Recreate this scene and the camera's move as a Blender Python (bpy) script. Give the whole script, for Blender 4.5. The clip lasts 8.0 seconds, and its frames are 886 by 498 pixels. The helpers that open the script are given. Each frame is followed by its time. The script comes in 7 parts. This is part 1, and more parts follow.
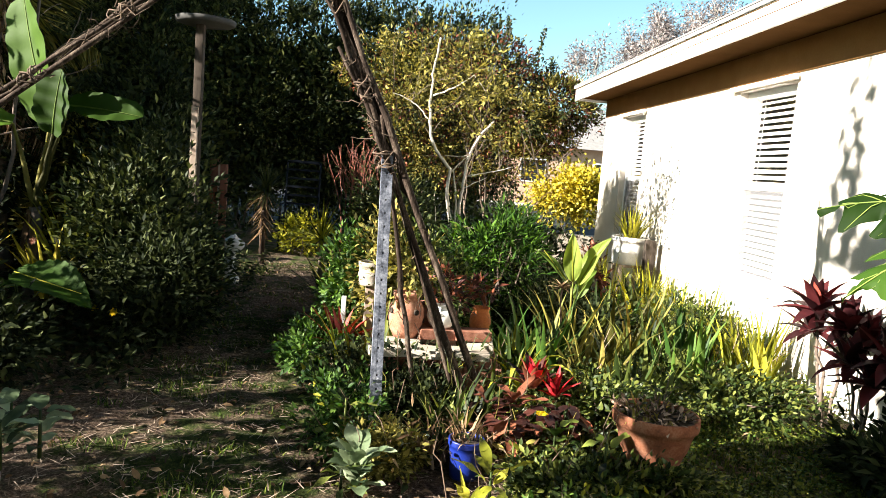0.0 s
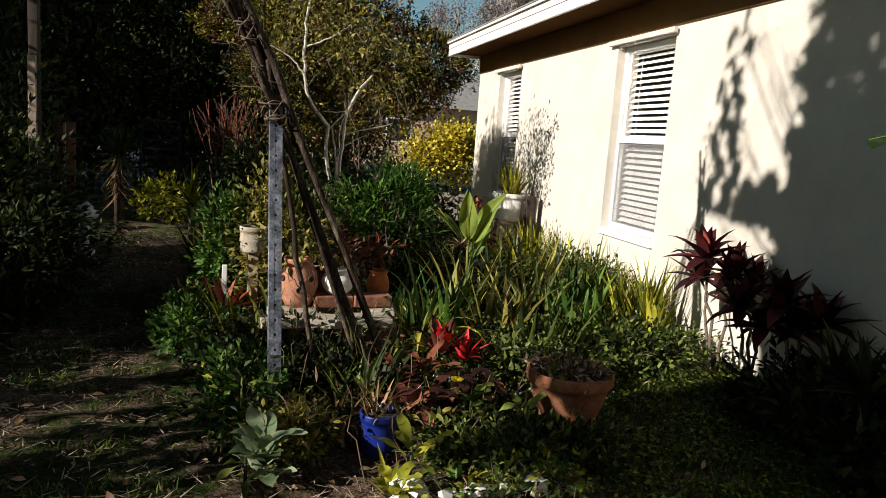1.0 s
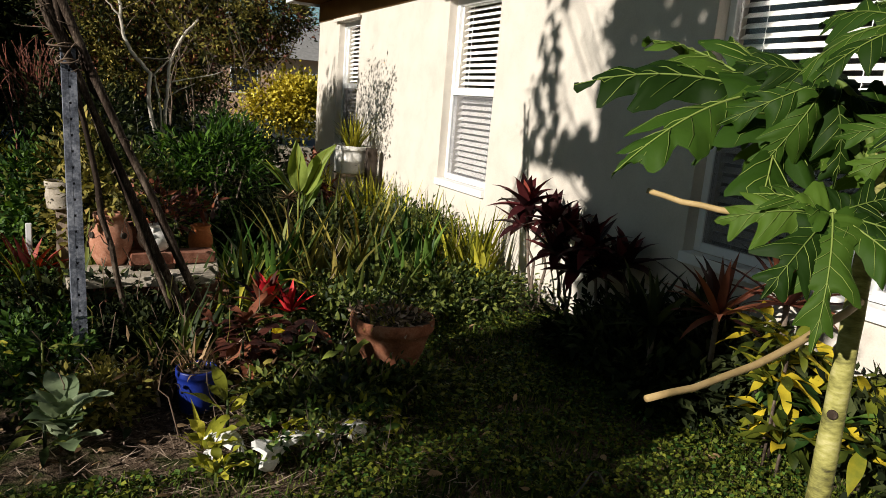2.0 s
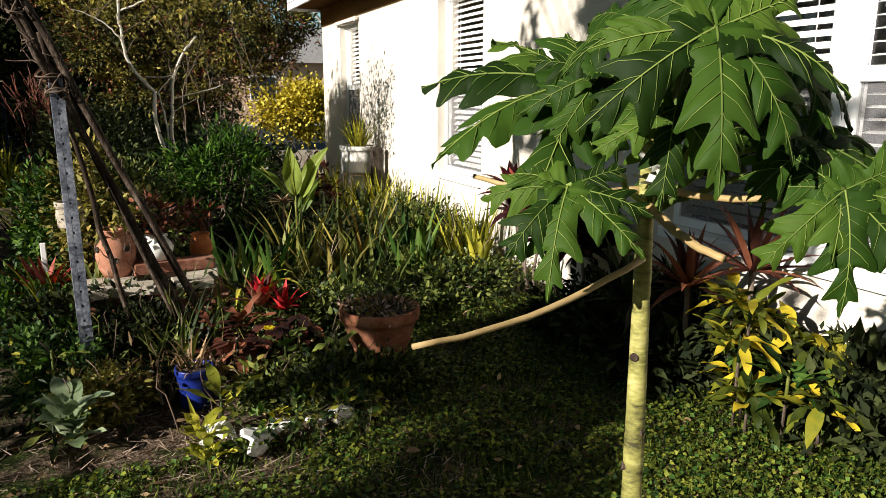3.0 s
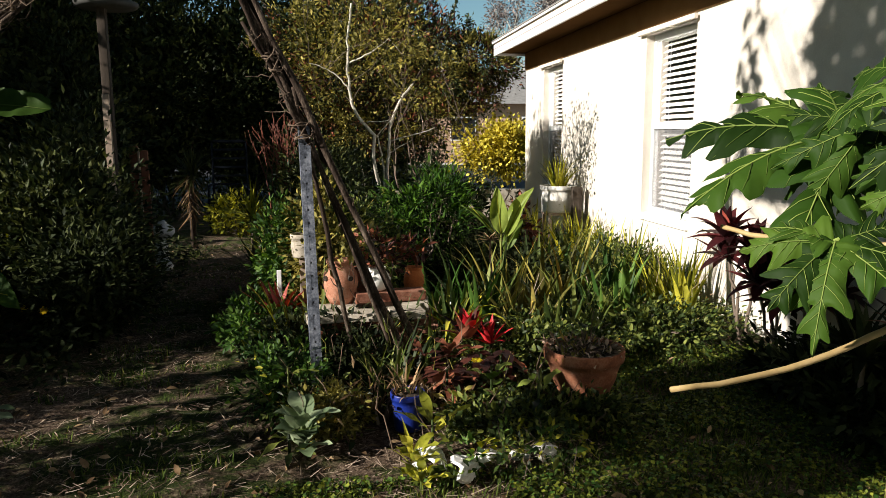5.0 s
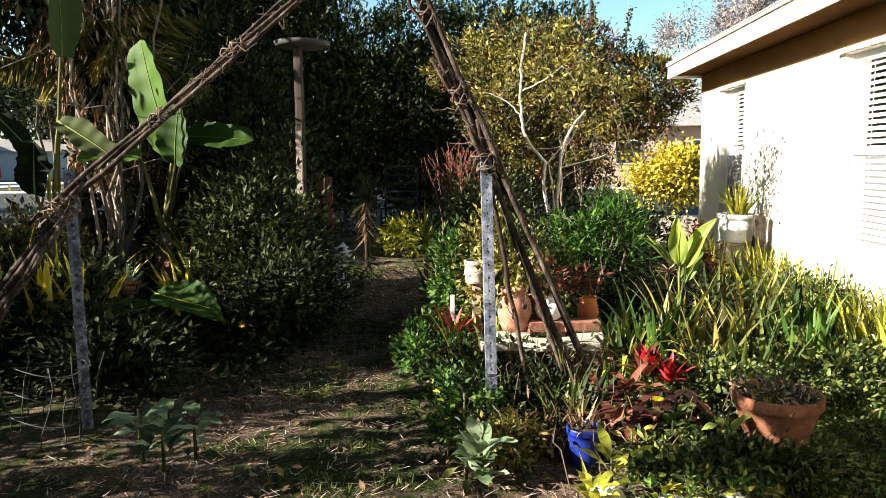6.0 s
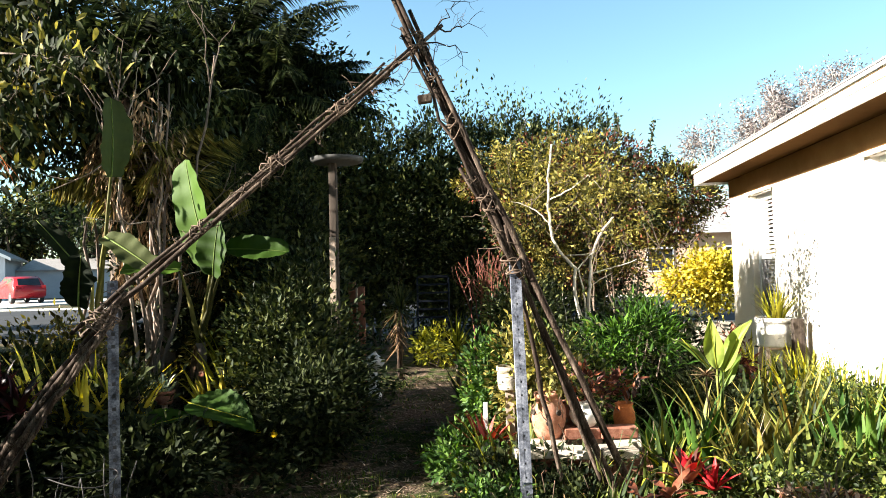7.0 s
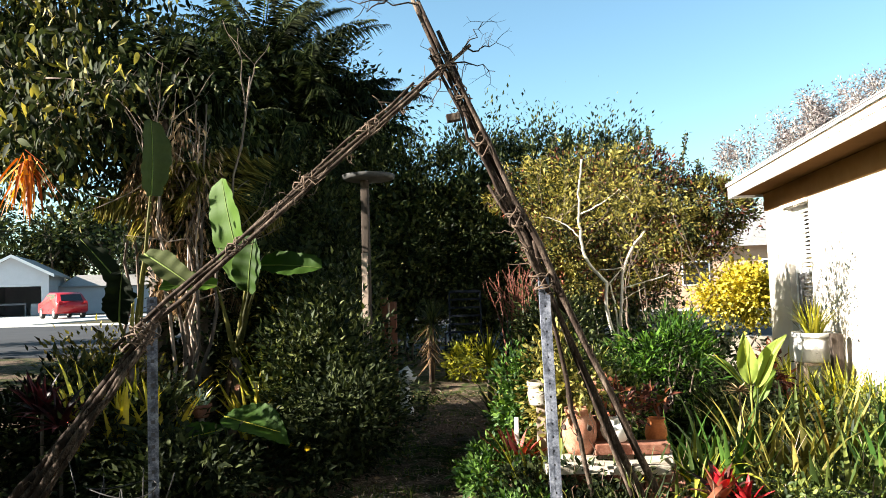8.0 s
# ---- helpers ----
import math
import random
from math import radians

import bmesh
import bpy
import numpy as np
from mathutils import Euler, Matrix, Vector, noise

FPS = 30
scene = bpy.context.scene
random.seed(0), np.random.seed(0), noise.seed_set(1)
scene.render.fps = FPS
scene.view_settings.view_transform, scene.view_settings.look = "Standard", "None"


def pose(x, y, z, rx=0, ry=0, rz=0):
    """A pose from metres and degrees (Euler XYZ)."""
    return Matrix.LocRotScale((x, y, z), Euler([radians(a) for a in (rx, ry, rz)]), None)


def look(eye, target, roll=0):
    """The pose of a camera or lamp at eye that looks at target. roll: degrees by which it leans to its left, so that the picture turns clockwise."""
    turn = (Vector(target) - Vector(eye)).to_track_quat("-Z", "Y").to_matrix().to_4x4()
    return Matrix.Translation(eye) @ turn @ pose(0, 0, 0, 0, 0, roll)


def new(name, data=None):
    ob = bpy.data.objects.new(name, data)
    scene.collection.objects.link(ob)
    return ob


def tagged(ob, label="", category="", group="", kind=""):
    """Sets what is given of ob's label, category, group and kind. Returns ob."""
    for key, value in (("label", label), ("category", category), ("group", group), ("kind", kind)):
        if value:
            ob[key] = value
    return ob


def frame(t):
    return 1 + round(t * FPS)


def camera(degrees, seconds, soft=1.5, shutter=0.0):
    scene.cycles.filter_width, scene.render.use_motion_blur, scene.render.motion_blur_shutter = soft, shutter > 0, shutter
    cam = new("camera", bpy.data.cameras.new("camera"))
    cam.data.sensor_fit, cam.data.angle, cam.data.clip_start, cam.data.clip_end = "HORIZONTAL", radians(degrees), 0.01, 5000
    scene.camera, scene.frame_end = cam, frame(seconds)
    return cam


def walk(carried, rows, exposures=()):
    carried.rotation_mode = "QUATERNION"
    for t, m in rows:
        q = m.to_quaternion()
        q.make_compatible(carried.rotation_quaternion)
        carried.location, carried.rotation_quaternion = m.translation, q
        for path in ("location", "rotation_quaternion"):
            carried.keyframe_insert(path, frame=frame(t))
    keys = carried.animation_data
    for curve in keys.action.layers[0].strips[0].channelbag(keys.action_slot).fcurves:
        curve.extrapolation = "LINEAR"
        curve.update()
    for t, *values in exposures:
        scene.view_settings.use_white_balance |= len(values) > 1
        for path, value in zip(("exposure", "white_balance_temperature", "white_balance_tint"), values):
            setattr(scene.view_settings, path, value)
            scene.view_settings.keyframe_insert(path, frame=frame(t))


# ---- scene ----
cam = camera(63.4, 8.0, soft=0.8)
PATH = [
    (0, (2.261, 0.742, 1.278), (2.385, 2.726, 1.056), 4.7),
    (0.5, (2.187, 0.904, 1.251), (2.561, 2.855, 1.021), 4.8),
    (1, (2.127, 0.999, 1.225), (2.625, 2.913, 0.926), 4.1),
    (1.5, (2.164, 0.992, 1.225), (2.831, 2.848, 0.888), 4.3),
    (2, (2.27, 0.917, 1.223), (3.139, 2.675, 0.829), 4.7),
    (2.2, (2.316, 0.864, 1.227), (3.228, 2.593, 0.805), 3.3),
    (3.3, (2.44, 0.642, 1.262), (3.149, 2.467, 0.858), -1.2),
    (3.5, (2.432, 0.631, 1.267), (3.096, 2.477, 0.879), -1.8),
    (4, (2.404, 0.627, 1.268), (3.007, 2.499, 0.904), -1.3),
    (4.5, (2.374, 0.635, 1.267), (2.902, 2.531, 0.909), -0.3),
    (5, (2.329, 0.633, 1.274), (2.615, 2.588, 0.96), -0.4),
    (5.2, (2.318, 0.623, 1.284), (2.479, 2.594, 0.985), -0.7),
    (6.3, (2.214, 0.627, 1.314), (2.007, 2.608, 1.13), -0.9),
    (6.5, (2.218, 0.611, 1.303), (1.985, 2.594, 1.188), -1.3),
    (7, (2.242, 0.585, 1.279), (2.009, 2.57, 1.342), -1.6),
    (7.5, (2.253, 0.559, 1.277), (1.99, 2.537, 1.405), -1.6),
    (8, (2.266, 0.539, 1.284), (1.944, 2.51, 1.39), -1.8),
]
EXPOSURES = [(0.0, 2.2), (0.5, 1.25), (1.0, 0.5), (1.5, 0.35), (2.2, 0.35), (3.3, 0.9), (4.5, 0.85), (5.2, 0.85), (6.3, 2.4), (7.2, 2.42), (8.0, 2.32)]
walk(cam, [(t, look(eye, target, roll)) for t, eye, target, roll in PATH], EXPOSURES)

# ---- light ----
SUN_EL, SUN_TO = 23.0, Vector((1.0, 0.35, 0)).normalized()
sun_dir = SUN_TO * math.cos(radians(SUN_EL)) - Vector((0, 0, math.sin(radians(SUN_EL))))
sun_data = bpy.data.lights.new("sun", "SUN")
sun_data.energy, sun_data.angle, sun_data.color = 5.0, radians(0.4), (1.0, 0.93, 0.83)
sun = new("sun", sun_data)
sun.matrix_world = look((0, 0, 30), Vector((0, 0, 30)) + sun_dir)
world = bpy.data.worlds.new("world")
scene.world = world
world.use_nodes = True
wt = world.node_tree
sky = wt.nodes.new("ShaderNodeTexSky")
sky.sky_type, sky.sun_disc = "NISHITA", False
sky.sun_elevation, sky.sun_rotation = radians(SUN_EL), math.atan2(-SUN_TO.x, -SUN_TO.y)
sky.air_density, sky.dust_density, sky.ozone_density = 1.0, 0.5, 2.0
tint = wt.nodes.new("ShaderNodeMix")
tint.data_type, tint.blend_type = "RGBA", "MULTIPLY"
tint.inputs[0].default_value, tint.inputs[7].default_value = 1.0, (0.93, 1.1, 1.0, 1.0)
wt.links.new(sky.outputs[0], tint.inputs[6])
wt.links.new(tint.outputs[2], wt.nodes["Background"].inputs[0])
wt.nodes["Background"].inputs[1].default_value = 0.056

# ---- materials ----
def material(name):
    m = bpy.data.materials.new(name)
    m.use_nodes = True
    return m, m.node_tree.nodes, m.node_tree.links, m.node_tree.nodes["Principled BSDF"]


def ramp(nodes, stops):
    r = nodes.new("ShaderNodeValToRGB")
    e = r.color_ramp.elements
    while len(e) < len(stops):
        e.new(0.5)
    for el, (p, c) in zip(e, stops):
        el.position, el.color = p, (*c, 1)
    return r


def noise_node(nodes, links, scale, detail=4.0, rough=0.6, stretch=None):
    tc = nodes.new("ShaderNodeTexCoord")
    n = nodes.new("ShaderNodeTexNoise")
    n.inputs["Scale"].default_value, n.inputs["Detail"].default_value, n.inputs["Roughness"].default_value = scale, detail, rough
    if stretch:
        mp = nodes.new("ShaderNodeMapping")
        mp.inputs["Scale"].default_value = stretch
        links.new(tc.outputs["Object"], mp.inputs[0])
        links.new(mp.outputs[0], n.inputs[0])
    else:
        links.new(tc.outputs["Object"], n.inputs[0])
    return n


def surface(name, stops, rough=0.8, scale=8.0, fine=60.0, bump=0.3, dist=0.01, metal=0.0, stretch=None, spec=0.5, rough_var=0.15):
    """Coarse stains by a ramp, a fine grain laid over it, and relief from both."""
    m, nodes, links, b = material(name)
    a = noise_node(nodes, links, scale, 5, 0.65, stretch)
    g = noise_node(nodes, links, fine, 3, 0.6, stretch)
    mix = nodes.new("ShaderNodeMix")
    mix.data_type = "FLOAT"
    mix.inputs[0].default_value = 0.35
    links.new(a.outputs[0], mix.inputs[2])
    links.new(g.outputs[0], mix.inputs[3])
    r = ramp(nodes, stops)
    links.new(mix.outputs[0], r.inputs[0])
    links.new(r.outputs[0], b.inputs["Base Color"])
    mr = nodes.new("ShaderNodeMapRange")
    mr.inputs[3].default_value, mr.inputs[4].default_value = max(0.02, rough - rough_var), min(1, rough + rough_var)
    links.new(a.outputs[0], mr.inputs[0])
    links.new(mr.outputs[0], b.inputs["Roughness"])
    b.inputs["Metallic"].default_value = metal
    b.inputs["Specular IOR Level"].default_value = spec
    if bump:
        bp = nodes.new("ShaderNodeBump")
        bp.inputs["Strength"].default_value, bp.inputs["Distance"].default_value = bump, dist
        links.new(mix.outputs[0], bp.inputs["Height"])
        links.new(bp.outputs[0], b.inputs["Normal"])
    return m


def leafy(name, stops, rough=0.45, through_light=0.3, spec=0.4, mottle=30.0):
    """A leaf: each island takes its own tone, with fine mottling, and lets some light through."""
    m, nodes, links, b = material(name)
    geo = nodes.new("ShaderNodeNewGeometry")
    n = noise_node(nodes, links, mottle, 3, 0.6)
    add = nodes.new("ShaderNodeMath")
    add.operation = "MULTIPLY_ADD"
    add.inputs[1].default_value = 0.3
    links.new(n.outputs[0], add.inputs[0])
    sub = nodes.new("ShaderNodeMath")
    sub.operation = "MULTIPLY_ADD"
    sub.inputs[1].default_value, sub.inputs[2].default_value = 0.85, -0.07
    info = nodes.new("ShaderNodeObjectInfo")
    tone = nodes.new("ShaderNodeMath")
    tone.operation = "ADD"
    links.new(geo.outputs["Random Per Island"], tone.inputs[0])
    links.new(info.outputs["Random"], tone.inputs[1])
    wrap = nodes.new("ShaderNodeMath")
    wrap.operation = "FRACT"
    links.new(tone.outputs[0], wrap.inputs[0])
    links.new(wrap.outputs[0], sub.inputs[0])
    links.new(sub.outputs[0], add.inputs[2])
    r = ramp(nodes, stops)
    links.new(add.outputs[0], r.inputs[0])
    links.new(r.outputs[0], b.inputs["Base Color"])
    b.inputs["Roughness"].default_value, b.inputs["Specular IOR Level"].default_value = min(0.9, rough + 0.12), spec * 0.55
    tr = nodes.new("ShaderNodeBsdfTranslucent")
    hsv = nodes.new("ShaderNodeHueSaturation")
    hsv.inputs["Value"].default_value, hsv.inputs["Saturation"].default_value = 1.5, 1.15
    links.new(r.outputs[0], hsv.inputs["Color"])
    links.new(hsv.outputs[0], tr.inputs[0])
    bp = nodes.new("ShaderNodeBump")
    bp.inputs["Strength"].default_value, bp.inputs["Distance"].default_value = 0.25, 0.004
    links.new(n.outputs[0], bp.inputs["Height"])
    links.new(bp.outputs[0], b.inputs["Normal"])
    mx = nodes.new("ShaderNodeMixShader")
    mx.inputs[0].default_value = through_light * 0.65
    out = nodes["Material Output"]
    links.new(b.outputs[0], mx.inputs[1])
    links.new(tr.outputs[0], mx.inputs[2])
    links.new(mx.outputs[0], out.inputs[0])
    return m


def leaf_tones(dark, mid, light, odd=None):
    stops = [(0.08, tuple(0.65 * c for c in dark)), (0.5, mid), (0.88, tuple(min(0.85, 1.2 * c) for c in light))]
    if odd:
        stops.append((0.99, odd))
    return stops


M = {}
M["stucco"] = surface("cream_stucco", [(0.3, (0.55, 0.5, 0.44)), (0.55, (0.66, 0.61, 0.54)), (0.8, (0.7, 0.65, 0.58))], 0.92, 3.0, 120, 0.5, 0.006, spec=0.2)
M["trim"] = surface("white_trim", [(0.3, (0.8, 0.8, 0.79)), (0.7, (0.86, 0.86, 0.86))], 0.5, 4, 80, 0.1, 0.002)
# Soffit tan is taken down to dark brown to carry the underside's shade.
M["soffit"] = surface("shade_brown_soffit", [(0.3, (0.075, 0.038, 0.014)), (0.7, (0.1, 0.052, 0.02))], 0.95, 4, 80, 0.2, 0.003, spec=0.0)
# Brown of the strip that imitates the eave's shade.
M["frieze"] = surface("eave_shade_brown", [(0.3, (0.24, 0.125, 0.05)), (0.7, (0.32, 0.175, 0.075))], 0.95, 4, 80, 0.2, 0.003, spec=0.0)
M["shingle"] = surface("grey_shingle", [(0.3, (0.16, 0.15, 0.14)), (0.7, (0.34, 0.32, 0.3))], 0.95, 6, 90, 0.6, 0.01)
M["frame"] = surface("white_aluminium", [(0.3, (0.72, 0.73, 0.74)), (0.7, (0.82, 0.82, 0.82))], 0.4, 5, 60, 0.05, 0.001)
M["slat"] = surface("white_slat", [(0.3, (0.74, 0.73, 0.7)), (0.7, (0.82, 0.81, 0.79))], 0.55, 5, 60, 0.05, 0.001)
# Near-black base colour carries the dimness of the rooms.
M["room"] = surface("room_gloom", [(0.3, (0.05, 0.05, 0.05)), (0.7, (0.09, 0.085, 0.08))], 0.95, 2, 20, 0)
M["terracotta"] = surface("terracotta", [(0.3, (0.11, 0.042, 0.025)), (0.5, (0.28, 0.105, 0.055)), (0.72, (0.42, 0.23, 0.15))], 0.9, 14, 120, 0.35, 0.004, spec=0.25)
M["terra_light"] = surface("pale_terracotta", [(0.3, (0.22, 0.085, 0.05)), (0.5, (0.42, 0.19, 0.12)), (0.75, (0.56, 0.36, 0.27))], 0.9, 16, 100, 0.35, 0.004, spec=0.25)
M["orange_clay"] = surface("orange_clay", [(0.3, (0.25, 0.065, 0.015)), (0.5, (0.46, 0.14, 0.035)), (0.75, (0.55, 0.27, 0.12))], 0.85, 14, 90, 0.3, 0.004)
M["blue_pot"] = surface("blue_plastic", [(0.3, (0.004, 0.012, 0.13)), (0.7, (0.008, 0.03, 0.26))], 0.45, 6, 60, 0.05, 0.002)
M["white_pot"] = surface("white_glaze", [(0.25, (0.55, 0.52, 0.46)), (0.5, (0.78, 0.76, 0.72)), (0.8, (0.84, 0.83, 0.8))], 0.5, 7, 60, 0.15, 0.003)
M["brick"] = surface("red_brick", [(0.3, (0.12, 0.045, 0.03)), (0.5, (0.26, 0.11, 0.07)), (0.75, (0.4, 0.24, 0.18))], 0.95, 18, 120, 0.6, 0.006, spec=0.2)
M["stone"] = surface("pale_paver", [(0.3, (0.2, 0.165, 0.125)), (0.5, (0.42, 0.37, 0.3)), (0.75, (0.62, 0.57, 0.5))], 0.95, 10, 120, 0.5, 0.006, spec=0.2)
M["post"] = surface("galvanised_post", [(0.38, (0.03, 0.034, 0.045)), (0.5, (0.13, 0.145, 0.185)), (0.66, (0.38, 0.4, 0.46))], 0.65, 16, 90, 0.3, 0.002, metal=0.25)
M["hole"] = surface("post_hole", [(0.3, (0.05, 0.05, 0.05)), (0.7, (0.1, 0.1, 0.1))], 0.9, 10, 60, 0)
M["stick"] = surface("weathered_pole", [(0.32, (0.012, 0.008, 0.006)), (0.5, (0.038, 0.026, 0.019)), (0.7, (0.22, 0.17, 0.13))], 0.95, 6, 60, 0.7, 0.006, stretch=(3, 3, 1), spec=0.15)
M["twine"] = surface("dry_vine", [(0.25, (0.05, 0.033, 0.022)), (0.6, (0.16, 0.11, 0.075)), (0.85, (0.32, 0.25, 0.18))], 0.95, 12, 60, 0.4, 0.003)
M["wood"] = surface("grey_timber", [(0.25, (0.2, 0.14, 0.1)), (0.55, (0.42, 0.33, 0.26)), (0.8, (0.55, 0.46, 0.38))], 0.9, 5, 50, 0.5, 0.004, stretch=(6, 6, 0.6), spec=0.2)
M["redwood"] = surface("red_brown_board", [(0.25, (0.1, 0.035, 0.02)), (0.6, (0.22, 0.085, 0.05)), (0.85, (0.3, 0.14, 0.09))], 0.9, 5, 50, 0.4, 0.004, stretch=(6, 6, 0.6))
M["bark_white"] = surface("pale_bark", [(0.25, (0.34, 0.3, 0.24)), (0.5, (0.6, 0.55, 0.46)), (0.75, (0.72, 0.68, 0.6))], 0.9, 10, 70, 0.5, 0.004)
M["bark"] = surface("brown_bark", [(0.25, (0.06, 0.045, 0.035)), (0.55, (0.16, 0.12, 0.09)), (0.8, (0.3, 0.24, 0.18))], 0.95, 9, 60, 0.7, 0.008)
M["soil"] = surface("potting_soil", [(0.3, (0.02, 0.014, 0.01)), (0.7, (0.07, 0.05, 0.035))], 1.0, 30, 150, 0.8, 0.01)
M["asphalt"] = surface("asphalt", [(0.3, (0.04, 0.041, 0.044)), (0.7, (0.065, 0.067, 0.071))], 0.95, 0.6, 40, 0.2, 0.01, spec=0.05)
M["concrete"] = surface("pale_concrete", [(0.3, (0.38, 0.37, 0.345)), (0.7, (0.5, 0.49, 0.46))], 0.95, 0.8, 30, 0.2, 0.01, spec=0.1)
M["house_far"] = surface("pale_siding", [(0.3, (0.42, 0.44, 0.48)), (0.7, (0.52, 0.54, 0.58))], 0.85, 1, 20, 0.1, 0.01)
M["orange_tan"] = surface("tan_stucco", [(0.3, (0.42, 0.27, 0.18)), (0.7, (0.55, 0.37, 0.26))], 0.9, 1, 20, 0.1, 0.01)
# Darker copy of the siding, with the side wall's shade in its colour.
M["house_side"] = surface("shade_grey_siding", [(0.3, (0.3, 0.32, 0.36)), (0.7, (0.4, 0.42, 0.46))], 0.85, 1, 20, 0.1, 0.01)
M["car_red"] = surface("red_car_paint", [(0.3, (0.26, 0.006, 0.009)), (0.7, (0.32, 0.01, 0.013))], 0.3, 2, 20, 0)
M["rubber"] = surface("black_rubber", [(0.3, (0.012, 0.012, 0.012)), (0.7, (0.03, 0.03, 0.03))], 0.8, 12, 60, 0.1)
M["chrome"] = surface("alloy", [(0.3, (0.5, 0.5, 0.52)), (0.7, (0.65, 0.65, 0.66))], 0.3, 8, 40, 0, metal=0.9)
M["car_glass"] = surface("tinted_glass", [(0.3, (0.012, 0.014, 0.016)), (0.7, (0.03, 0.032, 0.035))], 0.08, 3, 20, 0)
M["statue"] = surface("weathered_white", [(0.25, (0.3, 0.3, 0.31)), (0.5, (0.6, 0.6, 0.6)), (0.8, (0.76, 0.76, 0.75))], 0.85, 16, 90, 0.4, 0.006)
M["disc"] = surface("grey_tray", [(0.3, (0.03, 0.029, 0.027)), (0.7, (0.075, 0.072, 0.068))], 0.95, 8, 60, 0.3, 0.004)
# Blue-grey metal darkened towards black so the chair looks deeply shaded.
M["trellis"] = surface("shade_blue_metal", [(0.3, (0.006, 0.008, 0.014)), (0.7, (0.014, 0.018, 0.028))], 0.9, 9, 60, 0.1, spec=0.1)
M["dead"] = leafy("dead_leaf", leaf_tones((0.06, 0.035, 0.018), (0.17, 0.105, 0.055), (0.4, 0.28, 0.16)), 0.8, 0.15, 0.2)
M["straw"] = leafy("straw_litter", leaf_tones((0.06, 0.038, 0.026), (0.2, 0.14, 0.1), (0.46, 0.36, 0.28)), 0.85, 0.1, 0.2)
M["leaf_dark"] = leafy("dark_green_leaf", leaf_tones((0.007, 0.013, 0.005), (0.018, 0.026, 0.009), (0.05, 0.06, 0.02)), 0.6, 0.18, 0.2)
M["leaf_hedge"] = leafy("hedge_leaf", leaf_tones((0.01, 0.017, 0.006), (0.03, 0.044, 0.014), (0.085, 0.095, 0.028)), 0.45, 0.2, 0.3)
M["leaf_green"] = leafy("green_leaf", leaf_tones((0.014, 0.026, 0.007), (0.045, 0.072, 0.016), (0.16, 0.18, 0.04)), 0.4, 0.3, 0.4)
M["leaf_bright"] = leafy("bright_green_leaf", leaf_tones((0.04, 0.09, 0.016), (0.115, 0.17, 0.026), (0.24, 0.29, 0.06)), 0.4, 0.35, 0.4)
M["leaf_bush"] = leafy("bush_green_leaf", leaf_tones((0.01, 0.03, 0.006), (0.035, 0.085, 0.014), (0.1, 0.17, 0.03)), 0.42, 0.25, 0.4)
M["leaf_olive"] = leafy("olive_leaf", leaf_tones((0.05, 0.05, 0.011), (0.16, 0.145, 0.032), (0.33, 0.28, 0.07), (0.34, 0.19, 0.07)), 0.5, 0.3, 0.35)
M["leaf_lime"] = leafy("yellow_green_leaf", leaf_tones((0.06, 0.075, 0.008), (0.22, 0.23, 0.022), (0.46, 0.42, 0.05)), 0.45, 0.3, 0.4)
M["leaf_moss"] = leafy("moss_green_leaf", leaf_tones((0.02, 0.032, 0.005), (0.075, 0.1, 0.012), (0.19, 0.21, 0.03)), 0.5, 0.25, 0.25)
M["leaf_gold"] = leafy("golden_leaf", leaf_tones((0.16, 0.13, 0.01), (0.48, 0.39, 0.035), (0.72, 0.62, 0.12)), 0.45, 0.3, 0.4)
M["leaf_maroon"] = leafy("maroon_leaf", leaf_tones((0.014, 0.005, 0.006), (0.042, 0.01, 0.012), (0.11, 0.022, 0.024)), 0.35, 0.25, 0.45)
M["leaf_red"] = leafy("red_leaf", leaf_tones((0.2, 0.008, 0.012), (0.45, 0.015, 0.025), (0.62, 0.05, 0.05)), 0.4, 0.3, 0.4)
M["leaf_brick"] = leafy("dull_red_leaf", leaf_tones((0.07, 0.01, 0.008), (0.2, 0.028, 0.022), (0.32, 0.07, 0.05)), 0.45, 0.25, 0.4)
M["leaf_bronze"] = leafy("bronze_leaf", leaf_tones((0.02, 0.009, 0.008), (0.075, 0.024, 0.017), (0.24, 0.085, 0.045)), 0.4, 0.25, 0.4)
M["leaf_orange"] = leafy("orange_stem", leaf_tones((0.3, 0.06, 0.015), (0.5, 0.13, 0.02), (0.6, 0.3, 0.04)), 0.5, 0.25, 0.4)
M["leaf_silver"] = leafy("pale_variegated_leaf", leaf_tones((0.1, 0.16, 0.08), (0.3, 0.38, 0.24), (0.6, 0.64, 0.5)), 0.5, 0.25, 0.3)
M["leaf_croton"] = leafy("yellow_splashed_leaf", leaf_tones((0.03, 0.05, 0.006), (0.13, 0.15, 0.015), (0.5, 0.38, 0.025)), 0.5, 0.25, 0.35, 22)
M["leaf_cassava"] = leafy("cassava_leaf", leaf_tones((0.005, 0.02, 0.002), (0.02, 0.06, 0.006), (0.075, 0.15, 0.016)), 0.55, 0.25, 0.3)
M["leaf_hosta"] = leafy("grey_green_leaf", leaf_tones((0.04, 0.07, 0.03), (0.13, 0.18, 0.09), (0.3, 0.36, 0.22)), 0.5, 0.25, 0.4)
M["leaf_white"] = leafy("white_bract", leaf_tones((0.45, 0.48, 0.38), (0.68, 0.7, 0.6), (0.8, 0.8, 0.74)), 0.5, 0.25, 0.3)
M["leaf_papaya"] = leafy("papaya_leaf", leaf_tones((0.012, 0.034, 0.003), (0.024, 0.06, 0.006), (0.055, 0.1, 0.012)), 0.5, 0.3, 0.25, 14)
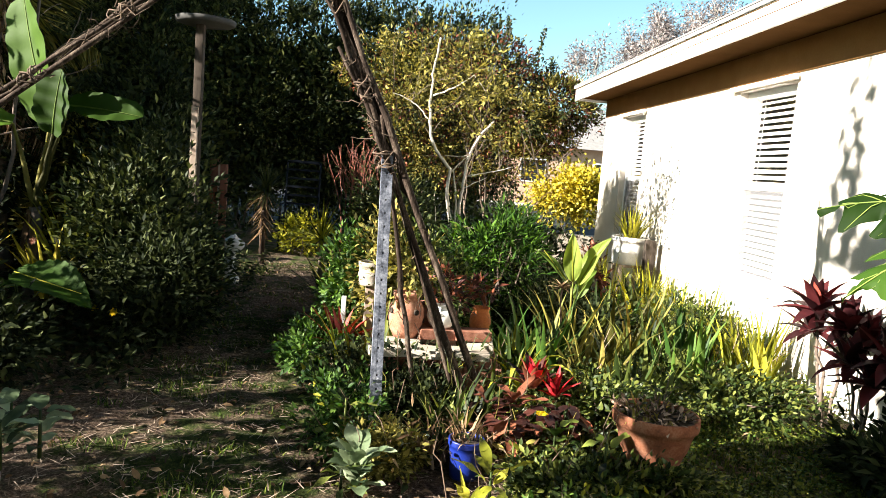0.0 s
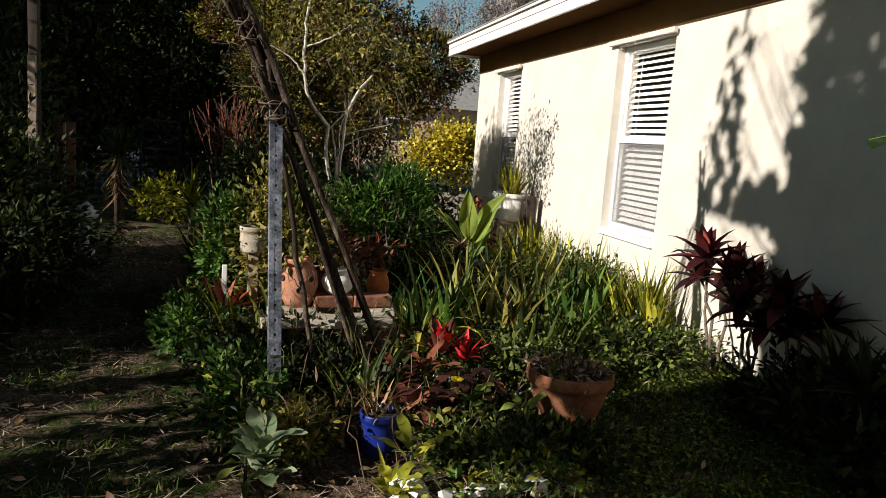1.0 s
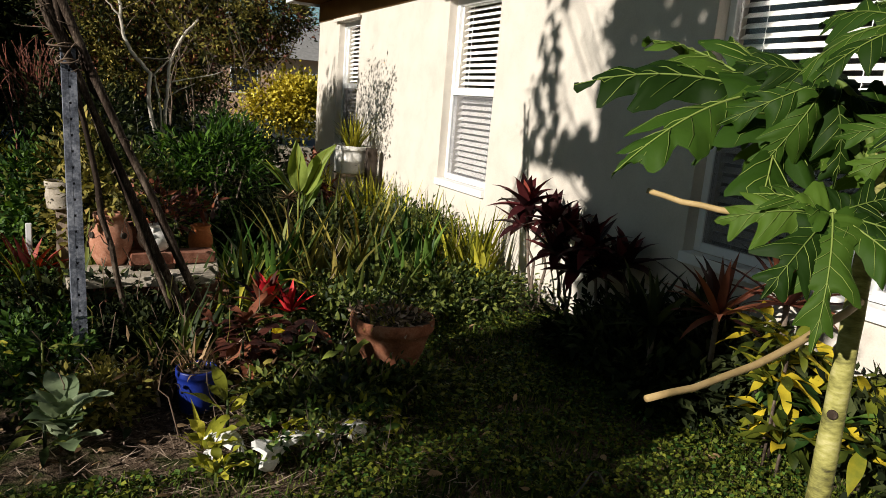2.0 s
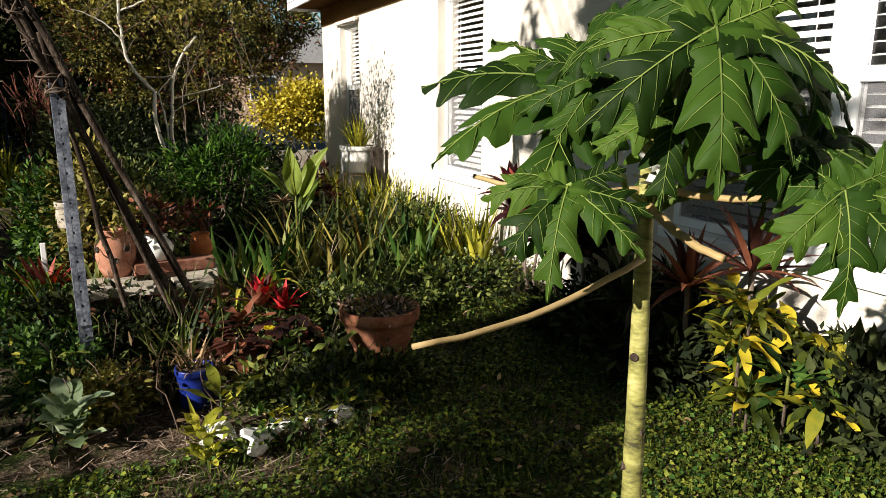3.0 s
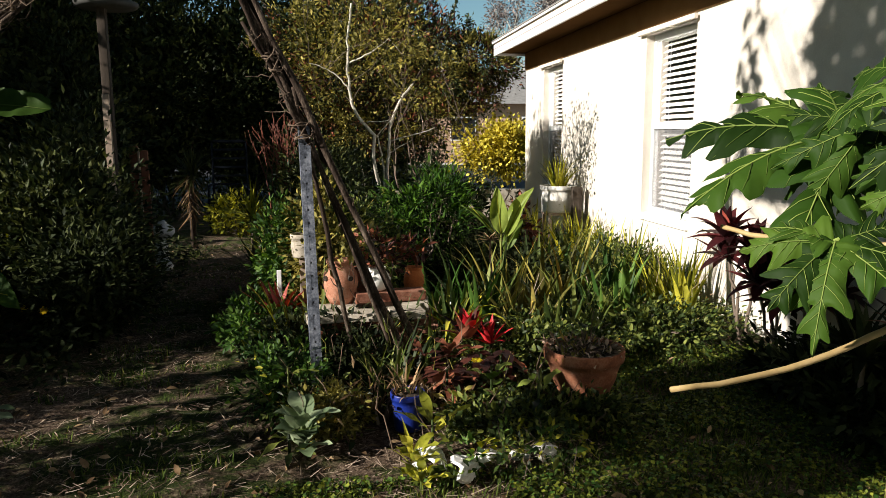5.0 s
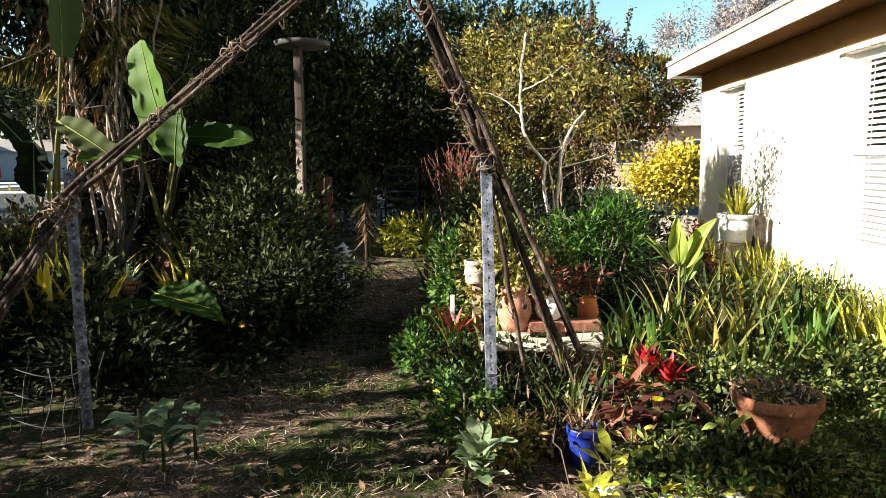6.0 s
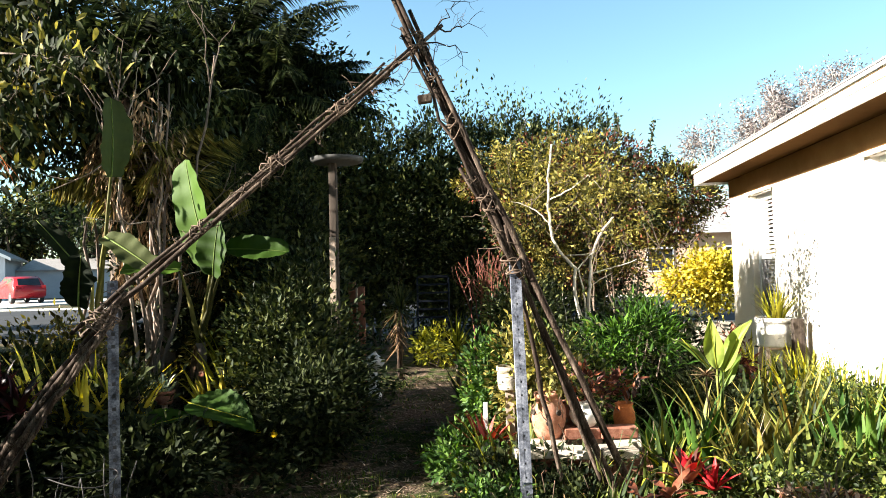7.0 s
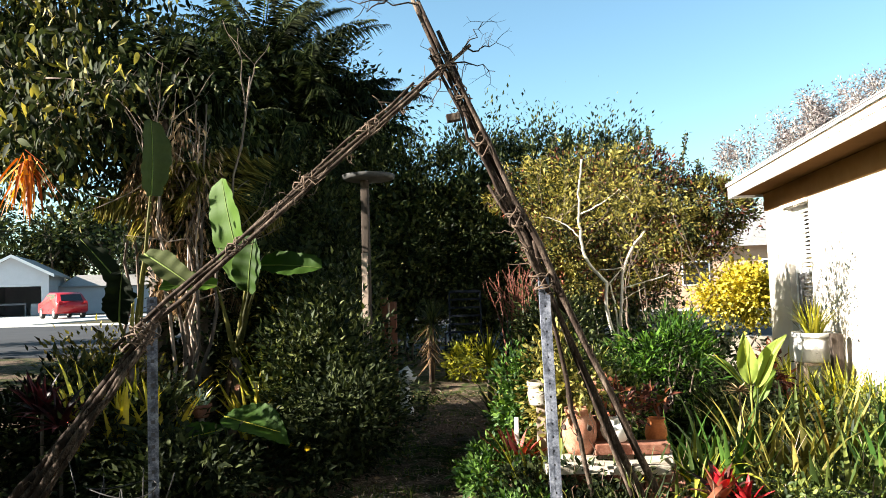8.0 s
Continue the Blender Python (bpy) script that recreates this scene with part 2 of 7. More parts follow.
M["papaya_vein"] = leafy("papaya_vein", leaf_tones((0.11, 0.17, 0.03), (0.15, 0.21, 0.045), (0.2, 0.26, 0.06)), 0.5, 0.2)
M["papaya_stem"] = surface("papaya_stem", [(0.36, (0.05, 0.045, 0.015)), (0.46, (0.19, 0.18, 0.045)), (0.56, (0.34, 0.32, 0.09)), (0.7, (0.5, 0.46, 0.2))], 0.75, 26, 130, 0.6, 0.004, stretch=(0.6, 0.6, 1.6))
M["papaya_stalk"] = surface("papaya_stalk", [(0.25, (0.24, 0.17, 0.07)), (0.5, (0.4, 0.28, 0.12)), (0.8, (0.52, 0.4, 0.22))], 0.7, 18, 90, 0.15, 0.002)
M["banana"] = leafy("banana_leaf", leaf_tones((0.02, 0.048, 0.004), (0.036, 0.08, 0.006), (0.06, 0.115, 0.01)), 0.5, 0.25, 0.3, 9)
M["grass"] = leafy("lawn_grass", leaf_tones((0.02, 0.045, 0.008), (0.055, 0.095, 0.014), (0.14, 0.17, 0.03), (0.3, 0.24, 0.1)), 0.55, 0.25, 0.2)
M["flower_yellow"] = leafy("yellow_petal", leaf_tones((0.7, 0.4, 0.0), (0.8, 0.55, 0.01), (0.85, 0.65, 0.03)), 0.5, 0.3)
M["flower_pink"] = leafy("coral_petal", leaf_tones((0.6, 0.2, 0.12), (0.7, 0.3, 0.2), (0.75, 0.45, 0.32)), 0.5, 0.3)
M["leaf_winter"] = leafy("winter_twig_leaf", leaf_tones((0.1, 0.08, 0.075), (0.2, 0.165, 0.155), (0.32, 0.28, 0.265)), 0.85, 0.25)
M["red_twig"] = surface("red_brown_twig", [(0.3, (0.09, 0.026, 0.016)), (0.6, (0.22, 0.065, 0.035)), (0.85, (0.34, 0.15, 0.085))], 0.7, 9, 60, 0.1, 0.002)
M["old_wood"] = surface("dark_weathered_timber", [(0.25, (0.02, 0.015, 0.012)), (0.55, (0.06, 0.047, 0.037)), (0.8, (0.15, 0.12, 0.095))], 0.95, 5, 50, 0.5, 0.004, stretch=(6, 6, 0.6), spec=0.15)
M["white_stone"] = surface("bleached_white_stone", [(0.28, (0.3, 0.29, 0.27)), (0.45, (0.68, 0.67, 0.64)), (0.8, (0.82, 0.81, 0.79))], 0.85, 14, 90, 0.4, 0.006, spec=0.2)
M["wire"] = surface("grey_wire", [(0.3, (0.03, 0.028, 0.026)), (0.7, (0.09, 0.085, 0.08))], 0.7, 20, 80, 0, metal=0.4)


def glass_material():
    m, nodes, links, b = material("window_glass")
    b.inputs["Base Color"].default_value = (1, 1, 1, 1)
    b.inputs["Roughness"].default_value, b.inputs["Transmission Weight"].default_value, b.inputs["IOR"].default_value = 0.02, 1.0, 1.45
    return m


def screen_material():
    """Insect mesh: mostly open, grey threads."""
    m, nodes, links, b = material("insect_screen")
    b.inputs["Base Color"].default_value, b.inputs["Roughness"].default_value = (0.2, 0.2, 0.21, 1), 0.8
    t = nodes.new("ShaderNodeBsdfTransparent")
    mx = nodes.new("ShaderNodeMixShader")
    mx.inputs[0].default_value = 0.55
    links.new(t.outputs[0], mx.inputs[1])
    links.new(b.outputs[0], mx.inputs[2])
    links.new(mx.outputs[0], nodes["Material Output"].inputs[0])
    return m


M["glass"], M["screen"] = glass_material(), screen_material()


def ground_material():
    m, nodes, links, b = material("garden_ground")
    big = noise_node(nodes, links, 0.9, 5, 0.6)
    mid = noise_node(nodes, links, 7, 5, 0.7)
    fine = noise_node(nodes, links, 70, 4, 0.7)
    soil = ramp(nodes, [(0.32, (0.03, 0.02, 0.014)), (0.52, (0.13, 0.09, 0.064)), (0.72, (0.36, 0.275, 0.205))])
    links.new(fine.outputs[0], soil.inputs[0])
    turf = ramp(nodes, [(0.3, (0.012, 0.02, 0.006)), (0.55, (0.04, 0.055, 0.014)), (0.75, (0.11, 0.115, 0.03))])
    links.new(fine.outputs[0], turf.inputs[0])
    add = nodes.new("ShaderNodeMath")
    add.operation = "ADD"
    links.new(big.outputs[0], add.inputs[0])
    links.new(mid.outputs[0], add.inputs[1])
    sw = nodes.new("ShaderNodeMapRange")
    sw.inputs[1].default_value, sw.inputs[2].default_value = 0.92, 1.1
    links.new(add.outputs[0], sw.inputs[0])
    mix = nodes.new("ShaderNodeMix")
    mix.data_type = "RGBA"
    links.new(sw.outputs[0], mix.inputs[0])
    links.new(soil.outputs[0], mix.inputs[6])
    links.new(turf.outputs[0], mix.inputs[7])
    links.new(mix.outputs[2], b.inputs["Base Color"])
    b.inputs["Roughness"].default_value, b.inputs["Specular IOR Level"].default_value = 1.0, 0.1
    bp = nodes.new("ShaderNodeBump")
    bp.inputs["Strength"].default_value, bp.inputs["Distance"].default_value = 0.8, 0.02
    links.new(fine.outputs[0], bp.inputs["Height"])
    links.new(bp.outputs[0], b.inputs["Normal"])
    return m


M["ground"] = ground_material()

# ---- builders ----
rng = np.random.default_rng(11)
ORIGIN = {}


class Geo:
    """Points and faces of one mesh in the making, in the world's metres."""

    def __init__(self):
        self.v, self.f, self.n = [], [], 0

    def add(self, v, f):
        v = np.asarray(v, float).reshape(-1, 3)
        groups = [f] if isinstance(f, np.ndarray) else [np.array([q for q in f if len(q) == k]) for k in sorted({len(q) for q in f})]
        for g in groups:
            self.f.append(g.astype(int) + self.n)
        self.v.append(v)
        self.n += len(v)
        return self

    def mesh(self, name, origin, smooth):
        me = bpy.data.meshes.new(name)
        v = np.concatenate(self.v) - np.array(origin)
        me.vertices.add(len(v))
        me.vertices.foreach_set("co", v.ravel())
        loops = np.concatenate([g.ravel() for g in self.f])
        sizes = np.concatenate([np.full(len(g), g.shape[1]) for g in self.f])
        me.loops.add(len(loops))
        me.loops.foreach_set("vertex_index", loops)
        me.polygons.add(len(sizes))
        me.polygons.foreach_set("loop_start", np.concatenate([[0], np.cumsum(sizes)[:-1]]))
        me.polygons.foreach_set("use_smooth", np.full(len(sizes), smooth))
        me.update(calc_edges=True)
        return me


def thing(name, at, label, category, group="", kind=""):
    """An Empty at a thing's base, to parent its parts."""
    ob = new(name)
    ob.location, ob.empty_display_size = at, 0.1
    ORIGIN[ob.name] = tuple(at)
    return tagged(ob, label, category, group, kind)


def part(name, geo, mat, parent, label="", smooth=True):
    o = ORIGIN[parent.name]
    ob = new(name, geo.mesh(name, o, smooth))
    ob.data.materials.append(M[mat])
    ob.parent = parent
    ORIGIN[ob.name] = o
    return tagged(ob, label)


def solid(name, geo, mat, label, category, at=(0, 0, 0), group="", kind="", smooth=True):
    """A thing of one mesh."""
    ob = new(name, geo.mesh(name, at, smooth))
    ob.location = at
    ob.data.materials.append(M[mat])
    ORIGIN[ob.name] = tuple(at)
    return tagged(ob, label, category, group, kind)


def unit(a):
    a = np.asarray(a, float)
    return a / np.maximum(np.linalg.norm(a, axis=-1, keepdims=True), 1e-9)


def box(lo, hi, bevel=0.0):
    bm = bmesh.new()
    bmesh.ops.create_cube(bm, size=1)
    for v in bm.verts:
        v.co = [l + (h - l) * (c + 0.5) for l, h, c in zip(lo, hi, v.co)]
    if bevel:
        bmesh.ops.bevel(bm, geom=bm.edges[:], offset=bevel, segments=2, profile=0.6, affect="EDGES")
    bm.verts.index_update()
    out = np.array([v.co[:] for v in bm.verts]), [[v.index for v in f.verts] for f in bm.faces]
    bm.free()
    return out


def turned(vf, m):
    v, f = vf
    m = np.array(m)
    return v @ m[:3, :3].T + m[:3, 3], f


def tube(pts, radii, sides=8, caps=True):
    pts = np.asarray(pts, float)
    n = len(pts)
    radii = np.broadcast_to(np.asarray(radii, float), (n,))
    tan = unit(np.gradient(pts, axis=0))
    ref = np.array([0, 0, 1.0]) if abs(tan[0][2]) < 0.9 else np.array([1.0, 0, 0])
    side = unit(np.cross(tan[0], ref))
    a = np.arange(sides) * 2 * np.pi / sides
    rings = []
    for i in range(n):
        side = unit(side - tan[i] * np.dot(side, tan[i]))
        up = np.cross(tan[i], side)
        rings.append(pts[i] + radii[i] * (np.cos(a)[:, None] * side + np.sin(a)[:, None] * up))
    v = np.concatenate(rings)
    i, j = np.meshgrid(np.arange(n - 1), np.arange(sides), indexing="ij")
    k = (j + 1) % sides
    f = np.stack([i * sides + j, i * sides + k, (i + 1) * sides + k, (i + 1) * sides + j], -1).reshape(-1, 4).tolist()
    if caps:
        f += [list(range(sides))[::-1], [(n - 1) * sides + q for q in range(sides)]]
    return v, f


def wobble(a, b, n=6, amp=0.02, sag=0.0, r=None):
    r = r or rng
    t = np.linspace(0, 1, n)[:, None]
    p = np.asarray(a, float) * (1 - t) + np.asarray(b, float) * t
    p[1:-1] += r.normal(0, amp, (n - 2, 3))
    p[:, 2] -= sag * 4 * (t * (1 - t))[:, 0]
    return p


def lathe(profile, at, n=32):
    pr = np.asarray(profile, float)
    a = np.arange(n) * 2 * np.pi / n
    v = np.stack([pr[:, :1] * np.cos(a), pr[:, :1] * np.sin(a), np.repeat(pr[:, 1:], n, 1)], -1).reshape(-1, 3) + np.array(at)
    i, j = np.meshgrid(np.arange(len(pr) - 1), np.arange(n), indexing="ij")
    k = (j + 1) % n
    f = np.stack([i * n + j, i * n + k, (i + 1) * n + k, (i + 1) * n + j], -1).reshape(-1, 4)
    return v, f


def leaf_shape(width=0.4, fold=0.12, droop=0.15, n=4, belly=0.42, wave=0.0):
    """A unit leaf along x: its halves fold up from the midrib, its tip droops."""
    t = np.linspace(0, 1, n + 1)
    w = width / 2 * np.sin(np.pi * t ** (np.log(0.5) / np.log(belly))) ** 0.8
    w[0], w[-1] = width * 0.03, 0.0
    mid = np.stack([t, 0 * t, -droop * t ** 2], -1)
    edge = fold * w * 2
    left = mid + np.stack([0 * t, w, edge + wave * np.sin(9 * t)], -1)
    right = mid + np.stack([0 * t, -w, edge - wave * np.sin(9 * t)], -1)
    v = np.stack([left, mid, right], 1).reshape(-1, 3)
    i = np.arange(n)[:, None] * 3
    f = np.concatenate([i + np.array([[0, 1, 4, 3]]), i + np.array([[1, 2, 5, 4]])])
    return v, f


SMALL = (np.array([[0, 0, 0], [0.42, 0.22, 0.06], [0.45, 0, -0.02], [0.42, -0.22, 0.06], [1, 0, -0.1]]), np.array([[0, 2, 4, 1], [0, 3, 4, 2]]))
ROUND = (np.array([[0, 0, 0], [0.5, 0.42, 0.05], [0.5, 0, -0.05], [0.5, -0.42, 0.05], [1, 0, -0.08]]), np.array([[0, 2, 4, 1], [0, 3, 4, 2]]))
LEAFLET = leaf_shape(0.46, 0.14, 0.2, 3)
NARROW = (np.array([[0, 0, 0], [0.4, 0.1, 0.03], [0.45, 0, -0.02], [0.4, -0.1, 0.03], [1, 0, -0.15]]), np.array([[0, 2, 4, 1], [0, 3, 4, 2]]))


def scatter(geo, shape, at, way, up, size):
    """Lay the shape at every point: x along way, z near up, scaled by size."""
    tv, tf = shape
    x = unit(way)
    y = unit(np.cross(up, x))
    z = np.cross(x, y)
    size = np.broadcast_to(np.asarray(size, float), (len(at),))
    v = at[:, None] + size[:, None, None] * (tv[None, :, :1] * x[:, None] + tv[None, :, 1:2] * y[:, None] + tv[None, :, 2:] * z[:, None])
    f = tf[None] + (np.arange(len(at)) * len(tv))[:, None, None]
    return geo.add(v, f.reshape(-1, tf.shape[1]))


def ball(n, r=None):
    r = r or rng
    d = unit(r.normal(0, 1, (n, 3)))
    return d * r.random((n, 1)) ** (1 / 3)


def foliage(geo, centre, radii, n, size, shape=SMALL, clumps=40, spread=0.22, hang=0.0, hollow=0.35, spikes=0.25, r=None):
    """Leaves in clumps inside an ellipsoid, with an uneven outline: some clumps stand out as sprays."""
    r = r or rng
    c, rad = np.array(centre, float), np.array(radii, float)
    d = ball(clumps, r)
    ln = np.linalg.norm(d, axis=1, keepdims=True)
    d = d / ln * (hollow + (1 - hollow) * ln)
    out = r.random(clumps) < spikes
    d[out] *= 1 + r.random((out.sum(), 1)) * 0.28
    k = r.integers(0, clumps, n)
    g = r.normal(0, 1, (n, 3)) * spread * (0.5 + r.random((clumps, 1)))[k]
    p = c + (d[k] + g) * rad
    way = unit(g + d[k] * 0.5 + r.normal(0, 0.35, (n, 3)) + np.array([0, 0, 0.15 - hang]))
    up = unit(r.normal(0, 0.5, (n, 3)) + d[k] * 0.5 + np.array([0, 0, 0.9]))
    keep = p[:, 2] > 0.015
    return scatter(geo, shape, p[keep], way[keep], up[keep], (size * r.uniform(0.6, 1.3, n))[keep]), c + d * rad


def blades(geo, base, az, length, width, lean, curl, seg=5, fold=0.15, tip=1.0, belly=0.0):
    """Strap leaves: each rises from its base, leaning (degrees from upright) and curling over by curl degrees."""
    base = np.asarray(base, float)
    n = len(base)
    az, length, width, lean, curl = (np.broadcast_to(np.asarray(q, float), (n,)) for q in (az, length, width, lean, curl))
    t = np.linspace(0, 1, seg + 1)
    ang = np.radians(lean[:, None] + curl[:, None] * t[None] ** 1.6)
    step = length[:, None] / seg
    h = np.concatenate([np.zeros((n, 1)), np.cumsum(np.sin(ang[:, :-1]) * step, 1)], 1)
    z = np.concatenate([np.zeros((n, 1)), np.cumsum(np.cos(ang[:, :-1]) * step, 1)], 1)
    ca, sa = np.cos(az)[:, None], np.sin(az)[:, None]
    mid = base[:, None] + np.stack([h * ca, h * sa, z], -1)
    prof = (1 - t ** (2.2 * tip)) * (1 + belly * np.sin(np.pi * t)) / (1 + belly)
    prof[-1] = 0.02
    w = width[:, None] / 2 * prof[None]
    side = np.stack([-sa * np.ones_like(w), ca * np.ones_like(w), np.zeros_like(w)], -1)
    nrm = np.stack([-np.cos(ang) * ca, -np.cos(ang) * sa, np.sin(ang)], -1)
    left = mid + side * w[..., None] + nrm * (w * fold * 2)[..., None]
    right = mid - side * w[..., None] + nrm * (w * fold * 2)[..., None]
    v = np.stack([left, mid, right], 2).reshape(-1, 3)
    i = np.arange(seg)[:, None] * 3
    f = np.concatenate([i + np.array([[0, 3, 4, 1]]), i + np.array([[1, 4, 5, 2]])])
    f = f[None] + (np.arange(n) * 3 * (seg + 1))[:, None, None]
    return geo.add(v, f.reshape(-1, 4))


def rosette(geo, at, n, length, width, lean=(5, 75), curl=(10, 50), belly=0.3, seg=5, fold=0.2, tip=1.0):
    az = np.arange(n) * 2.39996 + rng.random() * 6
    q = np.linspace(0, 1, n)
    base = np.array(at) + np.stack([np.cos(az), np.sin(az), 0 * az], -1) * 0.012
    return blades(geo, base, az + rng.normal(0, 0.15, n), length * (0.6 + 0.4 * np.sin(np.pi * (0.2 + 0.7 * q))) * rng.uniform(0.85, 1.1, n), width * rng.uniform(0.85, 1.1, n),
                  lean[0] + (lean[1] - lean[0]) * q + rng.normal(0, 5, n), curl[0] + (curl[1] - curl[0]) * rng.random(n), seg, fold, tip, belly)


def core(geo, centre, radii, n, size):
    """Large inner leaves that close a dense crown."""
    n = int(n * 1.8)
    d = ball(n)
    scatter(geo, LEAFLET, np.array(centre) + d * np.array(radii) * 0.78, rng.normal(0, 1, (n, 3)), rng.normal(0, 1, (n, 3)), size * 0.66)


def rosette_leaves(name, mat, parent, at, n, length, width, label="", **kw):
    """A rosette whose leaves are parts of their own."""
    g = Geo()
    rosette(g, at, n, length, width, **kw)
    v, f = g.v[0].reshape(n, -1, 3), g.f[0].reshape(n, -1, 4)
    for k in range(n):
        part(name, Geo().add(v[k], f[k] - k * v.shape[1]), mat, parent, label)


def shrub(name, base, centre, radii, n, size, mat, label, category="shrub", shape=SMALL, stems=4, clumps=40, stem_mat="bark", stem_r=0.012, group="", dense=0.05, **more):
    ob = thing(name, base, label, category, group)
    g = Geo()
    _, tops = foliage(g, centre, radii, n, size, shape, clumps, **more)
    if dense:
        core(g, centre, radii, int(n * dense), size * 2.6)
    part("crown", g, mat, ob)
    b = np.array(base, float)
    for k in range(stems):
        p = wobble(b + np.array([*rng.normal(0, 0.03, 2), -0.02]), tops[k % len(tops)], 6, 0.03)
        part("stem", Geo().add(*tube(p, np.linspace(stem_r, stem_r * 0.35, 6), 6)), stem_mat, ob)
    return ob


def limbs(geo, a, way, length, r0, depth, ends, spread=0.6, kids=3, up=0.2):
    """A limb and its forks; the twigs' ends are gathered in ends."""
    n = 5
    p = [np.array(a, float)]
    w = unit(way)
    for _ in range(n):
        w = unit(w + rng.normal(0, 0.12, 3) + np.array([0, 0, up * 0.15]))
        p.append(p[-1] + w * length / n)
    geo.add(*tube(p, np.linspace(r0, r0 * 0.55, n + 1), 7 if r0 > 0.02 else 5, depth == 0))
    if depth == 0:
        ends.extend(p[2:])
        return
    for k in range(kids):
        limbs(geo, p[-1] if k < 2 else p[3], w + rng.normal(0, spread, 3) + np.array([0, 0, up]), length * rng.uniform(0.6, 0.85), r0 * 0.55, depth - 1, ends, spread, kids, up)


def tree(name, base, height, crown, leaves, size, mat, bark, label, trunk_r=0.1, depth=3, kids=3, shape=SMALL, spread=0.6, fuzz=0.3, category="tree", lean=(0, 0, 1), up=0.25, first=0.35):
    ob = thing(name, base, label, category)
    g, ends = Geo(), []
    b = np.array(base, float)
    limbs(g, b - np.array([0, 0, 0.05]), lean, height * first, trunk_r, depth, ends, spread, kids, up)
    part("trunk", g, bark, ob)
    e = np.array(ends)
    k = rng.integers(0, len(e), leaves)
    off = rng.normal(0, 1, (leaves, 3)) * fuzz
    p = e[k] + off
    lf = Geo()
    scatter(lf, shape, p, unit(off + rng.normal(0, 0.4, (leaves, 3)) * fuzz), unit(rng.normal(0, 0.5, (leaves, 3)) + np.array([0, 0, 0.8])), size * rng.uniform(0.6, 1.3, leaves))
    part("crown", lf, mat, ob)
    return ob


def clump(name, at, n, length, width, mat, label, category="plant", radius=0.08, lean=(2, 25), curl=(5, 60), seg=5, group="", belly=0.0, fold=0.15, tip=1.0):
    """A clump of strap leaves; where they can be told apart each is a part."""
    az = rng.random(n) * 2 * np.pi
    rr = radius * np.sqrt(rng.random(n))
    base = np.array(at) + np.stack([np.cos(az) * rr, np.sin(az) * rr, -0.01 + 0 * az], -1)
    args = az + rng.normal(0, 0.6, n), length * rng.uniform(0.6, 1.1, n), width * rng.uniform(0.7, 1.2, n), rng.uniform(*lean, n), rng.uniform(*curl, n)
    if n > 64 or width < 0.013:
        return solid(name, blades(Geo(), base, *args, seg, fold, tip, belly), mat, label, category, at, group)
    ob = thing(name, at, label, category, group)
    for k in range(n):
        part("leaf", blades(Geo(), base[k:k + 1], *[q[k:k + 1] for q in args], seg, fold, tip, belly), mat, ob)
    return ob


# ---- ground, road ----
def lines(near, far, fine, step):
    inner = np.arange(near[0], near[1] + 1e-6, fine)
    lo, hi = [], []
    d, x = step, near[0]
    while x > -far:
        x -= d
        lo.append(x)
        d *= 1.5
    d, x = step, near[1]
    while x < far:
        x += d
        hi.append(x)
        d *= 1.5
    return np.array(lo[::-1] + inner.tolist() + hi)


def ground_sheet():
    xs, ys = lines((-2.0, 5.4), 900, 0.05, 0.3), lines((1.0, 10.5), 900, 0.05, 0.3)
    gx, gy = np.meshgrid(xs, ys, indexing="ij")
    z = np.array([[noise.noise((x * 1.3, y * 1.3, 0)) * 0.018 + noise.noise((x * 3.0, y * 8, 3)) * 0.04 * (0.15 if x > 2.3 else 1.0) if -3 < x < 6 and 0 < y < 12 else 0.0 for y in ys] for x in xs]) - 0.012
    v = np.stack([gx, gy, z], -1).reshape(-1, 3)
    i, j = np.meshgrid(np.arange(len(xs) - 1), np.arange(len(ys) - 1), indexing="ij")
    m = len(ys)
    f = np.stack([i * m + j, (i + 1) * m + j, (i + 1) * m + j + 1, i * m + j + 1], -1).reshape(-1, 4)
    return Geo().add(v, f)


solid("ground", ground_sheet(), "ground", "bare sandy garden soil with patchy grass and litter", "ground", kind="structure")
solid("road", Geo().add(*box((-90, 14.9, -0.2), (60, 31.0, 0.012))), "asphalt", "grey asphalt residential street", "road", kind="structure", smooth=False)
solid("pavement", Geo().add(*box((-90, 31.004, -0.2), (60, 32.5, 0.05), 0.02)), "concrete", "pale concrete pavement along the far side of the street", "pavement", kind="structure", smooth=False)
solid("driveway", Geo().add(*box((-50, 32.504, -0.2), (-24, 47.9, 0.06), 0.02)), "concrete", "pale concrete driveway before the garage", "driveway", kind="structure", smooth=False)

# ---- the house ----
WX, Y_FAR, Y_NEAR, SOFFIT = 4.98, 10.62, -5.0, 2.385
WINDOWS = [(8.96, 9.74, 0.6, 2.1), (5.76, 6.64, 0.58, 2.1), (1.82, 3.63, 0.58, 2.1)]


def wall_with_openings(x0, x1, y0, y1, top, holes):
    """Wall blocks between the openings, butted end to end."""
    g = Geo()
    ys = sorted({y0, y1, *[h[0] for h in holes], *[h[1] for h in holes]})
    for a, b in zip(ys, ys[1:]):
        hole = next((h for h in holes if abs(h[0] - a) < 1e-6), None)
        if hole:
            g.add(*box((x0, a, -0.1), (x1, b, hole[2])))
            g.add(*box((x0, a, hole[3]), (x1, b, top)))
        else:
            g.add(*box((x0, a, -0.1), (x1, b, top)))
    return g


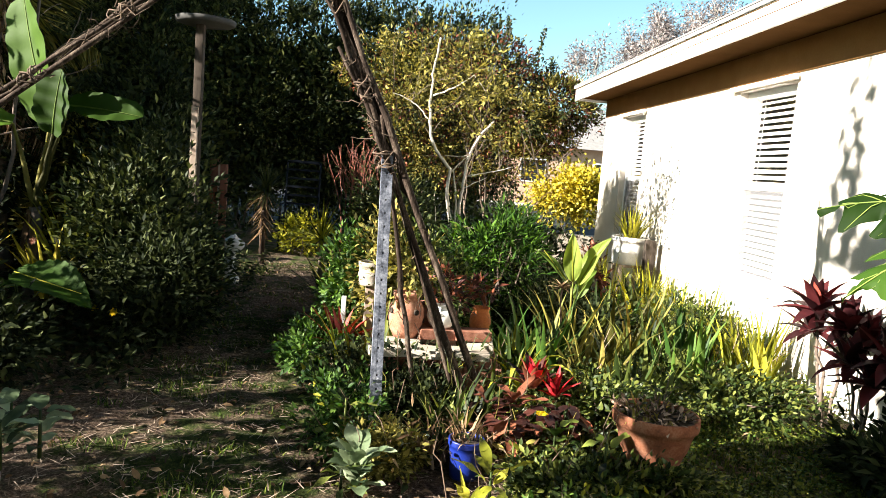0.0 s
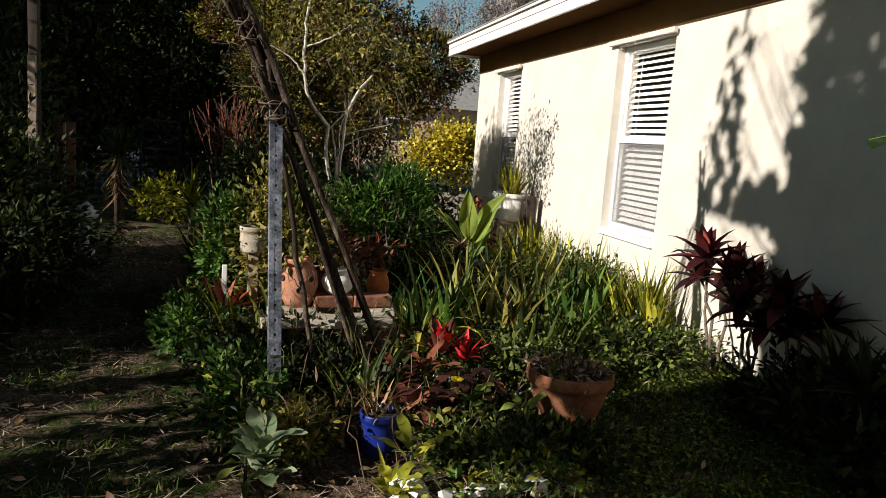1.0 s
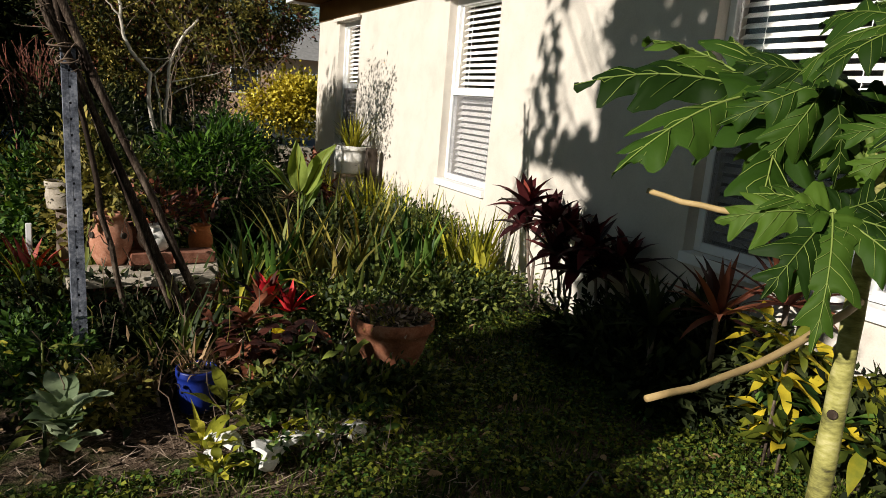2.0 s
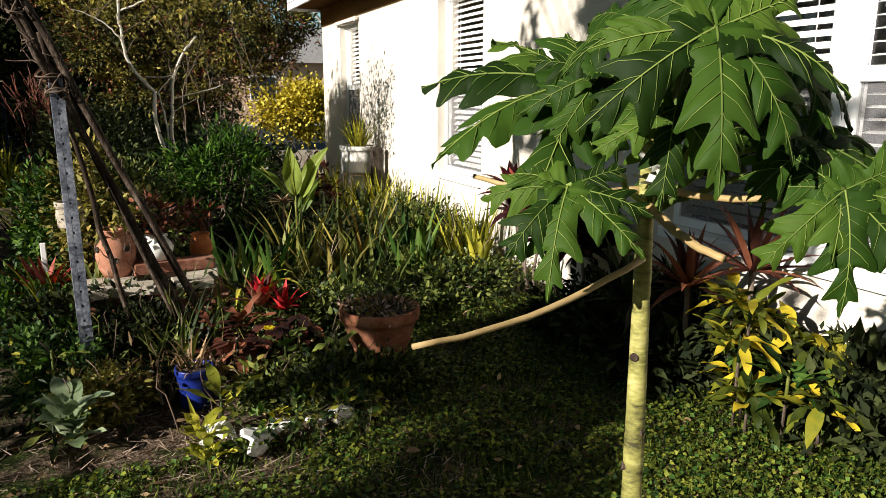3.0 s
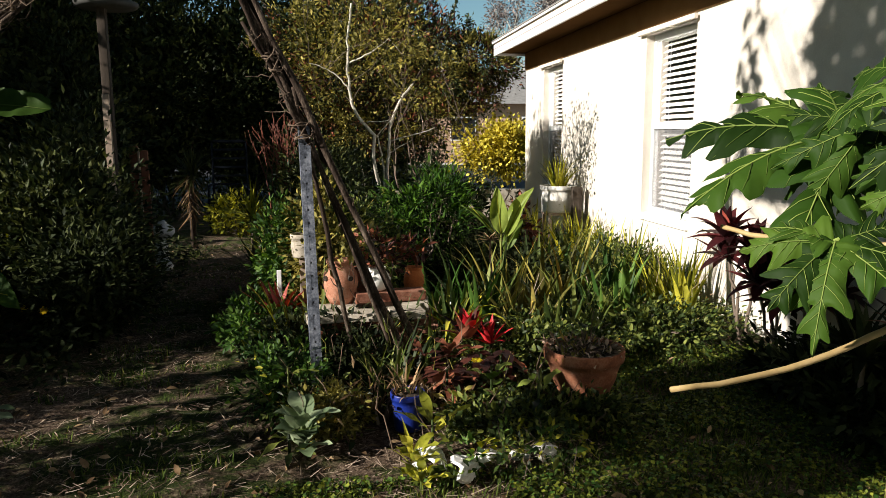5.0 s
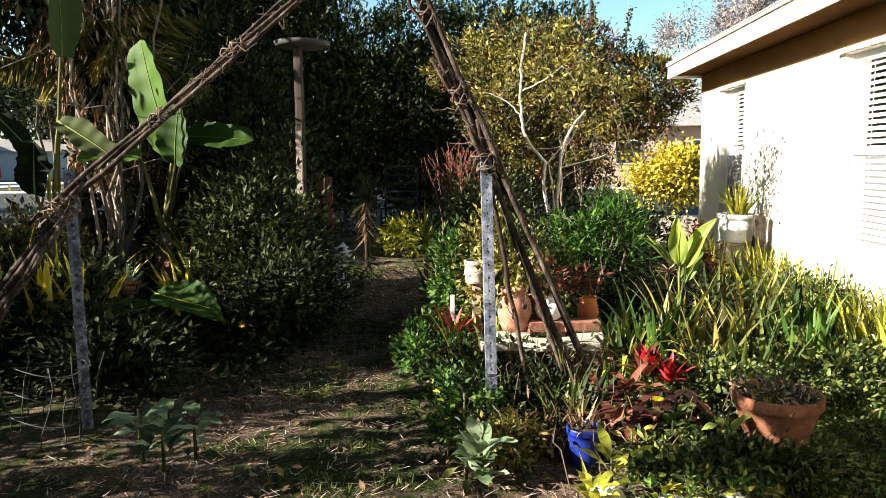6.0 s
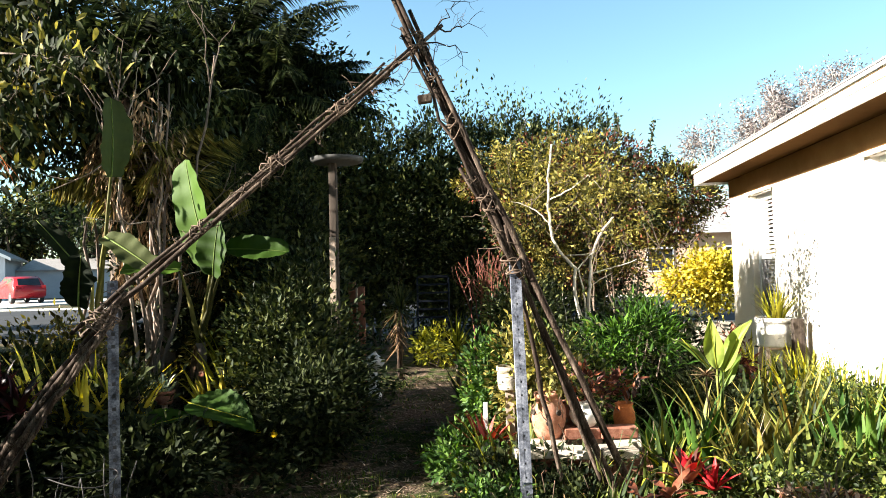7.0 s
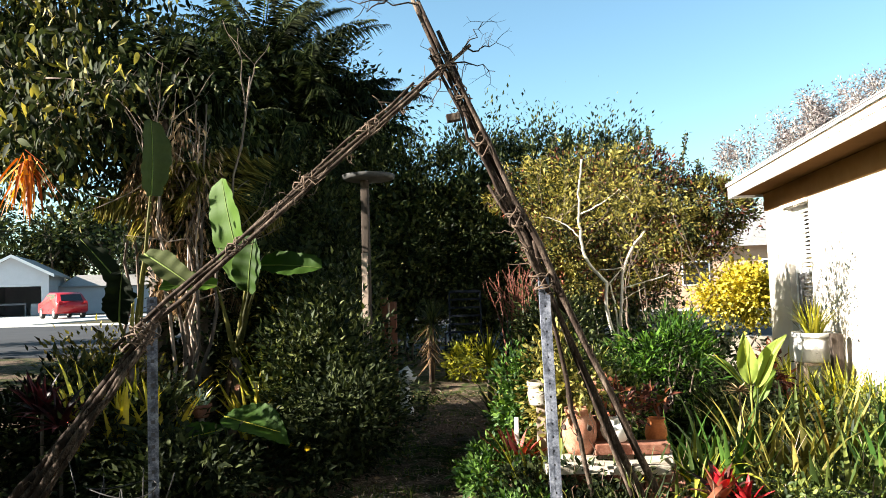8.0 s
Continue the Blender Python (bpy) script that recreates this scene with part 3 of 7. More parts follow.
solid("wall_west", wall_with_openings(WX, WX + 0.2, Y_NEAR, Y_FAR, 2.38, WINDOWS), "stucco", "sunlit cream stucco house wall with three recessed windows", "wall", kind="structure", smooth=False)
solid("wall_north", Geo().add(*box((WX + 0.202, Y_FAR - 0.2, -0.1), (14.0, Y_FAR, 2.38))), "stucco", "cream stucco end wall of the house", "wall", kind="structure", smooth=False)
solid("wall_east", Geo().add(*box((14.002, Y_NEAR, -0.1), (14.2, Y_FAR, 2.38))), "stucco", "cream stucco back wall of the house", "wall", kind="structure", smooth=False)
solid("wall_south", Geo().add(*box((WX + 0.202, Y_NEAR, -0.1), (14.0, Y_NEAR + 0.2, 2.38))), "stucco", "cream stucco near end wall of the house", "wall", kind="structure", smooth=False)
solid("wall_inside", Geo().add(*box((WX + 1.2, Y_NEAR + 0.25, 0.0), (WX + 1.3, Y_FAR - 0.25, 2.3))), "room", "inner wall behind the blinds, coloured near black for dimness", "wall", kind="structure", smooth=False)
solid("ceiling", Geo().add(*box((WX + 0.21, Y_NEAR + 0.21, 2.25), (13.99, Y_FAR - 0.21, 2.3))), "room", "ceiling behind the blinds, coloured near black for dimness", "ceiling", kind="structure", smooth=False)
OVER, END = 0.45, 0.06


def roof():
    ob = thing("roof", (9.5, 3, SOFFIT), "low grey shingled hip roof with white fascia and a soffit coloured dark for shade", "roof", kind="structure")
    x0, x1, y0, y1, e = WX - OVER, 14.6, Y_NEAR - OVER, Y_FAR + END, SOFFIT
    part("soffit", Geo().add(*box((x0 + 0.03, y0 + 0.03, e), (WX - 0.001, y1 - 0.03, e + 0.02))).add(*box((WX + 0.002, Y_FAR + 0.003, e), (x1, y1 - 0.03, e + 0.02))), "soffit", ob, "tan soffit boards, browned in their colour for shade", False)
    part("fascia", Geo().add(*box((x0, y0, e - 0.035), (x0 + 0.028, y1, e + 0.125), 0.004)), "trim", ob, "white painted fascia board", False)
    part("fascia", Geo().add(*box((x0 + 0.03, y1 - 0.028, e - 0.035), (x1, y1, e + 0.125), 0.004)), "trim", ob, "white painted fascia board", False)
    part("drip_edge", Geo().add(*box((x0 - 0.022, y0, e + 0.127), (x0 + 0.05, y1 + 0.022, e + 0.15), 0.004)), "trim", ob, "white metal drip edge", False)
    part("drip_edge", Geo().add(*box((x0 + 0.052, y1 - 0.05, e + 0.127), (x1, y1 + 0.022, e + 0.15), 0.004)), "trim", ob, "white metal drip edge", False)
    # Brown strip in place of the eave's shade on the upper wall.
    part("frieze", Geo().add(*box((WX - 0.018, y0 + 0.5, 2.155), (WX - 0.0015, Y_FAR + 0.0005, e - 0.001), 0.003)), "frieze", ob, "brown strip standing in for the eave's shade", False)
    for zz in (e + 0.05, e + 0.112):
        part("shadow_gap", Geo().add(*box((x0 - 0.0015, y0, zz), (x0 - 0.0002, y1, zz + 0.007))), "soffit", ob, "dark joint line of the fascia", False)
    a, z, zr = 0.03, e + 0.153, e + 0.153 + 1.55
    xm = (x0 + x1) / 2
    v = [(x0 - a, y0 - a, z), (x1 + a, y0 - a, z), (x1 + a, y1 + a, z), (x0 - a, y1 + a, z), (xm, y0 + 5, zr), (xm, y1 - 5, zr)]
    f = [[0, 1, 4], [1, 2, 5, 4], [2, 3, 5], [3, 0, 4, 5], [3, 2, 1, 0]]
    part("shingles", Geo().add(v, f), "shingle", ob, smooth=False)
    # shingle courses near the eave
    sl = (zr - z) / (xm - x0 + a)
    for k in range(7):
        x = x0 - a + 0.14 * k
        zz = z + sl * 0.14 * k
        part("shingle_course", Geo().add([(x, y0, zz + 0.012), (x + 0.145, y0, zz + sl * 0.145 + 0.004), (x + 0.145, y1, zz + sl * 0.145 + 0.004), (x, y1, zz + 0.012), (x, y0, zz), (x, y1, zz)],
                                         [[0, 3, 2, 1], [4, 5, 3, 0]]), "shingle", ob, smooth=False)


roof()
_slat = {}


def window(y0, y1, z0, z1, number, mullion=None, tilt=-38):
    """A recessed single-hung window with blinds behind the glass."""
    x = WX + 0.07
    ob = thing("window_%d" % number, (x, (y0 + y1) / 2, z0), "white single-hung window with closed slatted blinds and an insect screen", "window", kind="structure")
    bays = [(y0, y1)] if mullion is None else [(y0, mullion - 0.03), (mullion + 0.03, y1)]
    part("sill", Geo().add(*box((WX - 0.03, y0 + 0.002, z0 - 0.045), (x - 0.001, y1 - 0.002, z0 - 0.001 + 0.012), 0.006)), "trim", ob, "painted stucco sill", False)
    if mullion is not None:
        part("mullion", Geo().add(*box((x - 0.03, mullion - 0.03, z0 + 0.002), (x + 0.05, mullion + 0.03, z1 - 0.002), 0.004)), "frame", ob, smooth=False)
    part("head_trim", Geo().add(*box((WX - 0.05, y0 - 0.04, z1 + 0.001), (WX - 0.0195, y1 + 0.1, z1 + 0.04), 0.005)), "stucco", ob, "projecting cream head moulding", False)
    zm = (z0 + z1) / 2
    for a, b in bays:
        fr = Geo()
        w = 0.045
        for lo, hi in [((x, a + 0.001, z0 + 0.012), (x + 0.05, a + w, z1 - 0.001)), ((x, b - w, z0 + 0.012), (x + 0.05, b - 0.001, z1 - 0.001)),
                       ((x, a + w + 0.001, z0 + 0.012), (x + 0.05, b - w - 0.001, z0 + 0.06)), ((x, a + w + 0.001, z1 - 0.05), (x + 0.05, b - w - 0.001, z1 - 0.001))]:
            fr.add(*box(lo, hi, 0.004))
        part("window_frame", fr, "frame", ob, smooth=False)
        part("meeting_rail", Geo().add(*box((x - 0.012, a + w + 0.001, zm - 0.03), (x + 0.045, b - w - 0.001, zm + 0.03), 0.004)), "frame", ob, smooth=False)
        up = part("pane", Geo().add(*box((x + 0.03, a + w + 0.002, zm + 0.031), (x + 0.034, b - w - 0.002, z1 - 0.052))), "glass", ob, smooth=False)
        low = part("pane", Geo().add(*box((x + 0.02, a + w + 0.002, z0 + 0.062), (x + 0.024, b - w - 0.002, zm - 0.031))), "glass", ob, smooth=False)
        up.visible_shadow = low.visible_shadow = False
        part("insect_screen", Geo().add([(x + 0.008, a + w + 0.002, z0 + 0.062), (x + 0.008, b - w - 0.002, z0 + 0.062), (x + 0.008, b - w - 0.002, zm - 0.031), (x + 0.008, a + w + 0.002, zm - 0.031)], [[0, 1, 2, 3]]),
             "screen", ob, "grey insect screen", False)
        blind = part("headrail", Geo().add(*box((x + 0.075, a + 0.02, z1 - 0.055), (x + 0.12, b - 0.02, z1 - 0.004), 0.004)), "slat", ob, smooth=False)
        pitch = 0.05
        key = round(b - a, 3)
        if key not in _slat:
            tv, tf = box((-0.024, -(b - a) / 2 + 0.02, -0.0014), (0.024, (b - a) / 2 - 0.02, 0.0014))
            me = Geo().add(*turned((tv, tf), pose(0, 0, 0, 0, tilt, 0))).mesh("slat", (0, 0, 0), False)
            me.materials.append(M["slat"])
            _slat[key] = me
        z = z1 - 0.085
        while z > z0 + 0.04:
            s = new("slat", _slat[key])
            s.parent = blind
            s.location = Vector((x + 0.098, (a + b) / 2, z)) - Vector(ORIGIN[ob.name])
            z -= pitch
        for q in (a + (b - a) * 0.2, b - (b - a) * 0.2):
            part("ladder_cord", Geo().add(*tube([(x + 0.072, q, z1 - 0.06), (x + 0.072, q, z0 + 0.04)], 0.0015, 5)), "slat", ob)


for number, (a, b, lo, hi) in enumerate(WINDOWS, 1):
    window(a, b, lo, hi, number, 2.72 if number == 3 else None, -8 if number == 3 else -36)

# ---- arch of lashed poles and its two posts ----
def perforated_post(at, top, label, hole=0.018):
    """A folded metal channel with a row of square punchings."""
    a, b = np.array(at, float), np.array(top, float)
    ob = thing("metal_post", at, label, "post", "posts of the arch")
    h = np.linalg.norm(b - a)
    m = Matrix.Translation(at) @ Vector(b - a).to_track_quat("Z", "Y").to_matrix().to_4x4() @ pose(0, 0, 0, 0, 0, 180)
    g = Geo()
    w, th = 0.052, 0.003
    pitch = 0.062
    n = int(h / pitch)
    # face bars left and right of the punchings, and the bridges between them
    g.add(*turned(box((-w / 2, 0, 0), (-hole / 2, th, h)), m))
    g.add(*turned(box((hole / 2, 0, 0), (w / 2, th, h)), m))
    for k in range(n + 1):
        z0 = k * pitch + (hole if k else 0)
        z1 = min((k + 1) * pitch, h)
        if z1 > z0:
            g.add(*turned(box((-hole / 2, 0.0005, z0), (hole / 2, th - 0.0005, z1)), m))
    g.add(*turned(box((-w / 2, th, 0), (-w / 2 + th, 0.03, h)), m))
    g.add(*turned(box((w / 2 - th, th, 0), (w / 2, 0.03, h)), m))
    part("channel", g, "post", ob, smooth=False)
    part("backing", Geo().add(*turned(box((-w / 2 + th, 0.024, 0.0), (w / 2 - th, 0.0265, h - 0.002)), m)), "hole", ob, "dark inside of the channel", False)
    return ob


perforated_post((2.215, 3.87, -0.05), (2.18, 4.12, 1.34), "pale galvanised perforated metal post holding up lashed poles", 0.009)
perforated_post((0.2, 3.92, -0.05), (0.15, 4.0, 1.28), "pale galvanised perforated metal post with square holes")


def pole_bundle(name, ends, label, ties, whiskers, r=0.016):
    ob = thing(name, ends[0][0], label, "pole arch", "lashed poles of the arch")
    for a, b, ra, rb in ends:
        p = wobble(a, b, 12, 0.007)
        part("pole", Geo().add(*tube(p, np.linspace(ra, rb, 12) * rng.uniform(0.85, 1.15, 12), 8)), "stick", ob)
    for c, way, rad in ties:
        w = unit(way)
        s = unit(np.cross(w, (0, 1, 0)))
        u = np.cross(w, s)
        t = np.linspace(0, 5 * 2 * np.pi, 60)
        q = rad * (0.85 + 0.12 * np.sin(1.7 * t + 9 * c[0]) + rng.normal(0, 0.03, 60))
        p = np.array(c) + np.outer(np.cos(t) * q, s) + np.outer(np.sin(t) * q, u) + np.outer((t / t[-1] - 0.5) * 0.09 + 0.022 * np.sin(1.3 * t + 5 * c[2]), w)
        part("lashing", Geo().add(*tube(p, 0.0035, 5)), "twine", ob, "dry vine lashing")
    for _ in range(whiskers):
        a, b, _, _ = ends[rng.integers(len(ends))]
        t = rng.uniform(0.3, 1.0)
        p0 = np.array(a) * (1 - t) + np.array(b) * t
        d = rng.normal(0, 1, 3) * 0.05 + (np.array(b) - np.array(a)) * rng.uniform(-0.05, 0.07)
        part("twig", Geo().add(*tube(wobble(p0, p0 + d, 6, 0.014), np.linspace(0.003, 0.001, 6), 4)), "twine", ob, "dead vine tendril")
    return ob


APEX = (1.73, 4.08, 2.42)


def spread(a, b, n, ra, rb, sa, sb, cut=0.0):
    """n poles from about a to about b, fanned by sa at the foot and sb at the top."""
    out = []
    for k in range(n):
        p, q = np.array(a) + rng.normal(0, 1, 3) * np.array(sa), np.array(b) + rng.normal(0, 1, 3) * np.array(sb)
        p = p + (q - p) * cut * rng.random()
        out.append((tuple(p), tuple(q + (q - p) * rng.normal(0, 0.02)), ra * rng.uniform(0.8, 1.2), rb * rng.uniform(0.8, 1.2)))
    return out


pole_bundle("pole_bundle", [((2.81, 4.16, -0.02), (1.60, 4.06, 2.74), 0.019, 0.011), ((2.72, 4.14, -0.02), (1.545, 4.1, 2.82), 0.017, 0.01), ((2.66, 4.2, 0.0), (1.69, 4.12, 2.6), 0.013, 0.01), ((2.43, 4.2, -0.02), (2.14, 4.1, 1.5), 0.014, 0.01)]
            + spread((2.2, 4.14, 1.25), (1.66, 4.1, 2.55), 3, 0.011, 0.009, (0.02, 0.02, 0.1), (0.022, 0.02, 0.08)) + spread((2.3, 4.14, 1.0), (1.95, 4.1, 1.85), 3, 0.01, 0.007, (0.03, 0.02, 0.1), (0.02, 0.02, 0.08)),
            "weathered brown poles lashed together, leaning on a metal post", [((2.17, 4.12, 1.3), (-0.45, 0, 1), 0.055), ((1.9, 4.1, 2.0), (-0.45, 0, 1), 0.04), (APEX, (-0.45, 0, 1), 0.05), ((2.05, 4.1, 1.62), (-0.45, 0, 1), 0.042), ((1.8, 4.1, 2.25), (-0.45, 0, 1), 0.045)], 40)
pole_bundle("pole_bundle", [((-0.02, 4.0, 1.0), (1.86, 4.08, 2.50), 0.014, 0.009), ((-0.05, 3.96, 1.02), (1.70, 4.04, 2.38), 0.013, 0.008)] + spread((0.12, 4.0, 1.14), (1.5, 4.06, 2.24), 2, 0.009, 0.006, (0.03, 0.03, 0.03), (0.1, 0.03, 0.05), 0.3),
            "weathered brown poles slanting up to the arch top", [((0.62, 4.0, 1.53), (0.78, 0, 0.6), 0.034), ((1.0, 4.0, 1.84), (0.78, 0, 0.6), 0.032), ((1.35, 4.0, 2.1), (0.78, 0, 0.6), 0.03)], 46)
pole_bundle("pole_bundle", [((-0.86, 3.94, -0.03), (0.24, 3.97, 1.22), 0.028, 0.015), ((-0.78, 3.9, -0.03), (0.2, 3.95, 1.14), 0.026, 0.014), ((-0.68, 3.86, -0.03), (0.16, 3.94, 1.06), 0.028, 0.015), ((-0.6, 3.84, -0.03), (0.2, 3.94, 1.1), 0.017, 0.01)],
            "thick weathered poles on the soil, tied to a post", [((0.14, 3.97, 1.1), (0.6, 0, 0.8), 0.07), ((0.1, 3.96, 1.06), (0.3, 0.2, 0.8), 0.075)], 30)
ob = thing("wood_block", (1.76, 4.08, 2.1), "small dark wooden block tied to the arch poles", "wood block")
part("block", Geo().add(*turned(box((-0.035, -0.02, -0.02), (0.035, 0.02, 0.02), 0.005), pose(1.765, 4.06, 2.13, 0, -8, 10))), "stick", ob, smooth=False)
part("cord", Geo().add(*tube(wobble((1.765, 4.06, 2.14), (1.83, 4.09, 2.2), 5, 0.004), 0.003, 5)), "twine", ob)
ob = thing("bare_twigs", (1.56, 4.06, 2.74), "thin bare twigs reaching over the top of the arch", "twigs")
for a, b in [((1.6, 4.05, 2.72), (1.2, 4.0, 2.75)), ((1.45, 4.02, 2.75), (1.28, 4.0, 2.66)), ((1.75, 4.08, 2.45), (1.98, 4.1, 2.36)), ((1.8, 4.08, 2.45), (1.93, 4.05, 2.6)), ((1.72, 4.06, 2.4), (1.67, 4.03, 2.2)), ((1.85, 4.08, 2.48), (1.99, 4.08, 2.5)), ((1.6, 4.05, 2.74), (1.5, 4.0, 2.95))]:
    g, ends = Geo(), []
    p = wobble(a, b, 8, 0.012)
    g.add(*tube(p, np.linspace(0.005, 0.0018, 8), 5))
    for q in range(5):
        limbs(g, p[rng.integers(2, 8)], rng.normal(0, 1, 3), 0.07, 0.0018, 1, ends, 0.6, 2, 0)
    part("twig", g, "stick", ob)

# ---- timber post with a round tray ----
def tray_post():
    ob = thing("bird_table", (0.6, 6.62, 0), "weathered grey timber post carrying a shallow round tray", "bird table")
    part("post", Geo().add(*box((0.562, 6.58, -0.05), (0.626, 6.645, 2.24), 0.006)), "old_wood", ob)
    # This board's paler timber stands in for sun on the lower post.
    part("board", Geo().add(*box((0.564, 6.553, 0.62), (0.616, 6.578, 1.6), 0.004)), "wood", ob, "board fixed to the post, coloured paler for sunlight", False)
    part("tray", Geo().add(*lathe([(0, 2.242), (0.2, 2.242), (0.225, 2.255), (0.23, 2.285), (0.215, 2.285), (0.2, 2.265), (0, 2.262)], (0.63, 6.62, 0))), "disc", ob, "shallow grey round tray")
    return ob


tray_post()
ob = thing("plank", (0.66, 7.2, 0), "red-brown upright boards standing by the hedge", "board")
part("board", Geo().add(*box((0.56, 7.19, -0.03), (0.63, 7.215, 1.2), 0.004)), "redwood", ob)
part("board", Geo().add(*box((0.64, 7.2, -0.03), (0.71, 7.225, 1.16), 0.004)), "redwood", ob)
part("stake", Geo().add(*box((0.634, 7.17, -0.03), (0.65, 7.186, 1.18), 0.002)), "wood", ob, "pale thin stake", False)

# ---- white garden figure (plain shape) ----
solid("garden_statue", Geo().add(*lathe([(0, 0), (0.09, 0), (0.1, 0.04), (0.075, 0.08), (0.06, 0.18), (0.055, 0.28), (0.05, 0.32), (0, 0.33)], (0.62, 7.85, -0.01), 20))
      .add(*lathe([(0, 0.3), (0.07, 0.315), (0.11, 0.36), (0.115, 0.4), (0.08, 0.43), (0.05, 0.45), (0.02, 0.49), (0, 0.49)], (0.64, 7.85, -0.01), 20)), "statue", "weathered white garden ornament beside the path", "statue", (0.62, 7.85, 0))

# ---- pots ----
def pot(name, at, r, h, mat, label, rim=0.03, taper=0.68, fill="soil", n=36, bands=True):
    ob = thing(name, at, label, "flower pot")
    b = r * taper
    pr = [(0, 0), (b * 0.96, 0), (b, 0.008)]
    hr = h - rim
    for k in range(1, 9):
        t = k / 8
        ring = 0.004 if bands and k in (4, 5) else 0.0
        pr.append((b + (r * 0.93 - b) * t + ring, hr * t))
    pr += [(r * 0.985, hr + 0.002), (r, hr + rim * 0.3), (r, h - 0.006), (r * 0.985, h), (r * 0.92, h), (r * 0.9, h - 0.008), (r * 0.88, h - 0.03)]
    part("body", Geo().add(*lathe(pr, at, n)), mat, ob)
    g = Geo()
    a = np.linspace(0, 2 * np.pi, 25)[:-1]
    zz = h - 0.018
    v = [(at[0], at[1], at[2] + zz + 0.012)] + [(at[0] + math.cos(q) * r * f, at[1] + math.sin(q) * r * f, at[2] + zz + rng.normal(0, 0.003)) for f in (0.5, 0.885) for q in a]
    f = [[0, 1 + k, 1 + (k + 1) % 24] for k in range(24)] + [[1 + k, 25 + k, 25 + (k + 1) % 24, 1 + (k + 1) % 24] for k in range(24)]
    part("soil", g.add(v, f), fill, ob, "dark potting soil")
    return ob


pot("terracotta_pot", (3.45, 3.75, 0.03), 0.188, 0.26, "terracotta", "wide terracotta pot with a rolled rim and sparse dry stems", rim=0.055, taper=0.56)
pot("blue_pot", (2.61, 3.66, -0.015), 0.078, 0.17, "blue_pot", "cobalt blue plastic pot with a dying plant", rim=0.03, taper=0.8, bands=False)
pot("white_pot", (4.73, 8.26, 0.43), 0.2, 0.29, "white_pot", "white glazed pot with a spiky plant on a stand", rim=0.05, taper=0.9)


def pot_stand(at, h):
    ob = thing("plant_stand", at, "weathered timber stand under a white pot", "plant stand")
    x, y, z = at
    part("top", Geo().add(*box((x - 0.15, y - 0.15, h - 0.03), (x + 0.15, y + 0.15, h - 0.001), 0.004)), "wood", ob, smooth=False)
    for dx in (-0.12, 0.12):
        for dy in (-0.12, 0.12):
            part("leg", Geo().add(*box((x + dx - 0.018, y + dy - 0.018, -0.03), (x + dx + 0.018, y + dy + 0.018, h - 0.031), 0.003)), "wood", ob, smooth=False)


pot_stand((4.73, 8.26, 0.0), 0.43)
solid("timber_stake", Geo().add(*box((4.8, 7.95, -0.04), (4.9, 8.04, 0.72), 0.008)), "old_wood", "dark brown timber stake against the house wall", "stake", (4.85, 8.0, 0), smooth=False)
pot("grey_planter", (2.1, 5.32, 0.5), 0.085, 0.15, "stone", "pale grey planter raised among the shrubs", rim=0.03, taper=0.9)
solid("planter_post", Geo().add(*box((2.07, 5.29, -0.04), (2.13, 5.35, 0.499), 0.004)), "wood", "short timber post under a grey planter", "post", (2.1, 5.32, 0), smooth=False)
solid("white_stake", Geo().add(*box((1.925, 5.28, -0.04), (1.955, 5.3, 0.42), 0.004)), "trim", "short white plant stake behind a red bromeliad", "stake", (1.94, 5.29, 0), smooth=False)

# ---- brick ledge with pots ----
def ledge():
    ob = thing("brick_ledge", (2.5, 4.75, 0), "low ledge of loose red bricks topped with pale pavers", "brick ledge")
    protos = []
    for k in range(4):
        bm = bmesh.new()
        bmesh.ops.create_cube(bm, size=1)
        for v in bm.verts:
            v.co = Vector((v.co.x * 0.2, v.co.y * 0.095, v.co.z * 0.06)) + Vector(rng.normal(0, 0.0025, 3))
        bmesh.ops.bevel(bm, geom=bm.edges[:], offset=0.005, segments=1, affect="EDGES")
        me = bpy.data.meshes.new("brick")
        bm.to_mesh(me)
        bm.free()
        me.materials.append(M["brick"])
        protos.append(me)
    def lay(x, y, z, rz=0.0):
        o = new("brick", protos[rng.integers(4)])
        o.parent = ob
        o.location = Vector((x + rng.normal(0, 0.004), y + rng.normal(0, 0.004), z)) - Vector((2.5, 4.75, 0))
        o.rotation_euler = (0, 0, rz + rng.normal(0, 0.03))

    for course in range(4):
        for row in range(4):
            for k in range(3):
                lay(2.25 + k * 0.212 + (0.08 if course % 2 else 0), 4.47 + row * 0.105, 0.028 + course * 0.066)
    for course in range(1):
        for k in range(2):
            lay(2.5 + 0.21 * k + (0.05 if course % 2 else 0), 4.64, 0.372 + course * 0.066, 0.1)
    for x, y, w, d, rz in [(2.24, 4.42, 0.2, 0.12, 12), (2.46, 4.43, 0.22, 0.13, -6), (2.68, 4.45, 0.19, 0.14, 8), (2.3, 4.58, 0.24, 0.14, 3), (2.74, 4.62, 0.17, 0.14, -4), (2.5, 4.76, 0.25, 0.12, 2), (2.75, 4.78, 0.17, 0.14, 3)]:
        part("paver", Geo().add(*turned(box((-w / 2, -d / 2, 0), (w / 2, d / 2, 0.045), 0.006), pose(x, y, 0.292, rng.normal(0, 1), rng.normal(0, 1), rz))), "stone", ob, "pale sunlit paver", False)


ledge()


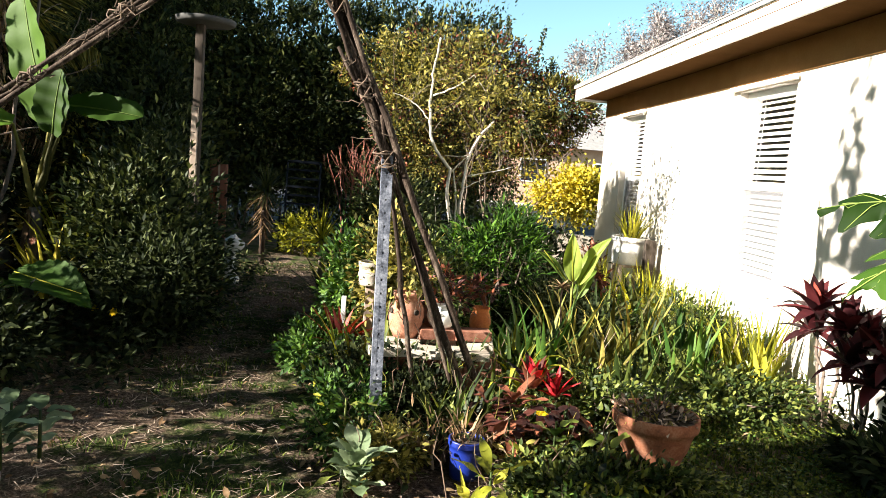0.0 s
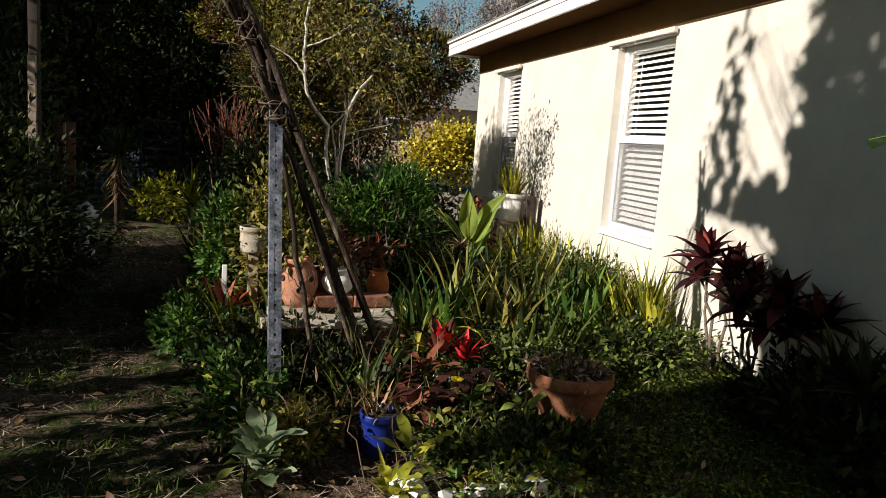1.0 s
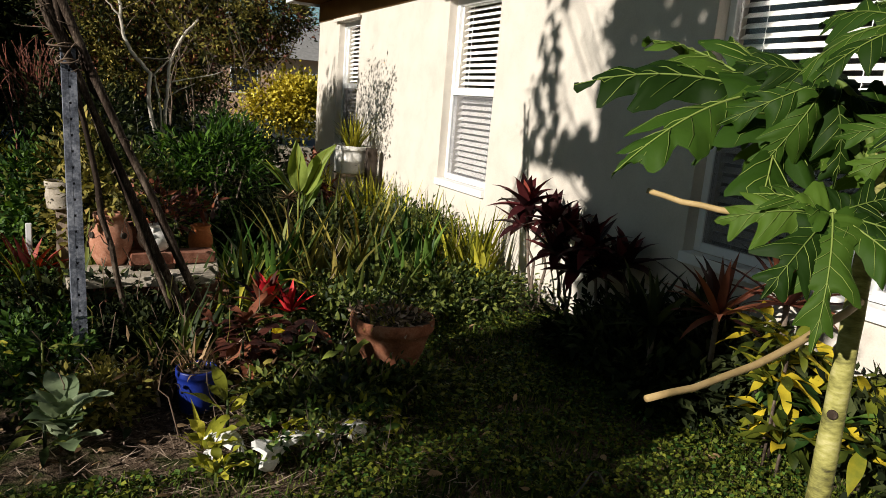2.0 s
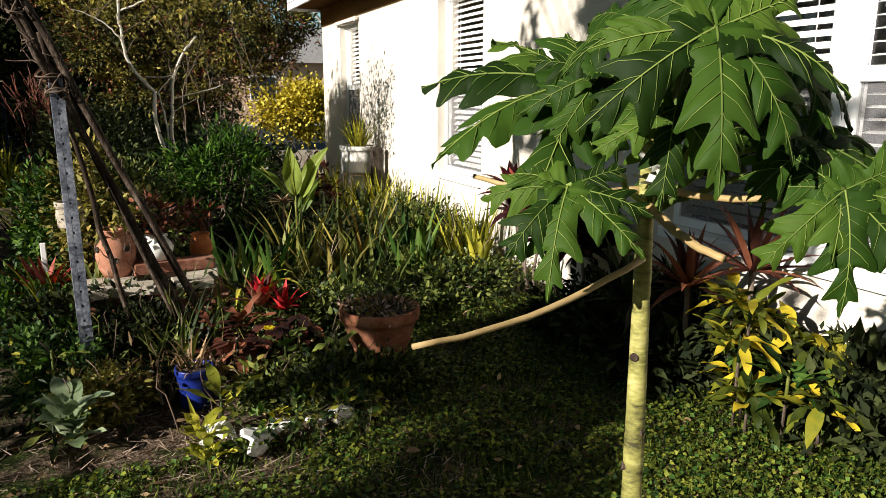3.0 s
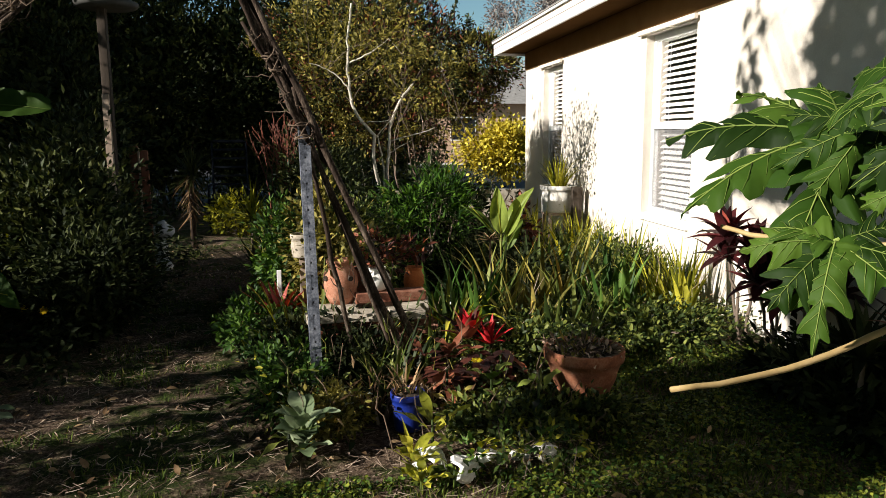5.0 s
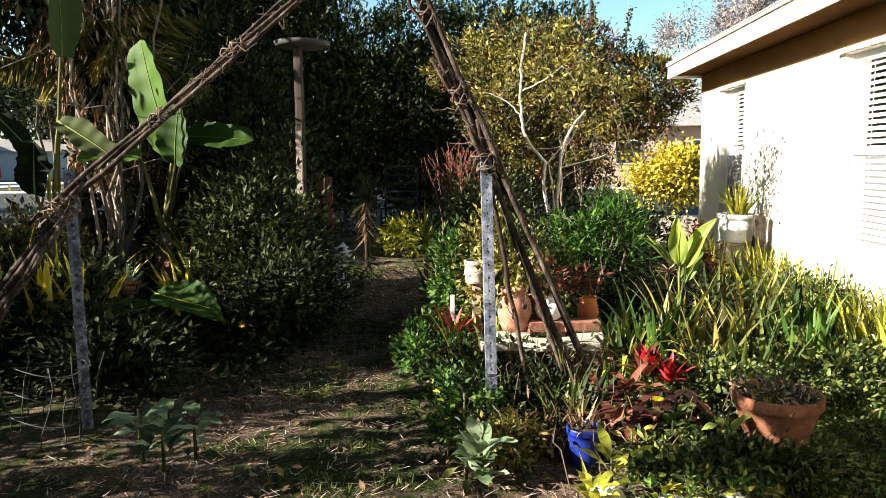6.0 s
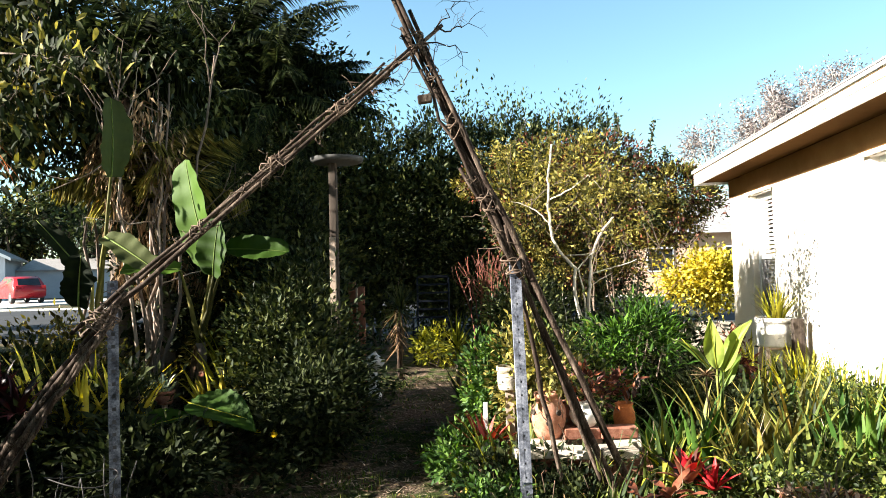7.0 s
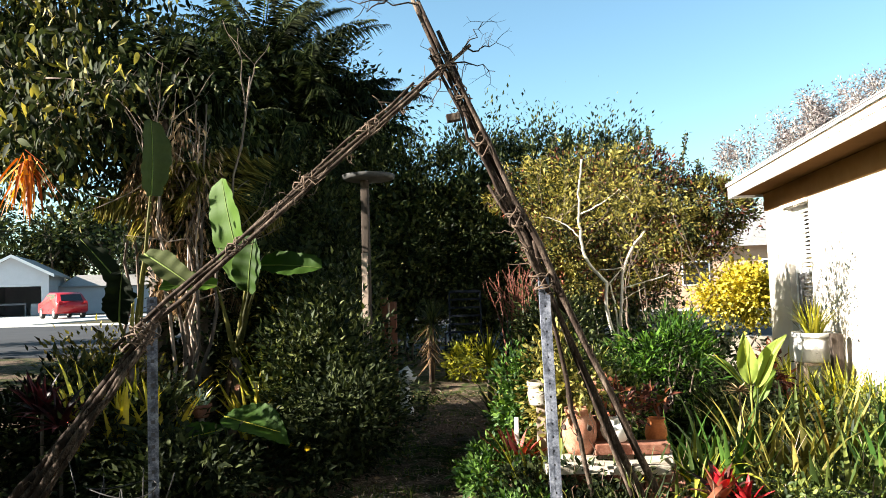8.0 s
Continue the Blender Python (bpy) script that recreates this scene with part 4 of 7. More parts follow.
def round_jar(name, at, r, h, mat, label, neck=0.7, holes=False):
    pr = [(0, 0), (r * 0.62, 0), (r * 0.85, h * 0.18), (r, h * 0.45), (r * 0.95, h * 0.68), (r * neck, h * 0.86), (r * neck, h * 0.9), (r * (neck + 0.1), h * 0.95), (r * (neck + 0.1), h), (r * neck, h), (r * neck * 0.9, h * 0.85), (0, h * 0.6)]
    ob = thing(name, at, label, "pot")
    part("body", Geo().add(*lathe(pr, at, 32)), mat, ob)
    if holes:
        for k in range(8):
            a, z = k * 1.57 + (0.6 if k > 3 else 0), h * (0.4 if k < 4 else 0.62)
            c = np.array(at) + np.array([math.cos(a) * r * 0.97, math.sin(a) * r * 0.97, z])
            m = Matrix.Translation(c) @ Vector((math.cos(a), math.sin(a), 0)).to_track_quat("Z", "Y").to_matrix().to_4x4()
            part("pocket", Geo().add(*turned(lathe([(0, 0.002), (0.011, 0.003), (0.013, 0.008), (0.016, 0.006), (0.016, -0.01)], (0, 0, 0), 12), m)), "soil", ob, "dark pocket opening")
    return ob


round_jar("strawberry_jar", (2.33, 4.66, 0.335), 0.1, 0.25, "terra_light", "pale terracotta strawberry jar with dark pockets on the ledge", 0.7, True)
round_jar("round_pot", (2.53, 4.66, 0.406), 0.085, 0.13, "white_pot", "whitewashed round pot on stacked bricks", 0.6)
round_jar("round_pot", (2.44, 4.8, 0.34), 0.09, 0.17, "terra_light", "round pale terracotta pot behind stacked bricks", 0.6)
round_jar("urn", (2.76, 4.78, 0.338), 0.062, 0.17, "orange_clay", "bright orange clay urn under bronze foliage", 0.75)
# ---- papaya ----
def papaya_leaf(centre, tip, normal, parent, stem_from, lobes=7, cup=0.42):
    """A palmate drooping leaf: broad lobes fan out from the centre, each swelling into side lobes, with pale feathered veins."""
    c, tp = np.array(centre, float), np.array(tip, float)
    R = np.linalg.norm(tp - c)
    x = (tp - c) / R
    z = unit(np.array(normal, float) - x * np.dot(normal, x))
    y = np.cross(z, x)
    frame3 = np.stack([x, y, z])
    blade, veins = Geo(), Geo()
    half = (lobes - 1) // 2
    n = 46
    t = np.linspace(0, 1, n)

    def swell(at, rise, fall):
        d = t - at
        q = np.clip(1 - np.where(d < 0, -d / rise, d / fall), 0, 1)
        return q * q * (3 - 2 * q)

    for k in range(-half, half + 1):
        a = radians(39 * k + rng.normal(0, 4))
        L = R * (1.0 - 0.1 * abs(k) ** 1.35) * rng.uniform(0.9, 1.06)
        u, s = np.array([math.cos(a), math.sin(a)]), np.array([-math.sin(a), math.cos(a)])
        sag = cup * rng.uniform(0.7, 1.35)
        curl = rng.normal(0, 0.2)
        sway = rng.normal(0, 0.05) * R * t ** 2
        ph = rng.random() * 6
        sides = []
        for sgn in (1, -1):
            p1, p2 = 0.56 + rng.normal(0, 0.03), 0.79 + rng.normal(0, 0.025)
            t1, t2, t0 = swell(p1, 0.27, 0.1), swell(p2, 0.15, 0.08), swell(0.36, 0.14, 0.08)
            w = R * (0.24 * np.clip(1 - t / 0.36, 0, 1) ** 0.9 * (t > 0) + 0.075 * (1 - t) ** 0.45 * np.minimum(1, t / 0.1)
                     + 0.165 * rng.uniform(0.8, 1.15) * t1 + 0.085 * rng.uniform(0.75, 1.2) * t2 + 0.035 * rng.uniform(0, 1) * t0)
            fwd = R * (0.13 * t1 + 0.07 * t2)
            w = w * (1 + 0.035 * np.sin(38 * t + ph) * np.minimum(1, t * 3))
            w[-1], fwd[-1] = 0, 0
            sides.append((w, fwd))

        def lift(f, w, fwd, sgn):
            p = np.outer(t * L + fwd * f ** 1.5, u) + np.outer(sgn * f * w + sway, s)
            r = np.linalg.norm(p, axis=1) / R
            h = 0.12 * R * np.sin(2.2 * r) - sag * R * r ** 2 + f * w * (0.34 - 0.62 * f) + curl * sgn * f * w + 0.02 * R * np.sin(20 * t + ph + sgn * f * 2) * f + 0.01 * R * np.sin(43 * t + ph) * f
            h = h - 0.012 * R * (np.sin(7 * 2 * np.pi * (t - 0.09 * f)) ** 6) * min(1.0, 3 * f)
            return np.concatenate([p, h[:, None]], 1)

        (w0, f0), (w1, f1) = sides
        cols = [lift(1.0, w0, f0, 1), lift(0.66, w0, f0, 1), lift(0.33, w0, f0, 1), lift(0.0, w0, f0, 1), lift(0.33, w1, f1, -1), lift(0.66, w1, f1, -1), lift(1.0, w1, f1, -1)]
        q = np.stack(cols, 1)
        q[..., 2] -= 0.008 * abs(k) * R
        i = np.arange(n - 1)[:, None] * 7
        blade.add(c + q.reshape(-1, 3) @ frame3, np.concatenate([i + np.array([[d, d + 1, d + 8, d + 7]]) for d in range(6)]))
        q = q + np.array([0, 0, 0.0009])
        veins.add(*tube(c + q[:, 3] @ frame3, np.linspace(0.0017, 0.0004, n) * R / 0.22, 5))
        for cols in ((2, 1, 0), (4, 5, 6)):
            for j in range(6, n - 6, 5):
                pts = np.array([q[j, 3], q[j + 2, cols[0]], q[j + 3, cols[1]], q[j + 4, cols[2]] * 0.85 + q[j + 4, cols[1]] * 0.15])
                veins.add(*tube(c + pts @ frame3, np.linspace(0.0006, 0.00025, 4) * R / 0.22, 4))
    lf = part("leaf", blade, "leaf_papaya", parent, "deeply lobed dark green leaf with pale veins")
    part("vein", veins, "papaya_vein", lf, "pale yellow-green veins")
    p = wobble(stem_from, c, 8, 0.003, -0.03)
    part("petiole", Geo().add(*tube(p, np.linspace(0.005, 0.003, 8), 7)), "papaya_vein", parent, "yellow-green leaf stalk")


def papaya():
    ob = thing("papaya_tree", (3.07, 1.43, 0), "young papaya tree with lobed green leaves and a scarred pale trunk", "papaya tree")
    h = np.linspace(-0.03, 1.22, 40)
    r = np.interp(h, [-0.03, 0.4, 0.85, 1.1, 1.22], [0.019, 0.0165, 0.013, 0.0105, 0.009])
    r = r + 0.0008 * np.maximum(0, np.sin(h * 75)) ** 6
    pts = np.stack([3.062 - 0.022 * np.clip(h, 0, 2), 1.424 - 0.008 * h, h], -1)
    part("trunk", Geo().add(*tube(pts, r, 18)), "papaya_stem", ob)
    for k in range(14):
        a, z = k * 2.4, 0.25 + k * 0.055
        r_at = float(np.interp(z, [-0.03, 0.4, 0.85, 1.1, 1.22], [0.019, 0.0165, 0.013, 0.0105, 0.009]))
        m = Matrix.Translation((3.06 - 0.022 * z + math.cos(a) * r_at, 1.424 - 0.008 * z + math.sin(a) * r_at, z)) @ Vector((math.cos(a), math.sin(a), 0.2)).to_track_quat("Z", "Y").to_matrix().to_4x4()
        part("leaf_scar", Geo().add(*turned(lathe([(0, 0.0008), (0.004, 0.0007), (0.006, 0.0), (0.006, -0.005)], (0, 0, 0), 10), m)), "stick", ob, "brown leaf scar")
    top = (3.037, 1.415, 1.17)
    low = (3.04, 1.416, 1.1)
    papaya_leaf((2.985, 1.261, 1.321), (2.92, 1.175, 1.165), (-0.35, -0.75, 0.5), ob, top, 7)
    papaya_leaf((3.06, 1.59, 1.27), (2.77, 1.57, 1.18), (-0.25, -0.4, 0.88), ob, top, 7, 0.22)
    papaya_leaf((3.0, 1.47, 1.285), (2.93, 1.46, 1.17), (-0.45, -0.8, 0.3), ob, top, 5)
    papaya_leaf((2.871, 1.345, 1.155), (2.815, 1.275, 1.055), (-0.4, -0.62, 0.65), ob, low, 7)
    papaya_leaf((3.12, 1.2, 1.156), (3.075, 1.165, 1.03), (-0.45, -0.7, 0.5), ob, low, 7)
    papaya_leaf((3.08, 1.33, 1.325), (3.24, 1.25, 1.275), (-0.1, -0.5, 0.85), ob, top, 7)
    papaya_leaf((2.98, 1.37, 1.335), (2.90, 1.46, 1.31), (-0.2, -0.55, 0.8), ob, top, 5)
    papaya_leaf((3.12, 1.44, 1.30), (3.26, 1.40, 1.25), (0.1, -0.5, 0.85), ob, top, 7)
    papaya_leaf((3.10, 1.55, 1.27), (3.16, 1.72, 1.2), (0.1, 0.1, 0.95), ob, top, 7)
    papaya_leaf((3.16, 1.27, 1.2), (3.22, 1.12, 1.1), (0.1, -0.6, 0.7), ob, low, 7)
    papaya_leaf((3.0, 1.33, 1.24), (2.95, 1.29, 1.13), (-0.5, -0.8, 0.3), ob, low, 5)
    papaya_leaf((3.1, 1.46, 1.26), (3.07, 1.42, 1.12), (-0.3, -0.85, 0.35), ob, low, 5)
    papaya_leaf((3.15, 1.36, 1.24), (3.17, 1.31, 1.12), (-0.2, -0.85, 0.35), ob, low, 5)
    for a, b, ra in [((3.03, 1.405, 1.047), (2.69, 1.353, 0.992), 0.0047), ((3.03, 1.40, 1.115), (3.02, 1.26, 1.078), 0.0065), ((3.03, 1.42, 1.135), (2.88, 1.60, 1.14), 0.005), ((3.04, 1.41, 1.14), (3.1, 1.22, 1.15), 0.005)]:
        n = 12
        p = wobble(a, b, n, 0.0005, 0.05 * math.dist(a, b))
        part("cut_stalk", Geo().add(*tube(p, np.linspace(ra * 1.0, ra * 0.68, n), 10)), "papaya_stalk", ob, "cut bare leaf stalk")
    g = Geo()
    fl = np.array([[3.02, 1.37, 1.165]]) + rng.normal(0, 0.012, (26, 3))
    scatter(g, ROUND, fl, rng.normal(0, 1, (26, 3)), rng.normal(0, 1, (26, 3)), 0.016)
    part("flower", g, "leaf_white", ob, "small cream flower cluster")


papaya()

# ---- bed between path and house ----
shrub("cassava_bush", (2.95, 6.25, 0), (3.02, 6.25, 0.6), (0.36, 0.3, 0.4), 2800, 0.085, "leaf_cassava", "green feathery bush in front of a pale-stemmed tree", shape=NARROW, clumps=34, spread=0.15, dense=0.0, spikes=0.4)


def forked_tree():
    ob = thing("forked_tree", (2.78, 7.4, 0), "small pale-stemmed forked tree with a ragged olive-green crown", "tree")
    wood, twigs, ends = Geo(), Geo(), []
    y = 7.4
    for path, r in [([(2.78, y, -0.03), (2.72, y, 0.8), (2.67, y, 1.03), (2.68, y, 1.28), (2.57, y, 1.4), (2.49, y, 1.53), (2.46, y, 1.7), (2.45, y, 1.9), (2.46, y, 2.16), (2.5, y, 2.45)], 0.026),
                    ([(2.82, y, -0.03), (2.77, y, 0.8), (2.75, y, 1.1), (2.71, y, 1.27)], 0.017), ([(2.47, y, 1.67), (2.4, y, 1.78), (2.27, y, 1.87), (2.1, y, 1.93)], 0.011),
                    ([(2.46, y, 1.92), (2.65, y - 0.05, 2.01), (2.83, y, 2.14), (2.95, y, 2.01)], 0.011), ([(2.86, y, -0.03), (2.79, y, 0.9), (2.81, y, 1.1), (2.825, y, 1.34), (2.85, y, 1.43), (2.92, y, 1.58), (3.05, y, 1.75)], 0.024),
                    ([(2.69, y, 1.25), (2.78, y - 0.02, 1.36), (2.85, y, 1.42)], 0.01), ([(2.62, y, 1.4), (2.74, y, 1.4), (2.85, y, 1.41)], 0.009), ([(2.83, y, 1.22), (3.08, y, 1.29), (3.25, y, 1.34)], 0.009), ([(2.83, y, 1.12), (3.03, y, 1.23)], 0.008),
                    ([(2.6, y + 0.05, -0.03), (2.6, y, 0.7), (2.55, y, 1.05)], 0.008), ([(3.2, y + 0.1, -0.03), (3.18, y, 0.7), (3.22, y, 1.2)], 0.007), ([(3.4, y + 0.1, -0.03), (3.46, y, 0.7), (3.42, y, 1.15)], 0.006)]:
        p = np.array(path, float)
        t = np.linspace(0, len(p) - 1, 4 * len(p))
        q = np.stack([np.interp(t, np.arange(len(p)), p[:, d]) for d in range(3)], -1) + rng.normal(0, 0.003, (len(t), 3))
        wood.add(*tube(q, 0.7 * np.linspace(r, r * 0.5, len(q)), 8))
        for _ in range(6 if q[-1, 2] > 1.6 else 2):
            a = q[rng.integers(len(q) // 2, len(q))]
            limbs(twigs, a, rng.normal(0, 1, 3) + np.array([0.1, 0, 0.6]), rng.uniform(0.18, 0.34), 0.0035, 1, ends, 0.7, 2, 0.2)
    part("trunk", wood, "bark_white", ob)
    tagged(part("twig", twigs, "bark", ob, "thin brown twigs"), kind="stuff")
    g = Geo()
    for c, r, n in [((2.3, 1.9), (0.3, 0.3, 0.25), 420), ((2.76, 2.2), (0.42, 0.35, 0.3), 640), ((3.14, 1.92), (0.36, 0.3, 0.28), 460), ((2.46, 2.35), (0.3, 0.3, 0.25), 340)  ]:
        foliage(g, (c[0], y + 0.28, c[1]), r, n, 0.05, SMALL, 60, spread=0.3, spikes=0.5)
    e = np.array([q for q in ends if q[2] > 1.55])
    n = 700
    k = rng.integers(0, len(e), n)
    off = rng.normal(0, 0.06, (n, 3))
    scatter(g, SMALL, e[k] + off, unit(off + rng.normal(0, 0.05, (n, 3))), unit(rng.normal(0, 0.5, (n, 3)) + np.array([0, 0, 0.8])), 0.055 * rng.uniform(0.6, 1.3, n))
    part("crown", g, "leaf_olive", ob)


def ragged_tree():
    """The browner crown behind the forked tree, with thin shoots on top."""
    ob = thing("olive_tree", (3.6, 11.3, 0), "loose small tree with olive and bronze leaves and thin upright shoots", "tree")
    wood, ends = Geo(), []
    for x in (3.1, 3.5, 3.9, 4.3):
        limbs(wood, (x * 0.5 + 1.8, 11.4, -0.03), (x - 3.7, 0, 1.6), 1.2, 0.022, 2, ends, 0.55, 3, 0.4)
    part("trunk", wood, "bark", ob)
    for mat, share in (("leaf_olive", 0.8), ("leaf_bronze", 0.3), ("leaf_hedge", 0.4)):
        g = Geo()
        for c, r, n in [((2.55, 11.35, 2.55), (0.75, 0.3, 0.6), 3000), ((3.3, 11.3, 2.7), (0.7, 0.3, 0.55), 3600), ((3.95, 11.35, 2.3), (0.75, 0.3, 0.5), 4200), ((4.5, 11.3, 2.3), (0.5, 0.25, 0.42), 2600),
                        ((3.4, 11.5, 2.0), (0.8, 0.25, 0.4), 2600), ((2.3, 11.4, 2.0), (0.6, 0.3, 0.5), 3200), ((1.8, 11.6, 2.7), (0.5, 0.3, 0.4), 1600), ((2.9, 11.5, 1.5), (0.7, 0.25, 0.5), 2600), ((4.25, 11.4, 1.85), (0.5, 0.2, 0.28), 1600), ((3.6, 11.4, 1.5), (0.7, 0.2, 0.35), 1500)]:
            foliage(g, c, r, int(n * share * 1.3), 0.06, SMALL, 44, spread=0.12, spikes=0.6)
        part("crown", g, mat, ob)
    for q in range(22):
        b = np.array([rng.uniform(2.0, 4.3), 11.3, rng.uniform(2.65, 2.9)])
        tt = b + np.array([rng.normal(0.05, 0.1), 0, rng.uniform(0.2, 0.7)])
        n = 90
        sr = rng.random(n)
        part("twig", Geo().add(*tube(wobble(b, tt, 5, 0.02), 0.006, 5)), "bark", ob)
        sg = Geo()
        scatter(sg, SMALL, b + sr[:, None] * (tt - b) + rng.normal(0, 0.02, (n, 3)), rng.normal(0, 1, (n, 3)) + np.array([0, 0, 0.5]), rng.normal(0, 1, (n, 3)) + np.array([0, 0, 0.6]), 0.07 * rng.uniform(0.6, 1.2, n))
        tagged(part("shoot", sg, "leaf_hedge", ob), kind="stuff")


ragged_tree()
forked_tree()
shrub("olive_shrub", (3.2, 11.9, 0), (3.1, 12.0, 0.9), (0.9, 0.35, 0.95), 8000, 0.055, "leaf_hedge", "dark green shrub behind a pale-stemmed tree", clumps=70, spread=0.14, stems=5)
shrub("golden_bush", (4.7, 11.15, 0), (4.72, 11.15, 1.08), (0.46, 0.3, 0.37), 7000, 0.054, "leaf_gold", "golden yellow bush beyond the house corner", clumps=60, spread=0.2, shape=ROUND, hollow=0.5)
solid("garden_wall", Geo().add(*box((3.2, 11.75, -0.05), (9.0, 11.95, 0.42), 0.01)), "stone", "low grey garden wall below a golden bush", "garden wall", (5, 12, 0), smooth=False)
for k, (x, y) in enumerate([(4.3, 5.9), (4.05, 6.4), (3.75, 5.9), (4.45, 6.8), (3.5, 5.5), (3.2, 5.15), (4.2, 5.3), (3.85, 5.15), (3.1, 4.75), (3.45, 4.75), (4.5, 7.4), (4.2, 7.2), (3.3, 5.9), (3.0, 5.4), (4.55, 6.2), (4.4, 5.6), (4.1, 5.0), (3.6, 4.5), (4.5, 4.95), (3.9, 5.5)]):
    clump("snake_plant", (x, y, 0), 20, rng.uniform(0.42, 0.62), 0.05, ("leaf_green", "leaf_bush", "leaf_green", "leaf_lime" if x > 4.15 else "leaf_bush", "leaf_olive")[k % 5], "upright clump of green strap leaves in the bed", "plant", 0.15, (2, 22), (2, 70), group="strap-leaved clumps", belly=0.4)
for x, y, n in [(4.72, 5.3, 46), (4.6, 5.42, 24), (4.8, 6.3, 20), (4.72, 6.8, 30), (4.66, 7.3, 30), (4.75, 7.7, 34), (4.45, 7.9, 30), (4.3, 8.3, 24), (4.6, 8.8, 24)]:
    clump("lemongrass", (x, y, 0), n, 0.58, 0.026, "leaf_lime", "clump of yellow-green arching grass against the house wall", "ornamental grass", 0.1, (2, 22), (5, 60), group="yellow-green grasses")
clump("spider_plant", (4.73, 8.26, 0.69), 44, 0.42, 0.022, "leaf_lime", "spiky yellow-green plant growing in a white pot", "plant", 0.08, (5, 45), (5, 70))


def broad_leaf(geo, base, tip, up, width, droop=0.08, n=10, wave=0.006):
    a, b = np.array(base, float), np.array(tip, float)
    L = np.linalg.norm(b - a)
    v, f = leaf_shape(width / L, 0.14, droop, n, 0.45, wave / L)
    scatter(geo, (v, f), a[None], (b - a)[None], np.array(up, float)[None], L)


def ribbed_leaf(geo, base, tip, up, width, ribs=11, cup=0.3, droop=0.14):
    """A broad leaf, rippled by its side veins."""
    a, b = np.array(base, float), np.array(tip, float)
    L = np.linalg.norm(b - a)
    x = (b - a) / L
    z = unit(np.array(up, float) - x * np.dot(up, x))
    y = np.cross(z, x)
    n, m = 45, 9
    s, t = np.meshgrid(np.linspace(0, 1, n), np.linspace(-1, 1, m), indexing="ij")
    w = 0.5 * width * np.clip(np.sin(np.pi * s ** 0.8), 0, 1) ** 0.85
    px = s * L
    py = t * w
    pz = cup * np.abs(t) ** 1.3 * w * 1.6 - droop * L * s ** 2 + 0.02 * width * (1 if width > 0.2 else 0.35) * np.sin(ribs * 2 * np.pi * (s - 0.22 * np.abs(t))) * np.minimum(1, np.abs(t) * 2.5) + 0.012 * np.sin(7 * s + 3 * t) * np.abs(t)
    v = a + px[..., None] * x + py[..., None] * y + pz[..., None] * z
    i, j = np.meshgrid(np.arange(n - 1), np.arange(m - 1), indexing="ij")
    q = (i * m + j).reshape(-1)
    geo.add(v.reshape(-1, 3), np.stack([q, q + m, q + m + 1, q + 1], -1))


def broad_plant(name, at, leaves, mat, label, stalk="leaf_green", category="plant"):
    ob = thing(name, at, label, category)
    for base, tip, up, w in leaves:
        g = Geo()
        ribbed_leaf(g, base, tip, up, w)
        lf = part("leaf", g, mat, ob)
        part("midrib", Geo().add(*tube(wobble(base, np.array(base) * 0.1 + np.array(tip) * 0.9, 6, 0.0), np.linspace(0.005, 0.0015, 6), 6)), "leaf_lime", lf, "pale midrib")
        part("stalk", Geo().add(*tube(wobble(at, base, 6, 0.006), np.linspace(0.009, 0.005, 6), 6)), stalk, ob)
    return ob


broad_plant("ginger_plant", (3.41, 5.28, 0), [((3.4, 5.27, 0.62), (3.35, 5.2, 0.93), (-0.3, -0.95, 0.1), 0.12), ((3.44, 5.28, 0.6), (3.57, 5.22, 0.94), (-0.85, -0.5, 0.1), 0.13), ((3.4, 5.3, 0.58), (3.17, 5.28, 0.84), (0.5, -0.5, 0.6), 0.08),
            ((3.43, 5.3, 0.5), (3.56, 5.35, 0.72), (-0.2, -0.6, 0.8), 0.1)], "leaf_bright", "tall plant with upright broad bright green leaves")
ob = thing("dry_flower_head", (3.26, 4.9, 0), "tall plant with a flat brown dried flower head", "plant")
part("stem", Geo().add(*tube(wobble((3.26, 4.9, -0.02), (3.246, 4.9, 0.64), 7, 0.005), np.linspace(0.008, 0.005, 7), 6)), "twine", ob)
part("head", blades(Geo(), np.tile([3.246, 4.9, 0.635], (26, 1)), np.arange(26) * 2.4, 0.1, 0.014, np.linspace(50, 95, 26), 25, 4), "dead", ob, "spreading dried bracts")
for az, ln in ((-1.2, 0.55), (1.9, 0.5), (3.6, 0.45)):
    part("leaf", blades(Geo(), np.array([[3.26, 4.9, -0.01]]), az, ln, 0.06, 6, 25, 8, 0.15, 1.0, 0.4), "leaf_bush", ob)
solid("bronze_foliage", foliage(Geo(), (4.05, 7.2, 0.45), (0.14, 0.14, 0.15), 160, 0.1, SMALL, 20)[0], "leaf_bronze", "coppery bronze foliage plant near the house wall", "plant", (4.05, 7.2, 0.3))
solid("bronze_foliage", foliage(Geo(), (2.76, 4.79, 0.62), (0.075, 0.075, 0.06), 80, 0.065, SMALL, 14)[0], "leaf_bronze", "bronze foliage growing out of an orange urn", "plant", (2.76, 4.79, 0.55))


def bromeliad(name, at, n, length, width, mat, label, inner=None, **kw):
    ob = thing(name, at, label, "bromeliad", "bromeliads")
    rosette_leaves("leaf", mat, ob, at, n, length, width, **kw)
    if inner:
        rosette_leaves("inner_leaf", inner, ob, (at[0], at[1], at[2] + 0.03), 9, length * 0.7, width * 1.1, "vivid red inner leaf", lean=(0, 45), curl=(10, 70))
    return ob


